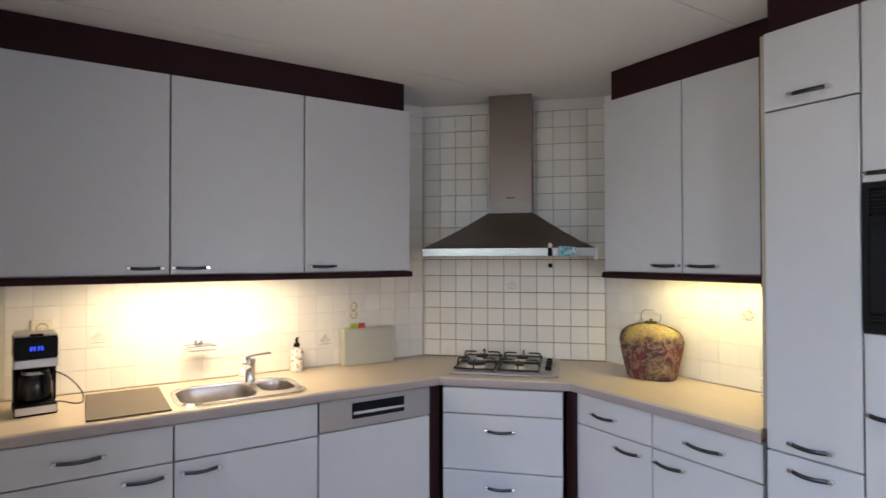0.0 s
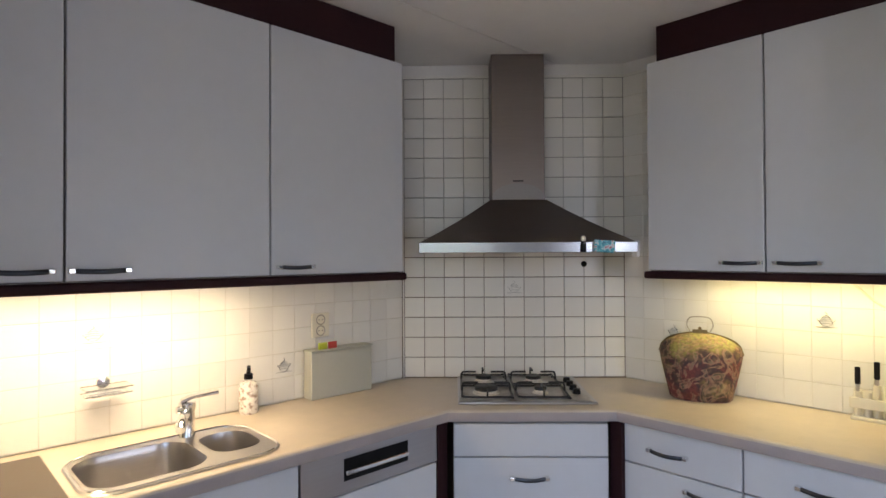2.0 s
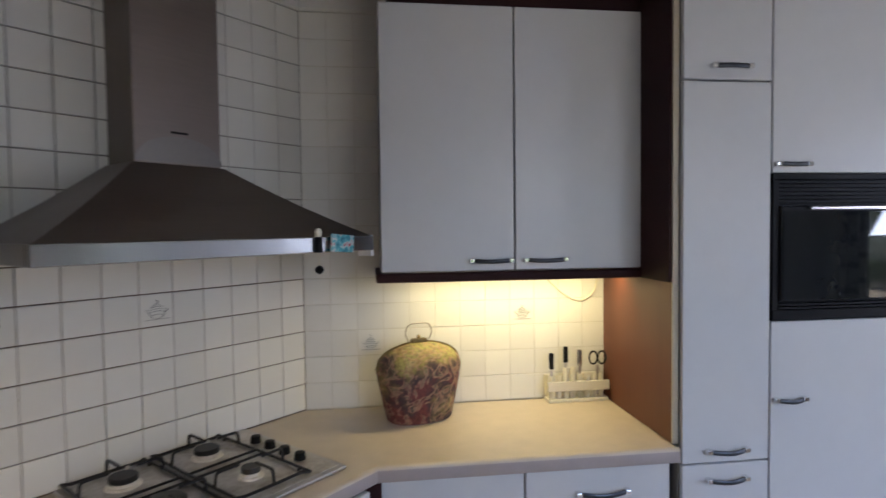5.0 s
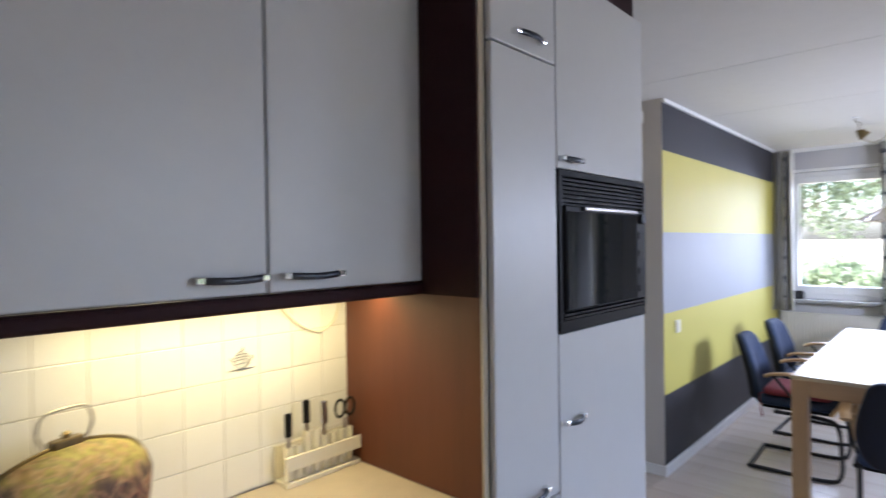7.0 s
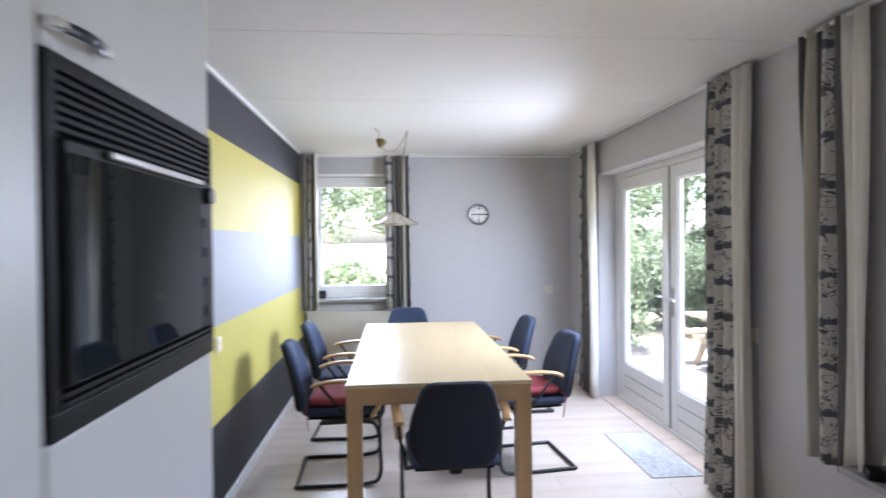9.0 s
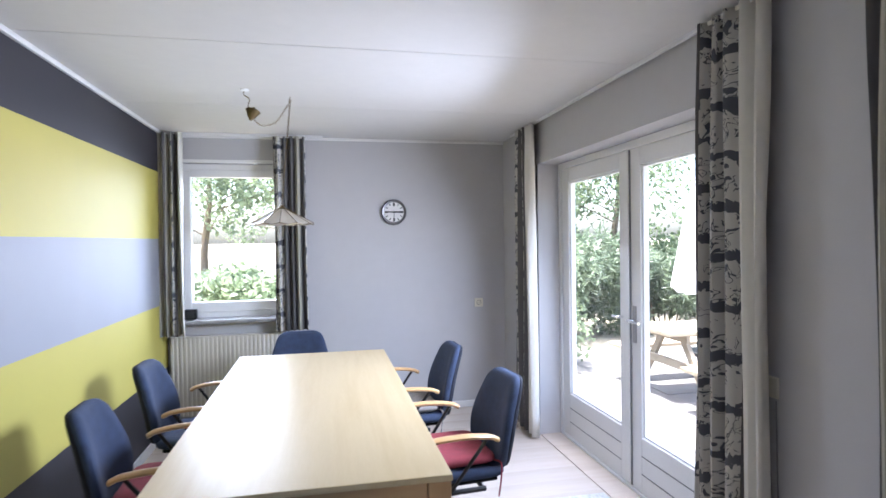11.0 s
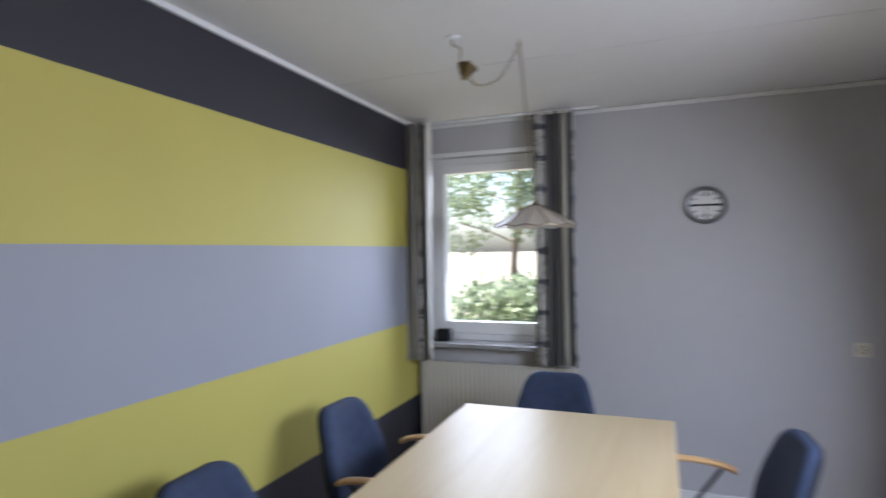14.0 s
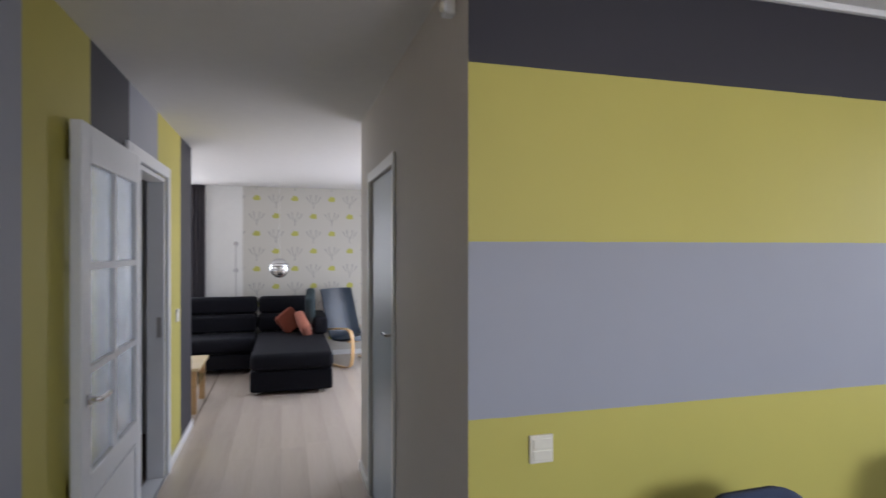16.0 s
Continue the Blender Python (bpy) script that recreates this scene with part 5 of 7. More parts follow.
# ---- clock, sockets, small box ----
M_RIM = plain("dark_brushed_steel", (0.16, 0.155, 0.15), 0.3, 0.9, grain=60, vary=0.1)
clk = thing("wall_clock", "round steel wall clock with white dial", "clock", pose(0.874, YS, 1.843, 90, 0, 180))
part("case", lathe(bmesh.new(), [(0, 0.004), (0.110, 0.004), (0.116, 0.012), (0.116, 0.03), (0.108, 0.042), (0.094, 0.040), (0.090, 0.030)], 40), M_RIM, clk, "", True)
M_DIAL = plain("white_dial", (0.70, 0.69, 0.66), 0.4, grain=30, vary=0.03, relief=0)
dial = part("dial", lathe(bmesh.new(), [(0, 0.029), (0.091, 0.029), (0.091, 0.0305), (0, 0.031)], 40), M_DIAL, clk)
for k in range(12):
    a = radians(30 * k)
    w = 0.008 if k % 3 == 0 else 0.004
    mk = part("hour_mark", one_box(-w, w, 0.054 if k % 3 == 0 else 0.066, 0.086, 0.0312, 0.0325), M_BLACK, dial)
    mk.matrix_basis = pose(0, 0, 0, 0, 0, 30 * k)
for ang, ln, w in ((-90, 0.058, 0.006), (88, 0.074, 0.005), (180, 0.07, 0.002)):
    part("clock_pointer", one_box(-w, w, -0.012, ln, 0.033, 0.0345), M_BLACK, dial).matrix_basis = pose(0, 0, 0, 0, 0, ang)


# grey paints the shade of sunken outlets, since the plates have no holes
M_WELLSHADE = plain("shaded_socket_well", (0.24, 0.22, 0.18), 0.4, grain=60, vary=0.03, relief=0.02)


def wall_plate(m, w, h, label, name="socket", rounds=((0, 0),), mat=None, cat="socket"):
    s = thing(name, label, cat, m)
    pl = part("plate", one_box(-w / 2, w / 2, -0.011, -0.0005, -h / 2, h / 2, bevel=0.003), mat or M_SOCKET, s)
    for x, z in rounds:
        r = part("outlet", lathe(bmesh.new(), [(0.0, 0.004), (0.017, 0.004), (0.019, 0.0), (0.022, -0.0015), (0.0235, 0.0)], 24), M_WELLSHADE, s, "", True)
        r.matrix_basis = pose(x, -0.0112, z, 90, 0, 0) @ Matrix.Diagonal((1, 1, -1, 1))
        for sx in (-1, 1):
            part("hole", lathe(bmesh.new(), [(0, 0.0), (0.0025, 0.0), (0.0025, 0.001), (0, 0.001)], 8, sx * 0.009, 0), M_BLACK, r).matrix_basis = pose(0, 0, -0.001)
    return s


wall_plate(pose(0.075, YS, 0.985, 0, 0, 180), 0.082, 0.082, "cream single wall socket on the grey wall")
sw = wall_plate(pose(XS, -1.436, 0.972, 0, 0, -90), 0.080, 0.088, "white double light switch on the striped wall", "light_switch", (), M_SOCKET, "switch")
for z0, z1 in ((-0.034, -0.003), (0.003, 0.034)):
    part("rocker", one_box(-0.030, 0.030, -0.0155, -0.0113, z0, z1, bevel=0.002), M_SOCKET, sw)
wall_plate(pose(XW, -1.15, 1.0, 0, 0, 90), 0.082, 0.082, "white light switch beside the garden doors", "light_switch", (), M_SOCKET, "switch")
wall_plate(pose(6.0, YQ, 1.08, 0, 0, 0), 0.082, 0.10, "white light switch on the upright stripes", "light_switch", (), M_WHITE, "switch")
bx = thing("small_speaker", "small black box on the window sill", "speaker", pose(2.635, YS - 0.005, SW[2] - 0.001))
part("body", one_box(-0.05, 0.05, -0.035, 0.035, 0, 0.085, bevel=0.006), M_BLACK, bx)
part("grille", one_box(-0.04, 0.04, 0.0352, 0.037, 0.01, 0.075, bevel=0.0), M_BLACKMETAL, bx)
sn = thing("alarm_sensor", "small white alarm sensor high on the passage wall", "sensor", pose(2.965, YP, 2.40))
part("body", one_box(-0.025, 0.025, 0.0005, 0.04, -0.04, 0.04, bevel=0.008), M_WHITE, sn)
part("lens", lathe(bmesh.new(), [(0.017, 0), (0.015, 0.008), (0.008, 0.012), (0, 0.013)], 16), M_SOCKET, sn, "", True).matrix_basis = pose(0, 0.04, -0.01, -90, 0, 0)
# loose cable beside the garden doors
wc = thing("wall_cable", "thin grey cable hanging down the wall to the floor", "cable", pose(XW, -1.10, 0))
part("cord", tube(bmesh.new(), curve_pts([(0.006, -0.02, 0.95), (0.005, -0.015, 0.60), (0.006, 0.0, 0.35), (0.010, 0.04, 0.15), (0.018, 0.10, 0.066), (0.02, 0.16, 0.064)], 6), 0.003, 6), M_CABEDGE, wc, "", True)
# door mat
mat_ = thing("door_mat", "flat grey woven door mat before the garden doors", "mat", pose(-0.02, -2.05, 0.001))
M_MAT = plain("grey_woven_mat", (0.40, 0.405, 0.40), 0.95, grain=70, vary=0.5, relief=1.0, stretch=(1, 0.35, 1))
part("weave", one_box(-0.145, 0.20, -0.42, 0.405, 0, 0.006, bevel=0.0025), M_MAT, mat_)

# cordless telephone in its cradle on the board under the kitchen window
ph = thing("cordless_phone", "dark cordless telephone leaning in its cradle on the stone board", "telephone", pose(XW + 0.080, -0.245, KW[2] - 0.002, 0, 0, 62))
part("cradle", one_box(-0.04, 0.04, -0.05, 0.05, 0.0, 0.045, bevel=0.012), M_BLACK, ph, "", True)
hs = part("handset", one_box(-0.025, 0.025, -0.012, 0.012, 0.0, 0.165, bevel=0.009), M_BLACKMETAL, ph, "", True)
hs.matrix_basis = pose(0, 0.012, 0.026, -18, 0, 0)
part("screen", one_box(-0.017, 0.017, -0.0135, -0.0118, 0.10, 0.14, bevel=0.001), plain("grey_screen", (0.28, 0.31, 0.32), 0.2, grain=60, vary=0.03, relief=0), hs, "grey screen")
for r_ in range(4):
    for c_ in range(3):
        part("key", one_box(-0.018 + 0.0125 * c_, -0.008 + 0.0125 * c_, -0.0138, -0.0115, 0.032 + 0.014 * r_, 0.041 + 0.014 * r_, bevel=0.001), M_SOCKET, hs)

# ---- small things in the kitchen ----
def coffee_maker():
    c = thing("coffee_maker", "black and steel drip coffee maker with glass jug on the worktop", "coffee maker", pose(-0.026, 3.20, CT, 0, 0, 7) @ Matrix.Diagonal((0.74, 0.72, 0.86, 1)))
    part("base", one_box(-0.097, 0.097, -0.12, 0.12, 0, 0.052, bevel=0.010), M_BLACK, c)
    part("base_band", one_box(-0.094, 0.094, -0.1225, -0.05, 0.008, 0.044, bevel=0.004), M_STEEL, c, "brushed steel band round the base")
    part("hot_plate", lathe(bmesh.new(), [(0, 0.058), (0.078, 0.058), (0.082, 0.055), (0.082, 0.0525)], 28, 0, -0.030), M_BLACK, c)
    part("column", one_box(-0.095, 0.095, 0.045, 0.118, 0.053, 0.30, bevel=0.008), M_BLACK, c)
    for s in (-1, 1):
        part("side_cheek", one_box(*sorted((s * 0.084, s * 0.096)), -0.03, 0.046, 0.053, 0.262, bevel=0.004), M_BLACK, c)
    part("head", one_box(-0.098, 0.098, -0.118, 0.12, 0.263, 0.366, bevel=0.010), M_BLACK, c)
    part("steel_band", one_box(-0.099, 0.099, -0.121, 0.05, 0.222, 0.264, bevel=0.006), M_STEEL, c, "steel band")
    part("lid", one_box(-0.096, 0.096, -0.114, 0.116, 0.3665, 0.376, bevel=0.004), M_STEEL, c, "steel lid")
    part("lid_tab", one_box(-0.03, 0.03, -0.122, -0.10, 0.368, 0.380, bevel=0.003), M_BLACK, c)
    d = part("display", one_box(-0.05, 0.05, -0.1205, -0.118, 0.285, 0.335), M_BLACK, c)
    lit = glow_mat("blue_display", (0.03, 0.08, 0.9), 0.09)
    for x in (-0.024, -0.009, 0.010, 0.025):
        part("digit", one_box(x - 0.005, x + 0.005, -0.1215, -0.1206, 0.302, 0.322), lit, d, "lit blue digit")
    jug = part("jug", lathe(bmesh.new(), [(0, 0.059), (0.068, 0.059), (0.081, 0.072), (0.083, 0.12), (0.074, 0.175), (0.060, 0.192), (0.057, 0.192), (0.071, 0.174), (0.080, 0.12), (0.078, 0.075), (0.066, 0.063), (0, 0.063)], 32, 0, -0.035), glass_mat("jug_glass", (0.22, 0.20, 0.195)), c, "smoky glass jug", True)
    part("jug_band", lathe(bmesh.new(), [(0.0625, 0.186), (0.064, 0.187), (0.064, 0.200), (0.060, 0.201)], 32, 0, -0.035), M_STEEL, jug, "steel band round the jug", True)
    part("jug_lid", lathe(bmesh.new(), [(0, 0.216), (0.045, 0.214), (0.060, 0.203), (0.058, 0.200), (0.0, 0.200)], 24, 0, -0.035), M_BLACK, jug)
    part("jug_handle", tube(bmesh.new(), curve_pts([(0.030, -0.092, 0.200), (0.048, -0.135, 0.190), (0.052, -0.145, 0.13), (0.040, -0.112, 0.085)], 5), 0.01, 8, flat=(0.012, 0.007)), M_BLACK, jug, "", True)
    part("cable", tube(bmesh.new(), curve_pts([(0.085, 0.11, 0.02), (0.14, 0.10, 0.012), (0.19, 0.04, 0.006), (0.235, 0.06, 0.006), (0.235, 0.14, 0.05), (0.17, 0.20, 0.12), (0.07, 0.235, 0.17)], 6), 0.0035, 6), M_BLACK, c, "black cable")


coffee_maker()
wall_plate(pose(-0.015, YN - 0.009, 1.225), 0.082, 0.082, "cream wall socket behind the coffee maker")
ds = wall_plate(pose(1.495, YN - 0.009, 1.225), 0.088, 0.108, "cream upright double wall socket on the tiles", rounds=((0, -0.0245), (0, 0.0245)))

bd = thing("chopping_board", "dark smoked glass chopping board beside the sink", "chopping board", pose(0.30, 3.14, CT + 0.002))
M_SMOKE = plain("smoked_glass", (0.075, 0.058, 0.045), 0.38, grain=160, vary=0.15, relief=0.1)
M_SMOKE.node_tree.nodes["Principled BSDF"].inputs["Specular IOR Level"].default_value = 0.25
part("sheet", one_box(-0.150, 0.150, -0.243, 0.243, 0, 0.006, bevel=0.002), M_SMOKE, bd)
for sx in (-1, 1):
    for sy in (-1, 1):
        part("foot", lathe(bmesh.new(), [(0, -0.0015), (0.008, -0.0015), (0.008, 0), (0, 0)], 10, sx * 0.13, sy * 0.22), M_BLACK, bd)

# liquid soap pump
sp = thing("soap_dispenser", "clear soap bottle with pale marbled liquid and black pump", "soap dispenser", pose(1.136, 3.405, CT))
M_MARBLE, tm, pm = nodes_of("marbled_soap")
nz_ = tex_noise(tm, 70, 5)
tm.links.new(ramp(tm, nz_.outputs["Fac"], [(0.38, (0.35, 0.26, 0.22)), (0.5, (0.75, 0.70, 0.64)), (0.7, (0.80, 0.76, 0.70))]).outputs[0], pm.inputs["Base Color"])
pm.inputs["Roughness"].default_value = 0.12
part("bottle", lathe(bmesh.new(), [(0, 0), (0.034, 0), (0.037, 0.006), (0.037, 0.105), (0.030, 0.122), (0.013, 0.128), (0.013, 0.135), (0, 0.135)], 24), M_MARBLE, sp, "", True)
part("collar", lathe(bmesh.new(), [(0, 0.135), (0.017, 0.135), (0.017, 0.155), (0.008, 0.158), (0.006, 0.175), (0, 0.175)], 18), M_BLACK, sp)
part("pump_head", tube(bmesh.new(), [(0.008, 0.012, 0.180), (0.0, 0.0, 0.182), (-0.012, -0.030, 0.180), (-0.014, -0.036, 0.172)], 0.007, 8), M_BLACK, sp)

# magazine-file box with coloured clips
fb = thing("bread_bin", "grey-green upright box leaning against the tiles", "box", pose(1.568, 3.405, CT, 0, 0, -1.0))
M_SAGE = plain("sage_grey_metal", (0.42, 0.425, 0.375), 0.4, grain=200, vary=0.05, relief=0.08)
part("body", one_box(-0.158, 0.158, -0.022, 0.045, 0, 0.205, bevel=0.004), M_SAGE, fb)
part("lid", one_box(-0.162, 0.162, -0.026, 0.048, 0.2055, 0.213, bevel=0.003), M_SAGE, fb)
M_LIME = plain("lime_plastic", (0.36, 0.42, 0.03), 0.4, grain=60, vary=0.05)
M_CRIM = plain("red_plastic", (0.38, 0.035, 0.03), 0.4, grain=60, vary=0.05)
for x, mm, lb in ((-0.095, M_LIME, "lime green plastic clip on the box"), (-0.045, M_CRIM, "red plastic clip on the box")):
    cl = thing("clip", lb, "clip", pose(1.568 + x, 3.402, CT + 0.213))
    part("jaw", one_box(-0.022, 0.022, -0.007, 0.0, 0, 0.030, bevel=0.002), mm, cl)
    part("grip", one_box(-0.016, 0.016, -0.0085, -0.0072, 0.012, 0.026, bevel=0.0005), mm, cl)

# wire soap rack on the tiles
wr = thing("soap_rack", "chrome wire soap rack fixed to the tiles", "soap rack", pose(0.640, YN - 0.008, 1.075))
wb = bmesh.new()
for z, d in ((0.0, 0.085), (0.022, 0.095)):
    tube(wb, [(-0.07, -0.006, z), (-0.07, -d, z), (0.07, -d, z), (0.07, -0.006, z)], 0.0022, 6, closed=True)
for k in range(7):
    x = -0.06 + 0.02 * k
    tube(wb, [(x, -0.006, 0.0), (x, -0.085, 0.0)], 0.0016, 5)
part("basket", wb, M_CHROME, wr)
part("wall_disc", lathe(bmesh.new(), [(0, 0), (0.022, 0), (0.020, 0.006), (0, 0.008)], 18), M_CHROME, wr).matrix_basis = pose(0, 0.0005, 0.03, 90, 0, 0)
part("drip_tray", one_box(-0.05, 0.05, -0.075, -0.02, -0.008, -0.004, bevel=0.002), M_CHROME, wr)

# tea cosy
M_WIRE = plain("dull_steel_wire", (0.34, 0.32, 0.28), 0.5, 0.8, grain=60, vary=0.1)
tc = thing("tea_cosy", "flowered padded tea cosy with metal clasp and wire handle", "tea cosy", pose(2.635, 2.235, CT, 0, 0, -72))
M_FLOWER, tf, pf = nodes_of("flowered_tapestry")
cN = tf.nodes.new("ShaderNodeTexCoord")
sep = tf.nodes.new("ShaderNodeSeparateXYZ")
tf.links.new(cN.outputs["Object"], sep.inputs[0])
zone, curl, fine_ = tex_noise(tf, 9, 3), tex_noise(tf, 15, 4), tex_noise(tf, 75, 4)
curl.inputs["Distortion"].default_value = 2.2
up = calc(tf, "MULTIPLY_ADD", sep.outputs[2], 2.3, calc(tf, "MULTIPLY_ADD", zone.outputs["Fac"], 2.4, -1.1))
ground_ = ramp(tf, up, [(0.12, (0.15, 0.035, 0.032)), (0.30, (0.055, 0.028, 0.034)), (0.46, (0.13, 0.085, 0.045)), (0.62, (0.25, 0.205, 0.06)), (0.90, (0.32, 0.285, 0.08))])
petal = ramp(tf, curl.outputs["Fac"], [(0.40, (0.10, 0.035, 0.035)), (0.50, (0.30, 0.12, 0.085)), (0.56, (0.42, 0.27, 0.17)), (0.62, (0.16, 0.15, 0.085))])
petal_on = ramp(tf, curl.outputs["Fac"], [(0.47, (0, 0, 0)), (0.52, (0.6, 0.6, 0.6)), (0.60, (0.55, 0.55, 0.55)), (0.66, (0, 0, 0))])
mixf = blend(tf, petal_on.outputs[0], ground_.outputs[0], petal.outputs[0])
mixf = blend(tf, 0.55, mixf, ramp(tf, fine_.outputs["Fac"], [(0.34, (0.35, 0.30, 0.28)), (0.58, (1.0, 0.98, 0.92))]).outputs[0], "MULTIPLY")
tf.links.new(mixf, pf.inputs["Base Color"])
pf.inputs["Roughness"].default_value = 0.7
bump(tf, pf, curl.outputs["Fac"], 0.5, 0.006)
prof_ = [(0.118, 0.078, 0.0), (0.124, 0.084, 0.006), (0.140, 0.092, 0.07), (0.158, 0.095, 0.15), (0.166, 0.092, 0.195), (0.158, 0.078, 0.225), (0.128, 0.055, 0.252), (0.080, 0.030, 0.272), (0.035, 0.014, 0.281)]
bm = bmesh.new()
rings = [[bm.verts.new((math.copysign(abs(math.cos(2 * math.pi * k / 32)) ** 0.8, math.cos(2 * math.pi * k / 32)) * rx, math.sin(2 * math.pi * k / 32) * ry, z)) for k in range(32)] for rx, ry, z in prof_]
for p, q in zip(rings, rings[1:]):
    for k in range(32):
        bm.faces.new((p[k], p[(k + 1) % 32], q[(k + 1) % 32], q[k]))
bm.faces.new(rings[0][::-1])
bm.faces.new(rings[-1])
bmesh.ops.recalc_face_normals(bm, faces=bm.faces[:])
part("cover", bm, M_FLOWER, tc, "", True)
part("seam_cord", tube(bmesh.new(), curve_pts([(-0.166, 0, 0.195), (-0.150, 0, 0.236), (-0.10, 0, 0.267), (0, 0, 0.285), (0.10, 0, 0.267), (0.150, 0, 0.236), (0.166, 0, 0.195)], 5), 0.004, 6), M_BRASS, tc)
cls = part("clasp", one_box(-0.030, 0.030, -0.012, 0.012, 0.279, 0.296, bevel=0.004), M_BRASS, tc, "brass clasp")
part("clasp_knob", lathe(bmesh.new(), [(0, 0.294), (0.006, 0.296), (0.008, 0.304), (0, 0.310)], 12), M_BRASS, cls)
part("handle", tube(bmesh.new(), curve_pts([(-0.040, 0, 0.288), (-0.052, 0, 0.315), (-0.040, 0, 0.346), (0, 0, 0.352), (0.040, 0, 0.346), (0.052, 0, 0.315), (0.040, 0, 0.288)], 5), 0.0028, 8), M_WIRE, tc, "wire handle", True)

# utensil holder
uh = thing("knife_block", "cream plastic knife rack with knives and scissors", "knife rack", pose(2.745, 1.590, CT, 0, 0, -90))
part("foot_tray", one_box(-0.125, 0.125, -0.035, 0.03, 0, 0.014, bevel=0.003), M_SOCKET, uh)
part("rail", one_box(-0.128, 0.128, -0.036, -0.028, 0.045, 0.085, bevel=0.003), M_SOCKET, uh)
part("back_rail", one_box(-0.125, 0.125, 0.022, 0.03, 0.014, 0.105, bevel=0.003), M_SOCKET, uh)
for k, (h, r) in enumerate(((0.105, 0.013), (0.105, 0.013), (0.135, 0.012), (0.135, 0.012), (0.11, 0.011), (0.11, 0.011), (0.11, 0.011), (0.11, 0.011))):
    x = -0.105 + 0.0295 * k
    part("slot", lathe(bmesh.new(), [(0, 0.012), (r, 0.012), (r, h), (r - 0.003, h), (r - 0.003, 0.02), (0, 0.02)], 12, x, -0.010), M_SOCKET, uh)
for k, (x, h, mm) in enumerate(((-0.105, 0.155, M_BLACK), (-0.046, 0.18, M_BLACK), (0.013, 0.165, M_STEEL))):
    kn = thing("knife", "kitchen knife with dark grip standing in the rack", "knife", pose(2.735, 1.590 - x, CT + 0.021, 0, 0, -90), "knives")
    part("blade", one_box(-0.006, 0.006, -0.0008, 0.0008, 0.0, h - 0.045), M_STEEL, kn)
    part("grip", one_box(-0.009, 0.009, -0.007, 0.007, h - 0.045, h + 0.02, bevel=0.004), mm, kn)
sc = thing("scissors", "black-handled kitchen scissors standing in the rack", "scissors", pose(2.735, 1.502, CT + 0.021, 0, 0, -90))
part("blade", one_box(-0.006, 0.006, -0.001, 0.001, 0, 0.12), M_STEEL, sc)
for s in (-1, 1):
    part("finger_ring", tube(bmesh.new(), [(s * 0.018 + 0.017 * math.cos(a), 0, 0.150 + 0.026 * math.sin(a)) for a in [2 * math.pi * k / 12 for k in range(12)]], 0.004, 6, closed=True), M_BLACK, sc)
cb = thing("lamp_cable", "yellowed lamp cable looping under the wall cabinet", "cable", pose(XE - 0.0145, 1.72, 1.428))
part("cord", tube(bmesh.new(), curve_pts([(0, 0.02, 0.03), (0, -0.02, -0.02), (0, -0.09, -0.085), (0, -0.16, -0.115), (0, -0.215, -0.085), (0, -0.235, -0.02), (0, -0.232, 0.03)], 6), 0.0045, 6), M_SOCKET, cb, "", True)

# bits clipped to the hood rim (hood's own axes)
HM = pose(2.391, 3.069, 0, 0, 0, -44)
pk = thing("tea_packet", "teal and pink packet held by a magnet on the hood rim", "packet", HM @ pose(0.327, -0.482, 1.562, 0, 4, 0))
M_TEAL, tt, pt_ = nodes_of("teal_packet_print")
nt = tex_noise(tt, 55, 3)
tt.links.new(ramp(tt, nt.outputs["Fac"], [(0.36, (0.02, 0.16, 0.24)), (0.48, (0.06, 0.38, 0.46)), (0.58, (0.55, 0.62, 0.62)), (0.66, (0.42, 0.08, 0.12))]).outputs[0], pt_.inputs["Base Color"])
pt_.inputs["Roughness"].default_value = 0.3
part("packet", one_box(-0.045, 0.045, -0.012, 0.0, -0.018, 0.036, bevel=0.004), M_TEAL, pk)
fg = thing("peg_figure", "small dark and cream peg clipped to the hood rim", "peg", HM @ pose(0.24, -0.482, 1.555))
part("body", lathe(bmesh.new(), [(0, -0.01), (0.013, -0.008), (0.012, 0.03), (0.006, 0.036), (0, 0.036)], 12), M_BLACK, fg)
part("cap", lathe(bmesh.new(), [(0, 0.036), (0.010, 0.038), (0.012, 0.050), (0.008, 0.060), (0, 0.062)], 12), M_SOCKET, fg)
pd = thing("fridge_magnet_charm", "small black charm hanging on a cord below the hood", "charm", HM @ pose(0.241, -0.484, 1.496))
part("charm", lathe(bmesh.new(), [(0, -0.014), (0.010, -0.008), (0.014, 0.0), (0.010, 0.008), (0, 0.014)], 10), M_BLACK, pd)
part("cord", tube(bmesh.new(), [(0, 0, 0.012), (0, 0.003, 0.062)], 0.0012, 5), M_SOCKET, pd)
wl = thing("wall_hook", "white plastic clip at the end of the hood rim", "hook", HM @ pose(0.474, -0.44, 1.56))
part("clip", one_box(-0.004, 0.010, -0.03, 0.03, -0.035, 0.035, bevel=0.004), M_WHITE, wl)


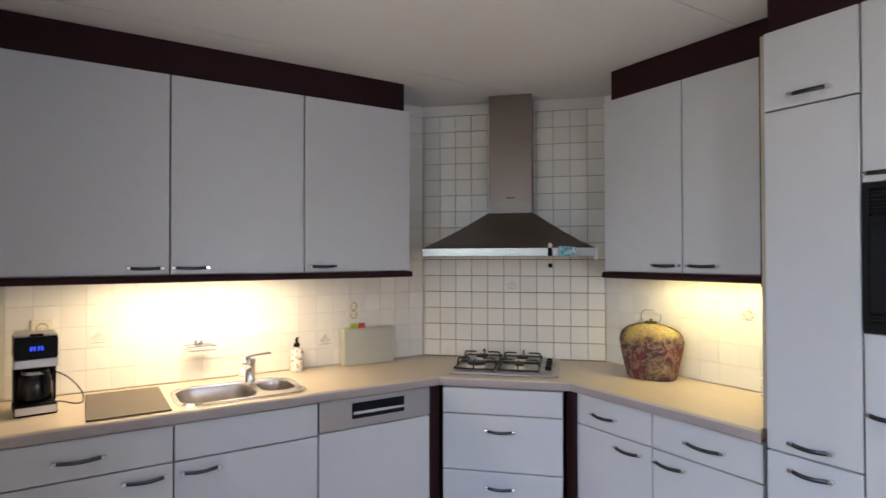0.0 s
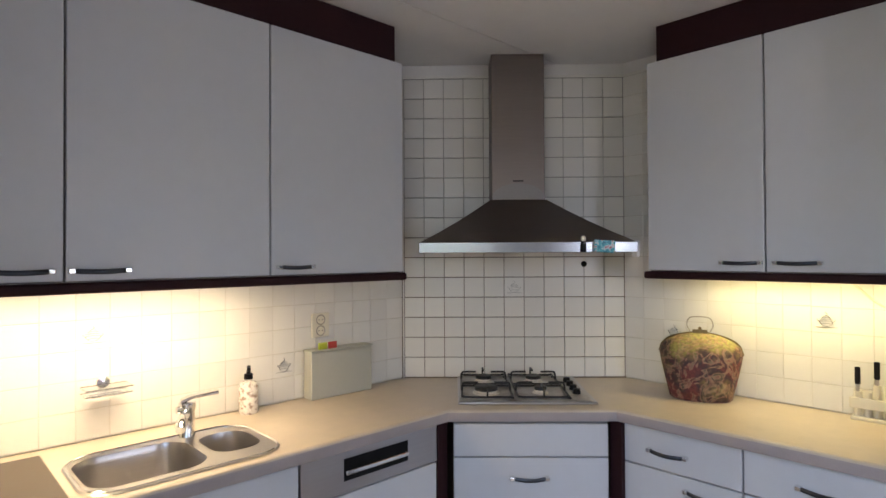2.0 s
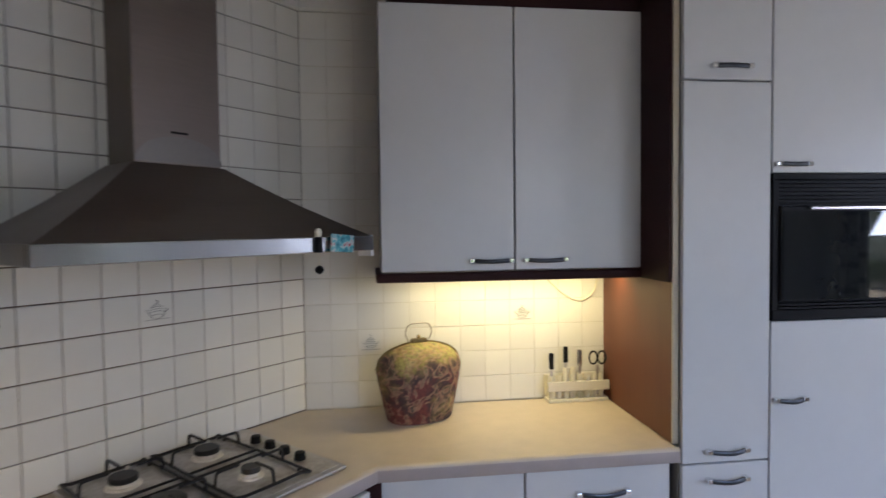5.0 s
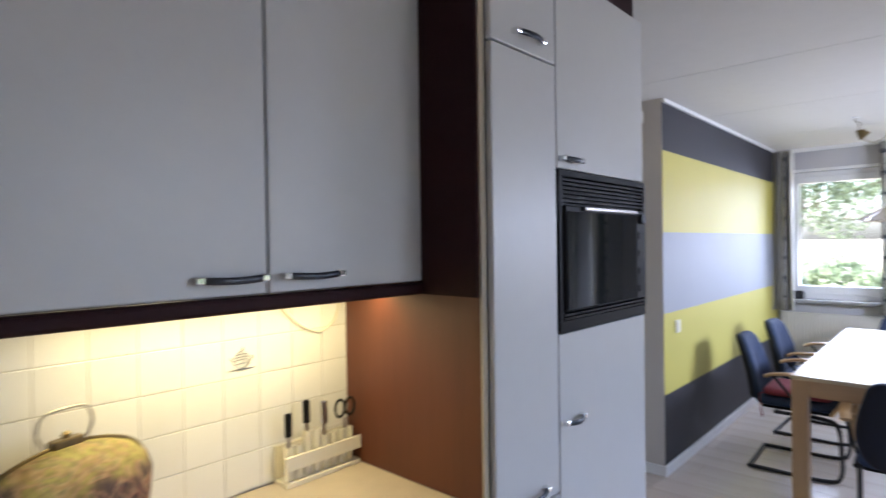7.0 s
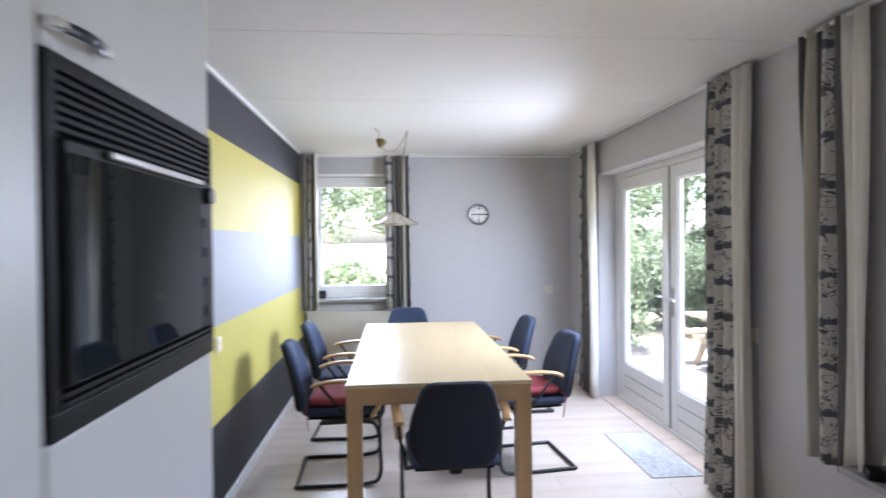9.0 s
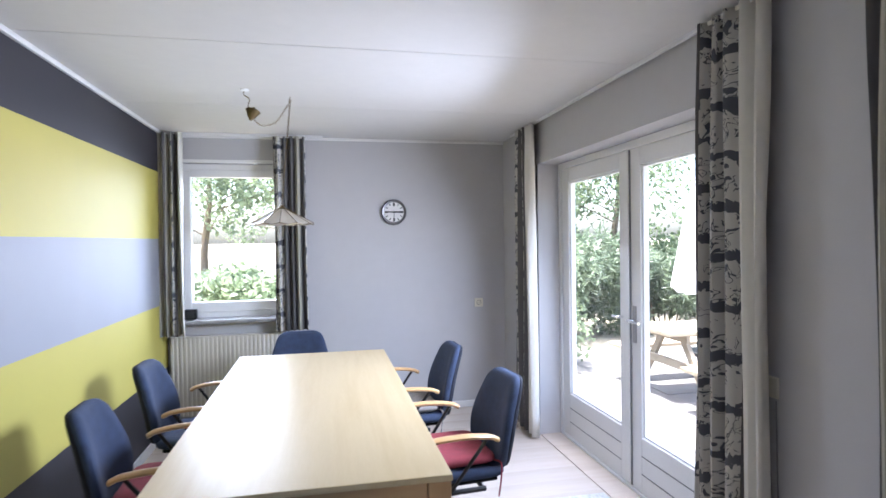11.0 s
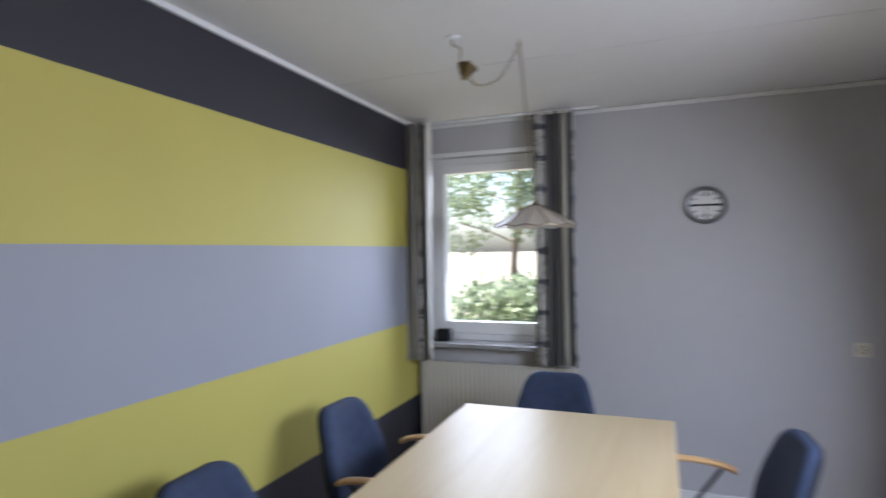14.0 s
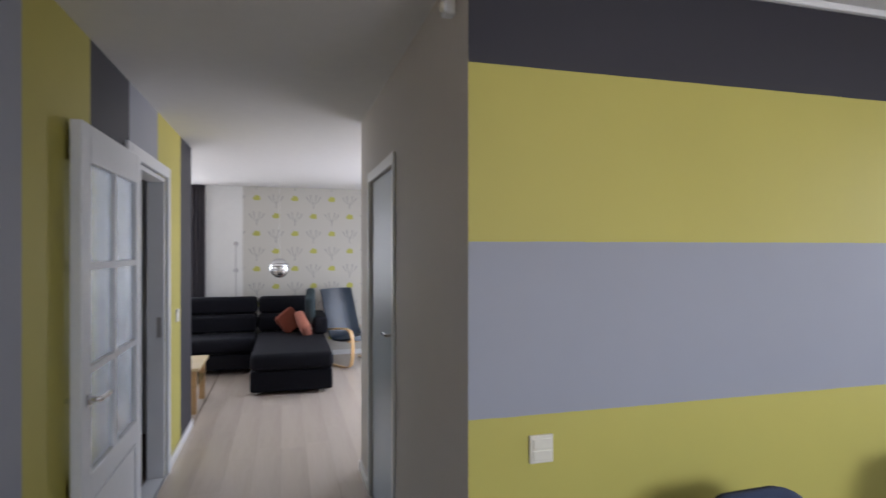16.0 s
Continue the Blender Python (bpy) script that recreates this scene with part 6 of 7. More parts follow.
# drawings on single tiles
def motif(m, seed):
    t = thing("tile_drawing", "small grey drawing of a pot printed on a tile", "tile drawing", m, "tile drawings")
    rnd = random.Random(seed)
    bm = bmesh.new()
    w, h = rnd.uniform(0.021, 0.026), rnd.uniform(0.010, 0.014)
    flat_ = (0.0024, 0.0006)
    ink = lambda pts: tube(bm, [(x, -0.0004, z) for x, z in pts], 0.001, 4, flat=flat_)
    ink([(-0.036, -0.029), (0.037, -0.0285)])
    ink([(w * math.cos(a), -0.006 + 1.6 * h * math.sin(a)) for a in [math.pi + math.pi * k / 10 for k in range(11)]])
    for z, k in ((-0.006, 1.0), (0.001, 0.92), (0.008, 0.70), (-0.016, 0.80)):
        dx = rnd.uniform(-0.003, 0.003)
        ink([(-w * k + dx, z), (-w * k * 0.3, z + 0.0025), (w * k * 0.4, z + 0.003), (w * k + dx, z)])
    ink([(-w * 0.7, 0.008), (-w * 0.3, 0.016), (0.0, 0.019), (w * 0.35, 0.015), (w * 0.7, 0.008)])
    ink([(0.0, 0.019), (0.004, 0.026), (-0.004, 0.031)])
    for s in (-1, 1):
        ink([(s * w, -0.008), (s * (w + 0.008), -0.003), (s * (w + 0.006), 0.004)])
    part("ink", bm, M_INK, t)


P_ = 0.1015


def snap(v, start):
    return start + (math.floor((v - start) / P_) + 0.5) * P_


for x, z, sd in ((1.366, 1.105, 1), (0.24, 1.13, 2), (0.64, 1.25, 7)):
    motif(pose(snap(x, 1.98 - 30 * P_), YN - 0.0094, snap(z, CT + 0.004)), sd)
for y, z, sd in ((1.773, 1.261, 3), (2.403, 1.159, 4)):
    motif(pose(XE - 0.0094, snap(y, 2.665 - 30 * P_), snap(z, CT + 0.004), 0, 0, -90), sd)
DL = math.hypot(XE - 1.98, YN - 2.665)
AT = Matrix.Translation((1.98, YN, 0)) @ pose(0, 0, 0, 0, 0, -math.degrees(math.atan2(YN - 2.665, XE - 1.98)))
motif(AT @ pose(snap(0.567, 0.018), -0.0094, snap(1.375, CT + 0.004)), 5)

# ---- living room beyond the passage ----
def puff(x0, x1, y0, y1, z0, z1, r=0.06):
    return box(bmesh.new(), x0, x1, y0, y1, z0, z1, bevel=r, seg=4)


M_PAPER, tp, pp = nodes_of("flowered_wallpaper")
gp = tp.nodes.new("ShaderNodeNewGeometry")
xp = tp.nodes.new("ShaderNodeSeparateXYZ")
tp.links.new(gp.outputs["Position"], xp.inputs[0])


def lattice(du, dv):
    u = calc(tp, "MULTIPLY_ADD", xp.outputs[1], 1 / 0.54, du)
    v = calc(tp, "MULTIPLY_ADD", xp.outputs[2], 1 / 0.52, dv)
    fu = calc(tp, "SUBTRACT", calc(tp, "FRACT", u), 0.5)
    fv = calc(tp, "SUBTRACT", calc(tp, "FRACT", v), 0.5)
    return fu, fv


colp = (0.52, 0.50, 0.45)
for du, dv in ((0.0, 0.0), (0.5, 0.5)):
    fu, fv = lattice(du, dv)
    d = calc(tp, "ADD", calc(tp, "MULTIPLY", calc(tp, "MULTIPLY", fu, fu), 95.0), calc(tp, "MULTIPLY", calc(tp, "MULTIPLY", fv, fv), 100.0))
    petals = calc(tp, "MULTIPLY_ADD", calc(tp, "SINE", calc(tp, "MULTIPLY", fu, 70.0)), 0.22, 0.85)
    dome = calc(tp, "MULTIPLY", calc(tp, "LESS_THAN", d, petals), calc(tp, "GREATER_THAN", fv, -0.055))
    colp = blend(tp, dome, colp, (0.44, 0.43, 0.10))
    fu, fv = lattice(du + 0.5, dv)
    gv = calc(tp, "ADD", fv, 0.20)
    ang = calc(tp, "ARCTAN2", fu, gv)
    rad_ = calc(tp, "SQRT", calc(tp, "ADD", calc(tp, "MULTIPLY", fu, fu), calc(tp, "MULTIPLY", gv, gv)))
    bent = calc(tp, "MULTIPLY_ADD", calc(tp, "ABSOLUTE", ang), 2.6, calc(tp, "MULTIPLY", rad_, 1.4))
    frond = calc(tp, "LESS_THAN", calc(tp, "FRACT", calc(tp, "MULTIPLY", bent, 1.05)), 0.27)
    fan = calc(tp, "MULTIPLY", calc(tp, "LESS_THAN", calc(tp, "ABSOLUTE", ang), 0.72), calc(tp, "MULTIPLY", calc(tp, "GREATER_THAN", rad_, 0.07), calc(tp, "LESS_THAN", rad_, 0.34)))
    stem = calc(tp, "MULTIPLY", calc(tp, "LESS_THAN", calc(tp, "ABSOLUTE", fu), 0.012), calc(tp, "MULTIPLY", calc(tp, "GREATER_THAN", gv, -0.06), calc(tp, "LESS_THAN", gv, 0.12)))
    colp = blend(tp, calc(tp, "MAXIMUM", calc(tp, "MULTIPLY", frond, fan), stem), colp, (0.34, 0.33, 0.315))
tp.links.new(colp, pp.inputs["Base Color"])
pp.inputs["Roughness"].default_value = 0.75
strip("wallpaper", XF - 0.004, XF - 0.0005, YL0 + 0.002, -0.08, 0.07, H - 0.002, M_PAPER, "cream wallpaper with lime flowers and grey sprigs", 0)

sofa = thing("corner_sofa", "charcoal fabric corner sofa with chaise and headrests", "sofa", pose(8.9, -0.2, 0))
Sx = lambda x: x - 8.9
Sy = lambda y: y + 0.2
part("base", puff(Sx(8.78), Sx(9.72), Sy(-0.30), Sy(1.75), 0.06, 0.27, 0.03), M_SOFA, sofa)
part("chaise_base", puff(Sx(7.58), Sx(9.72), Sy(-1.18), Sy(-0.30), 0.04, 0.27, 0.03), M_SOFA, sofa)
part("chaise_cushion", puff(Sx(7.55), Sx(9.40), Sy(-1.19), Sy(-0.305), 0.271, 0.46, 0.06), M_SOFA, sofa, "", True)
for y0, y1 in ((-0.30, 0.70), (0.71, 1.75)):
    part("seat_cushion", puff(Sx(8.74), Sx(9.40), Sy(y0), Sy(y1), 0.271, 0.46, 0.06), M_SOFA, sofa, "", True)
for y0, y1 in ((-1.0, -0.31), (-0.30, 0.70), (0.71, 1.75)):
    part("back_cushion", puff(Sx(9.30), Sx(9.66), Sy(y0), Sy(y1), 0.461, 0.70, 0.06), M_SOFA, sofa, "", True)
    part("headrest", puff(Sx(9.42), Sx(9.66), Sy(y0), Sy(y1), 0.701, 0.93, 0.06), M_SOFA, sofa, "", True)
part("arm", puff(Sx(8.85), Sx(9.70), Sy(-1.22), Sy(-1.03), 0.461, 0.70, 0.05), M_SOFA, sofa, "", True)
for x, y in ((7.74, -1.08), (7.74, -0.38), (8.84, 1.68), (9.65, -1.08), (9.65, 1.68)):
    part("foot", one_box(Sx(x) - 0.03, Sx(x) + 0.03, Sy(y) - 0.03, Sy(y) + 0.03, 0, 0.062), M_STEEL, sofa, "steel foot")


def cushion(m, label, mat, s=0.22):
    c = thing("scatter_cushion", label, "cushion", m, "scatter cushions")
    bm = slab_shape(soft_outline([(-s, -s), (s, -s), (s, s), (-s, s)], [0.05] * 4), 0, 0.065, lambda x, z: 0.0)
    part("cover", bm, mat, c, "", True)


cushion(pose(9.22, -0.72, 0.615, -22, 52, -90), "rust orange scatter cushion leaning on the sofa back", M_ORANGE, 0.145)
M_SALMON = plain("salmon_cloth", (0.42, 0.15, 0.10), 0.85, grain=420, vary=0.15, relief=0.4)
cushion(pose(8.86, -0.90, 0.605, 32, 42, -150), "salmon scatter cushion tipped against the sofa arm", M_SALMON, 0.145)
M_TEALC = plain("dark_teal_cloth", (0.02, 0.035, 0.04), 0.85, grain=300, vary=0.3)
cushion(pose(9.05, -1.0, 0.82, 0, 20, 175), "dark teal scatter cushion on the sofa arm", M_TEALC, 0.2)

# leather lounge chair on bent wood
lc = thing("lounge_chair", "blue-black leather lounge chair on bent beech frame", "armchair", pose(9.10, -1.62, 0, 0, 0, -62))
part("seat_pad", tube(bmesh.new(), curve_pts([(0, -0.30, 0.40), (0, 0.0, 0.35), (0, 0.22, 0.36), (0, 0.33, 0.55), (0, 0.42, 0.80), (0, 0.50, 1.02)], 5), 0.1, 12, flat=(0.27, 0.045)), M_LEATHER, lc, "", True)
for s in (-1, 1):
    part("side_frame", tube(bmesh.new(), curve_pts([(s * 0.30, 0.34, 0.02), (s * 0.30, -0.20, 0.02), (s * 0.30, -0.34, 0.10), (s * 0.30, -0.36, 0.35), (s * 0.30, -0.28, 0.52), (s * 0.30, 0.10, 0.50), (s * 0.30, 0.34, 0.46)], 5), 0.02, 8, flat=(0.03, 0.012)), M_ARM, lc, "", True)
part("cross_bar", tube(bmesh.new(), [(-0.30, -0.25, 0.36), (0.30, -0.25, 0.36)], 0.014, 8), M_ARM, lc)

ct = thing("coffee_table", "wooden coffee table with a glass shelf below the top", "table", pose(7.40, 0.46, 0))
part("tabletop", one_box(-0.36, 0.36, -0.33, 0.33, 0.42, 0.45, bevel=0.004), M_TABLE, ct)
part("shelf", one_box(-0.34, 0.34, -0.31, 0.31, 0.27, 0.278), glass_mat("shelf_glass", (0.8, 0.95, 0.92)), ct, "greenish glass shelf")
for sx in (-1, 1):
    for sy in (-1, 1):
        part("leg", one_box(sx * 0.30 - 0.03, sx * 0.30 + 0.03, sy * 0.27 - 0.03, sy * 0.27 + 0.03, 0, 0.419, bevel=0.003), M_BEECH, ct)

fl = thing("floor_lamp", "slim steel floor lamp with two small spots", "floor lamp", pose(9.77, 0.01, 0))
part("base", lathe(bmesh.new(), [(0, 0), (0.07, 0), (0.07, 0.015), (0, 0.02)], 24), M_STEEL, fl)
part("pole", tube(bmesh.new(), [(0, 0, 0.02), (0, 0, 1.68)], 0.009, 8), M_STEEL, fl)
for z in (1.68, 1.30):
    part("spot", lathe(bmesh.new(), [(0, 0.03), (0.03, 0.02), (0.04, -0.03), (0, -0.03)], 14), M_STEEL, fl).matrix_basis = pose(-0.02, 0, z)

gl = thing("mirror_globe", "hanging globe of mirrored strips", "globe lamp", pose(8.6, -0.60, 1.36))
for k in range(9):
    a0, a1 = math.pi * (k + 0.14) / 9 - math.pi / 2, math.pi * (k + 0.86) / 9 - math.pi / 2
    part("ring", lathe(bmesh.new(), [(0.122 * math.cos(a0), 0.122 * math.sin(a0)), (0.125 * math.cos((a0 + a1) / 2), 0.125 * math.sin((a0 + a1) / 2)), (0.122 * math.cos(a1), 0.122 * math.sin(a1))], 28), M_CHROME, gl, "", True)
part("cord", tube(bmesh.new(), [(0, 0, 0.12), (0, 0, H - 1.36 - 0.001)], 0.0015, 5), M_WHITE, gl)
M_DARKCURTAIN = plain("dark_grey_curtain", (0.055, 0.05, 0.058), 0.9, grain=200, vary=0.15, relief=0.4)
cc = thing("curtain", "dark grey plain curtain beside the living room window", "curtain", pose(XF - 0.08, 0.42, 0, 0, 0, 90))
bm = bmesh.new()
cols = [[bm.verts.new((0.30 * i / 40, 0.03 * math.sin(i * 0.95), z)) for z in (0.02, 0.9, 1.7, H - 0.01)] for i in range(41)]
for a, b in zip(cols, cols[1:]):
    for j in range(3):
        bm.faces.new((a[j], b[j], b[j + 1], a[j + 1]))
ob = part("cloth", bm, M_DARKCURTAIN, cc, "", True)
ob.modifiers.new("thickness", "SOLIDIFY").thickness = 0.004
part("heading_tape", one_box(0, 0.30, -0.012, 0.012, H - 0.05, H - 0.008), M_DARKCURTAIN, cc)

# ---- garden ----
M_SOIL = plain("dry_garden_soil", (0.20, 0.175, 0.13), 0.95, grain=12, vary=0.3, relief=0.6)
bm = bmesh.new()
bmesh.ops.create_grid(bm, x_segments=40, y_segments=40, size=900)
for v in bm.verts:
    v.co.z = -0.16
ground = tagged(part("ground", bm, M_SOIL), "bare sandy garden ground", "", "", "structure")
terrace = tagged(part("pavement", one_box(-5.2, XW - 0.32, -7.4, 3.0, -0.158, -0.128), M_SOIL), "terrace of pale concrete slabs", "", "", "structure")
SLAB = mesh_of(box(bmesh.new(), 0.004, 0.496, 0.004, 0.496, -0.02, 0.008, bevel=0.004, seg=1), "paving_slab", plain("paving_slab", (0.125, 0.115, 0.108), 0.9, grain=90, vary=0.15, relief=0.4, per_object=0.12))
rg = random.Random(3)
for i in range(9):
    for j in range(14):
        s = new("paving_slab", SLAB)
        s.parent = terrace
        s.matrix_basis = pose(-5.1 + 0.5 * i, -7.2 + 0.5 * j, -0.127 + rg.uniform(0, 0.004), rg.uniform(-0.4, 0.4), rg.uniform(-0.4, 0.4), 0)


def leaf_mat(name, dark, light):
    m, t, p = nodes_of(name)
    g = t.nodes.new("ShaderNodeNewGeometry")
    c = ramp(t, g.outputs["Random Per Island"], [(0.0, dark), (0.6, light), (1.0, tuple(min(1, 1.5 * c) for c in light))])
    t.links.new(c.outputs[0], p.inputs["Base Color"])
    p.inputs["Roughness"].default_value = 0.5
    thin, both = t.nodes.new("ShaderNodeBsdfTranslucent"), t.nodes.new("ShaderNodeMixShader")
    both.inputs[0].default_value = 0.5
    t.links.new(c.outputs[0], thin.inputs[0])
    t.links.new(p.outputs[0], both.inputs[1])
    t.links.new(thin.outputs[0], both.inputs[2])
    t.links.new(both.outputs[0], t.nodes["Material Output"].inputs[0])
    return m


M_LEAF = leaf_mat("garden_leaves", (0.07, 0.10, 0.045), (0.135, 0.175, 0.09))
M_LEAFPALE = leaf_mat("pale_leaves", (0.11, 0.145, 0.08), (0.20, 0.245, 0.145))
M_BAMBOO = leaf_mat("bamboo_leaves", (0.075, 0.105, 0.06), (0.15, 0.185, 0.12))
M_BARK = plain("grey_brown_bark", (0.11, 0.085, 0.06), 0.95, grain=30, vary=0.3, relief=0.8, stretch=(1, 1, 0.2))


def leaves(centres, count, size, narrow, seed, droop=0.0):
    """Folded leaves scattered through clumps given as (x, y, z, radius)."""
    r = np.random.RandomState(seed)
    c = np.array(centres, float)
    pick = r.choice(len(c), count, p=c[:, 3] ** 2 / np.sum(c[:, 3] ** 2))
    d = r.normal(size=(count, 3))
    d /= np.linalg.norm(d, axis=1)[:, None]
    pos = c[pick, :3] + d * (c[pick, 3] * r.uniform(0.45, 1.08, count) ** 0.6)[:, None]
    ax = r.normal(size=(count, 3)) + np.array((0, 0, -droop))
    ax /= np.linalg.norm(ax, axis=1)[:, None]
    side = np.cross(ax, r.normal(size=(count, 3)))
    side /= np.linalg.norm(side, axis=1)[:, None]
    nor = np.cross(side, ax)
    L = (size * r.uniform(0.6, 1.3, count))[:, None]
    verts = np.stack([pos, pos + ax * L * 0.5 + side * L * narrow + nor * L * 0.1, pos + ax * L, pos + ax * L * 0.5 - side * L * narrow + nor * L * 0.1], 1).reshape(-1, 3)
    faces = np.arange(count * 4).reshape(-1, 4)
    tri = np.concatenate([faces[:, [0, 1, 2]], faces[:, [0, 2, 3]]])
    return verts, tri


def leaf_part(name, parent, centres, count, size, narrow, seed, mat, droop=0.0, label=""):
    v, f = leaves(centres, count, size, narrow, seed, droop)
    me = bpy.data.meshes.new(name)
    me.from_pydata(v.tolist(), [], f.tolist())
    me.materials.append(mat)
    ob = new(name, me)
    ob.parent = parent
    if label:
        tagged(ob, label)
    return ob


def bush(x, y, w, d, h, seed, label, mat, size=0.09, count=5200, narrow=0.33):
    r = random.Random(seed)
    b = thing("bush", label, "bush", pose(x, y, -0.16))
    stems = bmesh.new()
    cs = []
    for k in range(16):
        cx, cy, cz = r.uniform(-w, w), r.uniform(-d, d), h * r.uniform(0.15, 0.88)
        rad = r.uniform(0.22, 0.42) * min(1.3, h)
        cs.append((cx, cy, max(cz, rad * 0.7), rad))
        if k < 8:
            tube(stems, curve_pts([(cx * 0.3, cy * 0.3, 0), (cx * 0.6, cy * 0.6, cz * 0.5), (cx, cy, cz)], 3), 0.015, 5)
    part("stems", stems, M_BARK, b)
    leaf_part("crown", b, cs, count, size, narrow, seed, mat)
    return b


def tree(x, y, h, spread, seed, label, mat, count=9000, size=0.16, low=0.14):
    r = random.Random(seed)
    t = thing("tree", label, "tree", pose(x, y, -0.16))
    bm = bmesh.new()
    trunk = curve_pts([(0, 0, 0), (0.1, 0.05, h * 0.25), (-0.05, 0.1, h * 0.5), (0.05, 0, h * 0.8)], 4)
    n = len(trunk)
    for i in range(n - 1):
        tube(bm, [trunk[i], trunk[i + 1]], 0.11 * (1 - 0.8 * i / n), 8)
    part("trunk", bm, M_BARK, t)
    cs = []
    lb = bmesh.new()
    for k in range(26):
        a, z = r.uniform(0, 2 * math.pi), h * r.uniform(low, 1.0)
        q = spread * r.uniform(0.3, 1.0) * (1.15 - 0.6 * abs(z / h - 0.55))
        c = (q * math.cos(a), q * math.sin(a), z)
        cs.append((*c, r.uniform(0.4, 0.85) * spread / 2.2))
        if k < 12:
            tube(lb, curve_pts([(0, 0, z * 0.8), (c[0] * 0.5, c[1] * 0.5, z * 0.92), c], 3), 0.018, 5)
    part("limbs", lb, M_BARK, t)
    leaf_part("crown", t, cs, count, size, 0.34, seed, mat)
    return t


# beside and behind the terrace
bush(-1.05, -6.6, 0.55, 0.6, 2.3, 21, "tall leafy climbing shrub beside the garden doors", M_LEAFPALE, 0.08, 6500)
bush(-2.7, -8.6, 1.1, 0.7, 1.7, 22, "drooping bamboo bush behind the terrace", M_BAMBOO, 0.20, 7000, 0.09)
bush(-4.9, -9.0, 1.2, 0.8, 1.6, 23, "drooping bamboo bush behind the terrace", M_BAMBOO, 0.20, 7000, 0.09)
bush(-6.9, -7.6, 1.0, 1.2, 1.5, 24, "dense green garden shrub", M_LEAF, 0.1, 5000)
bush(-7.2, -4.6, 0.8, 1.3, 1.6, 25, "dense green garden shrub", M_LEAF, 0.1, 5000)
bush(-6.4, -1.2, 0.8, 1.3, 1.7, 26, "dense green garden shrub", M_LEAF, 0.1, 5000)
bush(-4.2, 1.4, 0.7, 1.2, 1.8, 27, "leafy shrub outside the kitchen window", M_LEAF, 0.09, 6000)
tree(-5.8, -12.5, 6.0, 2.6, 31, "tall grey-green tree behind the garden", M_LEAFPALE, 14000, 0.11, 0.43)
tree(-10.5, -8.0, 6.5, 2.8, 32, "tall green tree behind the garden", M_LEAF, 13000, 0.12)
tree(-1.5, -14.5, 6.5, 2.6, 33, "tall green tree behind the garden", M_LEAF, 8000, 0.18)
tree(-10.0, 1.5, 6.0, 2.8, 36, "tall green tree west of the garden", M_LEAF, 7000, 0.18)
for x, y, s in ((-9.0, -11.0, 51), (-7.0, -11.6, 52), (-3.4, -11.4, 53), (-11.0, -9.6, 54), (-12.2, -5.5, 55), (-1.2, -11.2, 56)):
    bush(x, y, 1.3, 0.8, 2.1, s, "far green hedge shrub at the end of the garden", M_LEAF, 0.13, 3600)
# before the south window
bush(2.2, -7.0, 0.8, 0.5, 1.45, 41, "pale green leafy shrub outside the window", M_LEAFPALE, 0.10, 7000, 0.38)
bush(3.6, -7.3, 0.8, 0.6, 1.5, 42, "pale green leafy shrub outside the window", M_LEAFPALE, 0.10, 5500, 0.38)
bush(0.8, -7.4, 0.7, 0.6, 1.3, 43, "green leafy shrub outside the window", M_LEAF, 0.10, 5000, 0.36)
tree(4.0, -12.5, 5.6, 2.5, 34, "pale leafed tree seen through the window", M_LEAFPALE, 14000, 0.11, 0.38)
tree(1.6, -15.5, 6.2, 2.6, 35, "grey-green tree seen through the window", M_LEAFPALE, 12000, 0.12, 0.36)

# picnic table
pt = thing("picnic_table", "weathered pale wooden picnic table with fixed benches", "picnic table", pose(-2.75, -4.66, -0.119))
M_PINE = wood_mat("weathered_pine", (0.22, 0.175, 0.12), (0.32, 0.26, 0.185), 0.7, along="x", scale=6)
for k in range(5):
    part("top_plank", one_box(-0.90, 0.90, -0.36 + 0.145 * k, -0.36 + 0.145 * k + 0.14, 0.70, 0.74, bevel=0.004), M_PINE, pt)
for s in (-1, 1):
    for k in range(2):
        y = s * 0.70 - 0.14 + 0.145 * k
        part("bench_plank", one_box(-0.92, 0.92, y, y + 0.138, 0.41, 0.45, bevel=0.004), M_PINE, pt)
for x in (-0.62, 0.62):
    for s in (-1, 1):
        part("leg", tube(bmesh.new(), [(x, s * 0.62, 0.0), (x, s * 0.15, 0.70)], 0.05, 4, flat=(0.03, 0.055)), M_PINE, pt)
    part("cross_beam", one_box(x + 0.03, x + 0.07, -0.84, 0.84, 0.33, 0.41, bevel=0.003), M_PINE, pt)
    part("top_batten", one_box(x + 0.03, x + 0.07, -0.34, 0.34, 0.62, 0.70, bevel=0.003), M_PINE, pt)
part("brace", tube(bmesh.new(), [(-0.6, 0, 0.36), (-0.05, 0, 0.69)], 0.03, 4), M_PINE, pt)

# closed parasol
pr = thing("parasol", "closed white garden parasol on a pole and base", "parasol", pose(-3.85, -6.45, -0.119))
M_CANVAS = plain("white_canvas", (0.78, 0.77, 0.75), 0.85, grain=160, vary=0.04, relief=0.3)
bm = bmesh.new()
rings = []
for r0, z in ((0.02, 2.66), (0.10, 2.55), (0.22, 2.0), (0.33, 1.3), (0.38, 0.98), (0.30, 0.88), (0.03, 1.0)):
    rings.append([bm.verts.new((r0 * (1 + 0.18 * math.sin(8 * a)) * math.cos(a), r0 * (1 + 0.18 * math.sin(8 * a)) * math.sin(a), z)) for a in [2 * math.pi * k / 32 for k in range(32)]])
for p, q in zip(rings, rings[1:]):
    for k in range(32):
        bm.faces.new((p[k], p[(k + 1) % 32], q[(k + 1) % 32], q[k]))
bm.faces.new(rings[0])
bmesh.ops.recalc_face_normals(bm, faces=bm.faces[:])
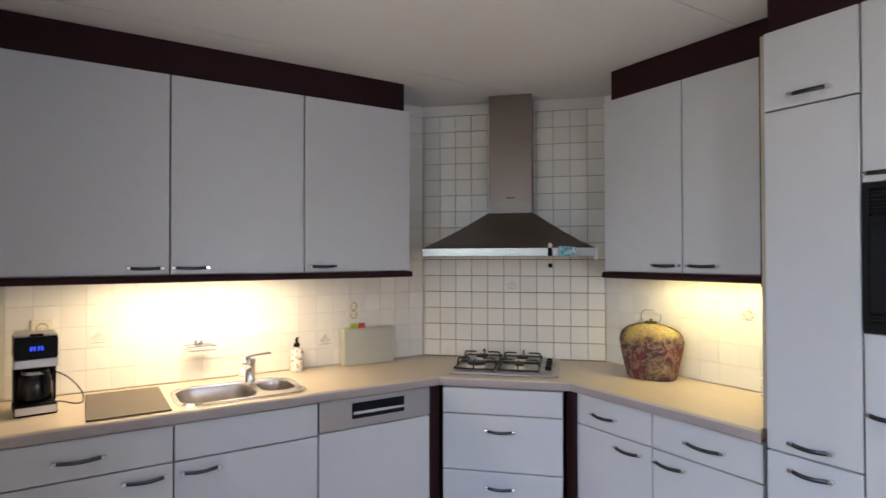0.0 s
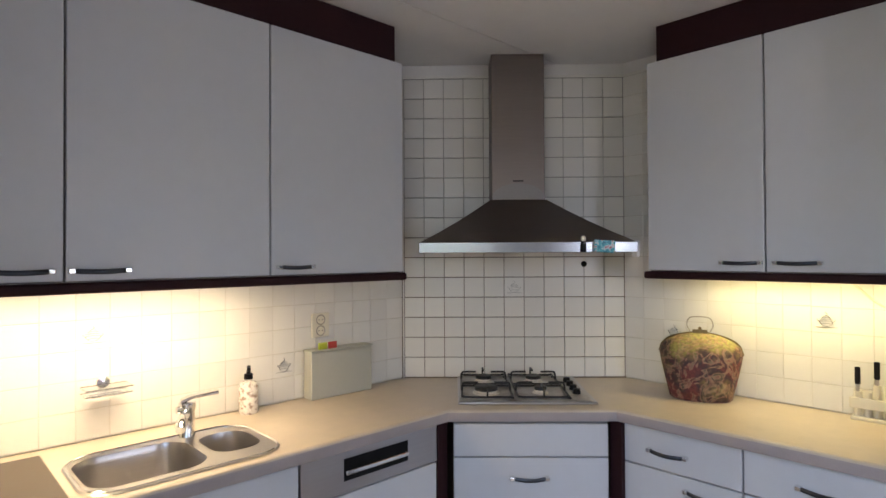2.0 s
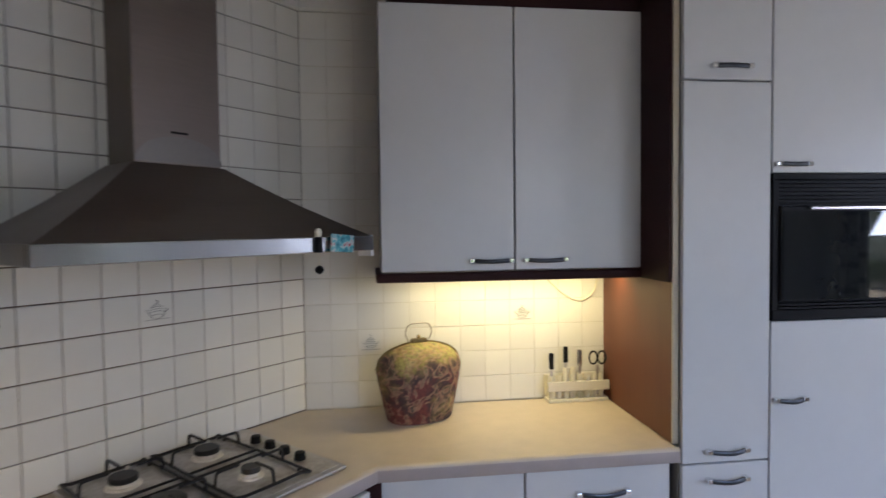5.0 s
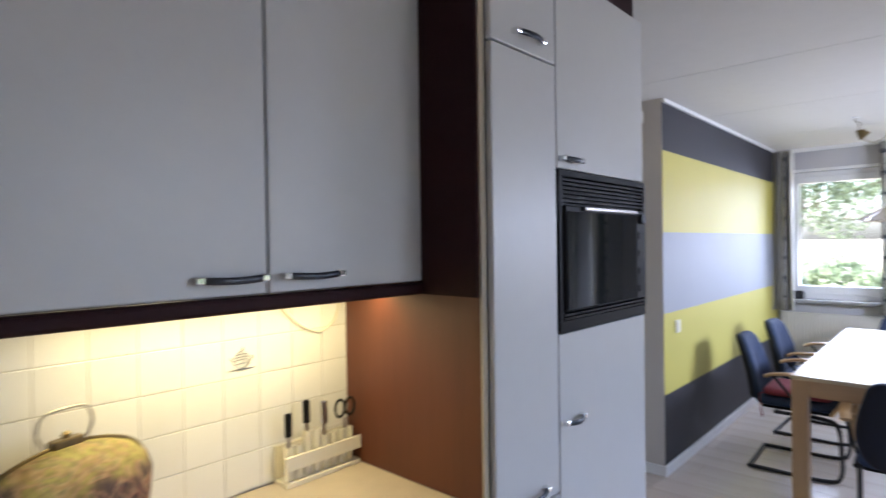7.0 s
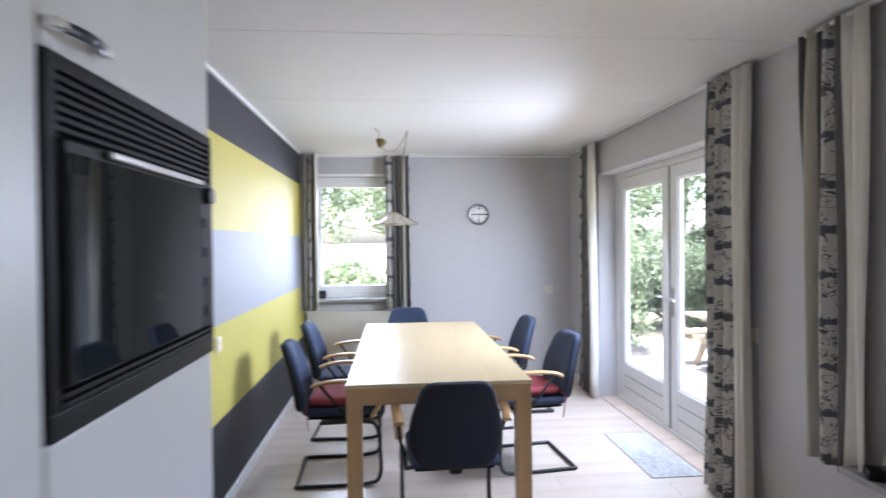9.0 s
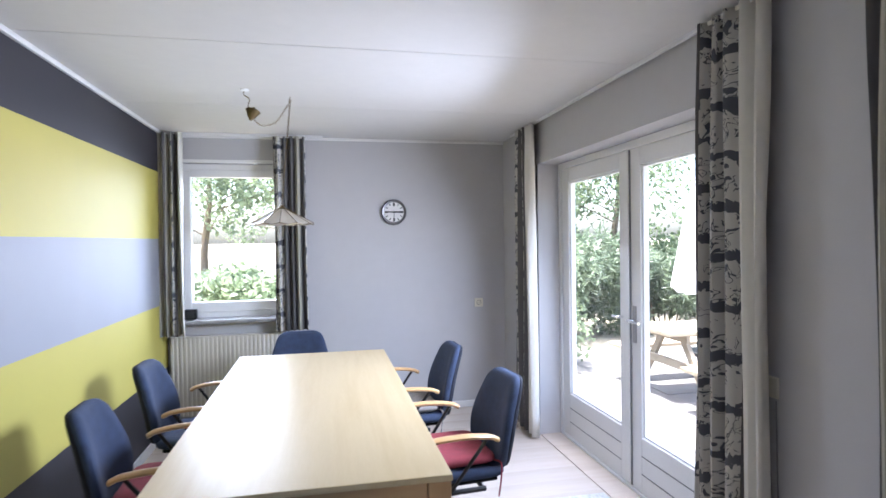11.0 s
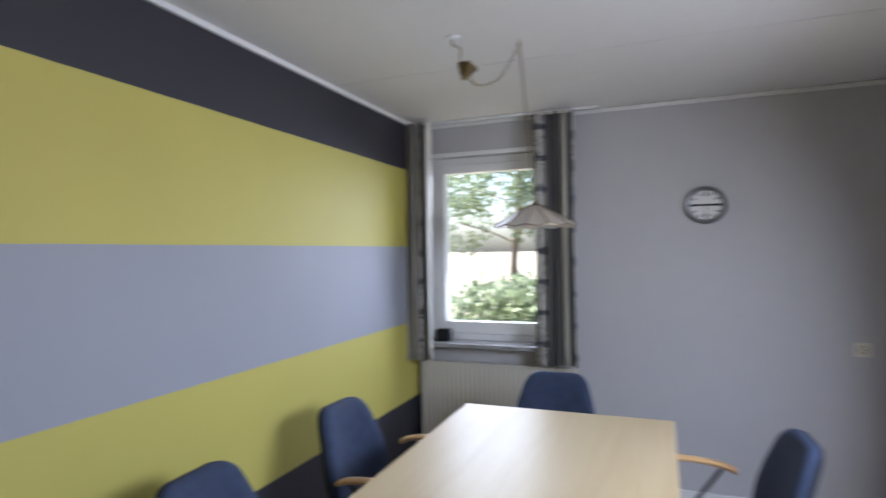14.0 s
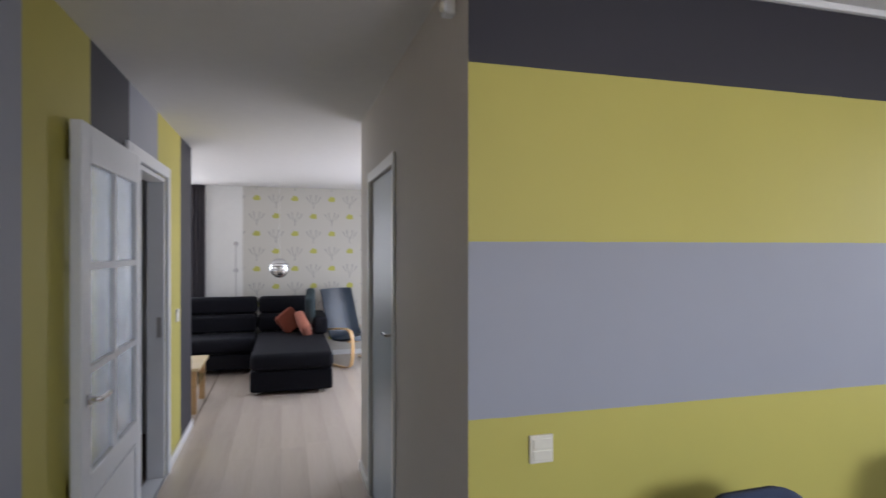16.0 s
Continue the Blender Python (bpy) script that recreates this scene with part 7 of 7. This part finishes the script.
part("canopy", bm, M_CANVAS, pr, "", True)
part("pole", tube(bmesh.new(), [(0, 0, 0.06), (0, 0, 2.7)], 0.02, 10), M_PINE, pr)
part("base", lathe(bmesh.new(), [(0, 0.0), (0.26, 0.0), (0.26, 0.05), (0.05, 0.08), (0, 0.08)], 24), M_BLACKMETAL, pr)
bk_ = thing("bucket", "dark blue bucket on the terrace", "bucket", pose(-2.55, -4.02, -0.119))
part("body", lathe(bmesh.new(), [(0, 0.0), (0.10, 0.0), (0.13, 0.16), (0.126, 0.16), (0.096, 0.006), (0, 0.006)], 20), plain("blue_plastic", (0.03, 0.05, 0.09), 0.4), bk_, "", True)

# ---- tiles and planks ----
def tile_mesh(g=0.0012, gx=0.0012):
    b = bmesh.new()
    box(b, gx, P_ - gx, -0.008, 0.0, g, P_ - g)
    top = [e for e in b.edges if all(abs(v.co.y + 0.008) < 1e-6 for v in e.verts)]
    bmesh.ops.bevel(b, geom=top, offset=0.0013, segments=2, affect="EDGES", profile=0.5)
    me = mesh_of(b, "tile", M_TILE)
    return me


TILE, TILE_WIDE = tile_mesh(0.0012, 0.0008), tile_mesh(0.0019, 0.0014)
rt = random.Random(5)


def tile_field(parent, base, cols, mesh):
    for i, (u, ztop) in enumerate(cols):
        k = 0
        while T0 + (k + 1) * P_ <= ztop + 0.001:
            t = new("tile", mesh)
            t.parent = parent
            t.matrix_basis = base @ pose(u, rt.uniform(-0.0006, 0.0006), T0 + k * P_, rt.uniform(-0.25, 0.25), 0, rt.uniform(-0.25, 0.25))
            k += 1


T0 = CT + 0.004
ZT = T0 + 15 * P_
# grout brought up to just under the tile faces
for parent, m, u0, u1, z1 in ((wall_north, pose(0, YN, 0), XW + 0.002, 1.98 - 3 * P_, T0 + 6 * P_), (wall_north, pose(0, YN, 0), 1.98 - 3 * P_ + 0.0005, 1.977, ZT),
                              (wall_east, pose(XE, 2.665, 0, 0, 0, -90), 0.003, 3 * P_, ZT), (wall_east, pose(XE, 2.665, 0, 0, 0, -90), 3 * P_ + 0.0005, 12 * P_ - 0.012, T0 + 6 * P_)):
    part("grout_bed", one_box(u0, u1, -0.0058, -0.0004, CT + 0.002, z1), M_GROUT, parent).matrix_basis = m
tile_field(wall_north, pose(0, YN, 0), [(1.98 - (i + 1) * P_, ZT if i < 3 else T0 + 6 * P_) for i in range(21)], TILE)
tile_field(wall_diagonal, AT, [(0.018 + i * P_, ZT) for i in range(11)], TILE_WIDE)
tile_field(wall_east, pose(XE, 2.665, 0, 0, 0, -90), [(i * P_, ZT if i < 3 else T0 + 6 * P_) for i in range(12)], TILE)
for u0, u1 in ((0.0085, 0.0165), (0.019 + 11 * P_, DL - 0.0085)):
    if u1 - u0 > 0.004:
        part("cut_tile", one_box(u0, u1, -0.008, -0.0005, CT + 0.001, ZT, bevel=0.001), M_TILE, wall_diagonal).matrix_basis = AT
for parent, m, w in ((wall_north, pose(0, YN, 0), (1.98 - 3 * P_, 1.98)), (wall_diagonal, AT, (0.0, DL)), (wall_east, pose(XE, 2.665, 0, 0, 0, -90), (0, 3 * P_))):
    part("tile_cap", one_box(w[0] + 0.002, w[1] - 0.002, -0.010, -0.0005, ZT + 0.002, ZT + 0.016, bevel=0.003), M_TILE, parent, "white cap strip").matrix_basis = m
    part("plaster_band", one_box(w[0] + 0.001, w[1] - 0.001, -0.006, -0.0005, ZT + 0.017, H - 0.001), M_CEIL, parent, "white plaster above the tiles").matrix_basis = m

PW, PL = 0.192, 1.285


def plank_mesh(length):
    b = bmesh.new()
    box(b, 0.0004, length - 0.0004, 0.0004, PW - 0.0004, -0.0118, 0.0)
    bmesh.ops.bevel(b, geom=[e for e in b.edges if all(v.co.z > -0.001 for v in e.verts)], offset=0.0008, segments=1, affect="EDGES")
    return mesh_of(b, "plank", M_PLANK)


PLANKS = {}
rp = random.Random(11)


def planks(x0, x1, y0, y1):
    y = y0
    while y < y1 - 0.02:
        x, off = x0, rp.uniform(0.25, PL)
        while x < x1 - 0.01:
            ln = round(min(off, x1 - x), 3)
            off = PL
            if ln not in PLANKS:
                PLANKS[ln] = plank_mesh(ln)
            p = new("plank", PLANKS[ln])
            p.parent = floor
            p.location = (x, y, 0)
            x += ln
        y += PW


planks(XW, XS, YS, 2.9)
planks(XS, XF, YP - 0.01, YQ)
planks(5.28, XF, -2.74, YP - 0.01 - 0.05)
planks(6.70, XF, YQ + 0.002, 2.2)
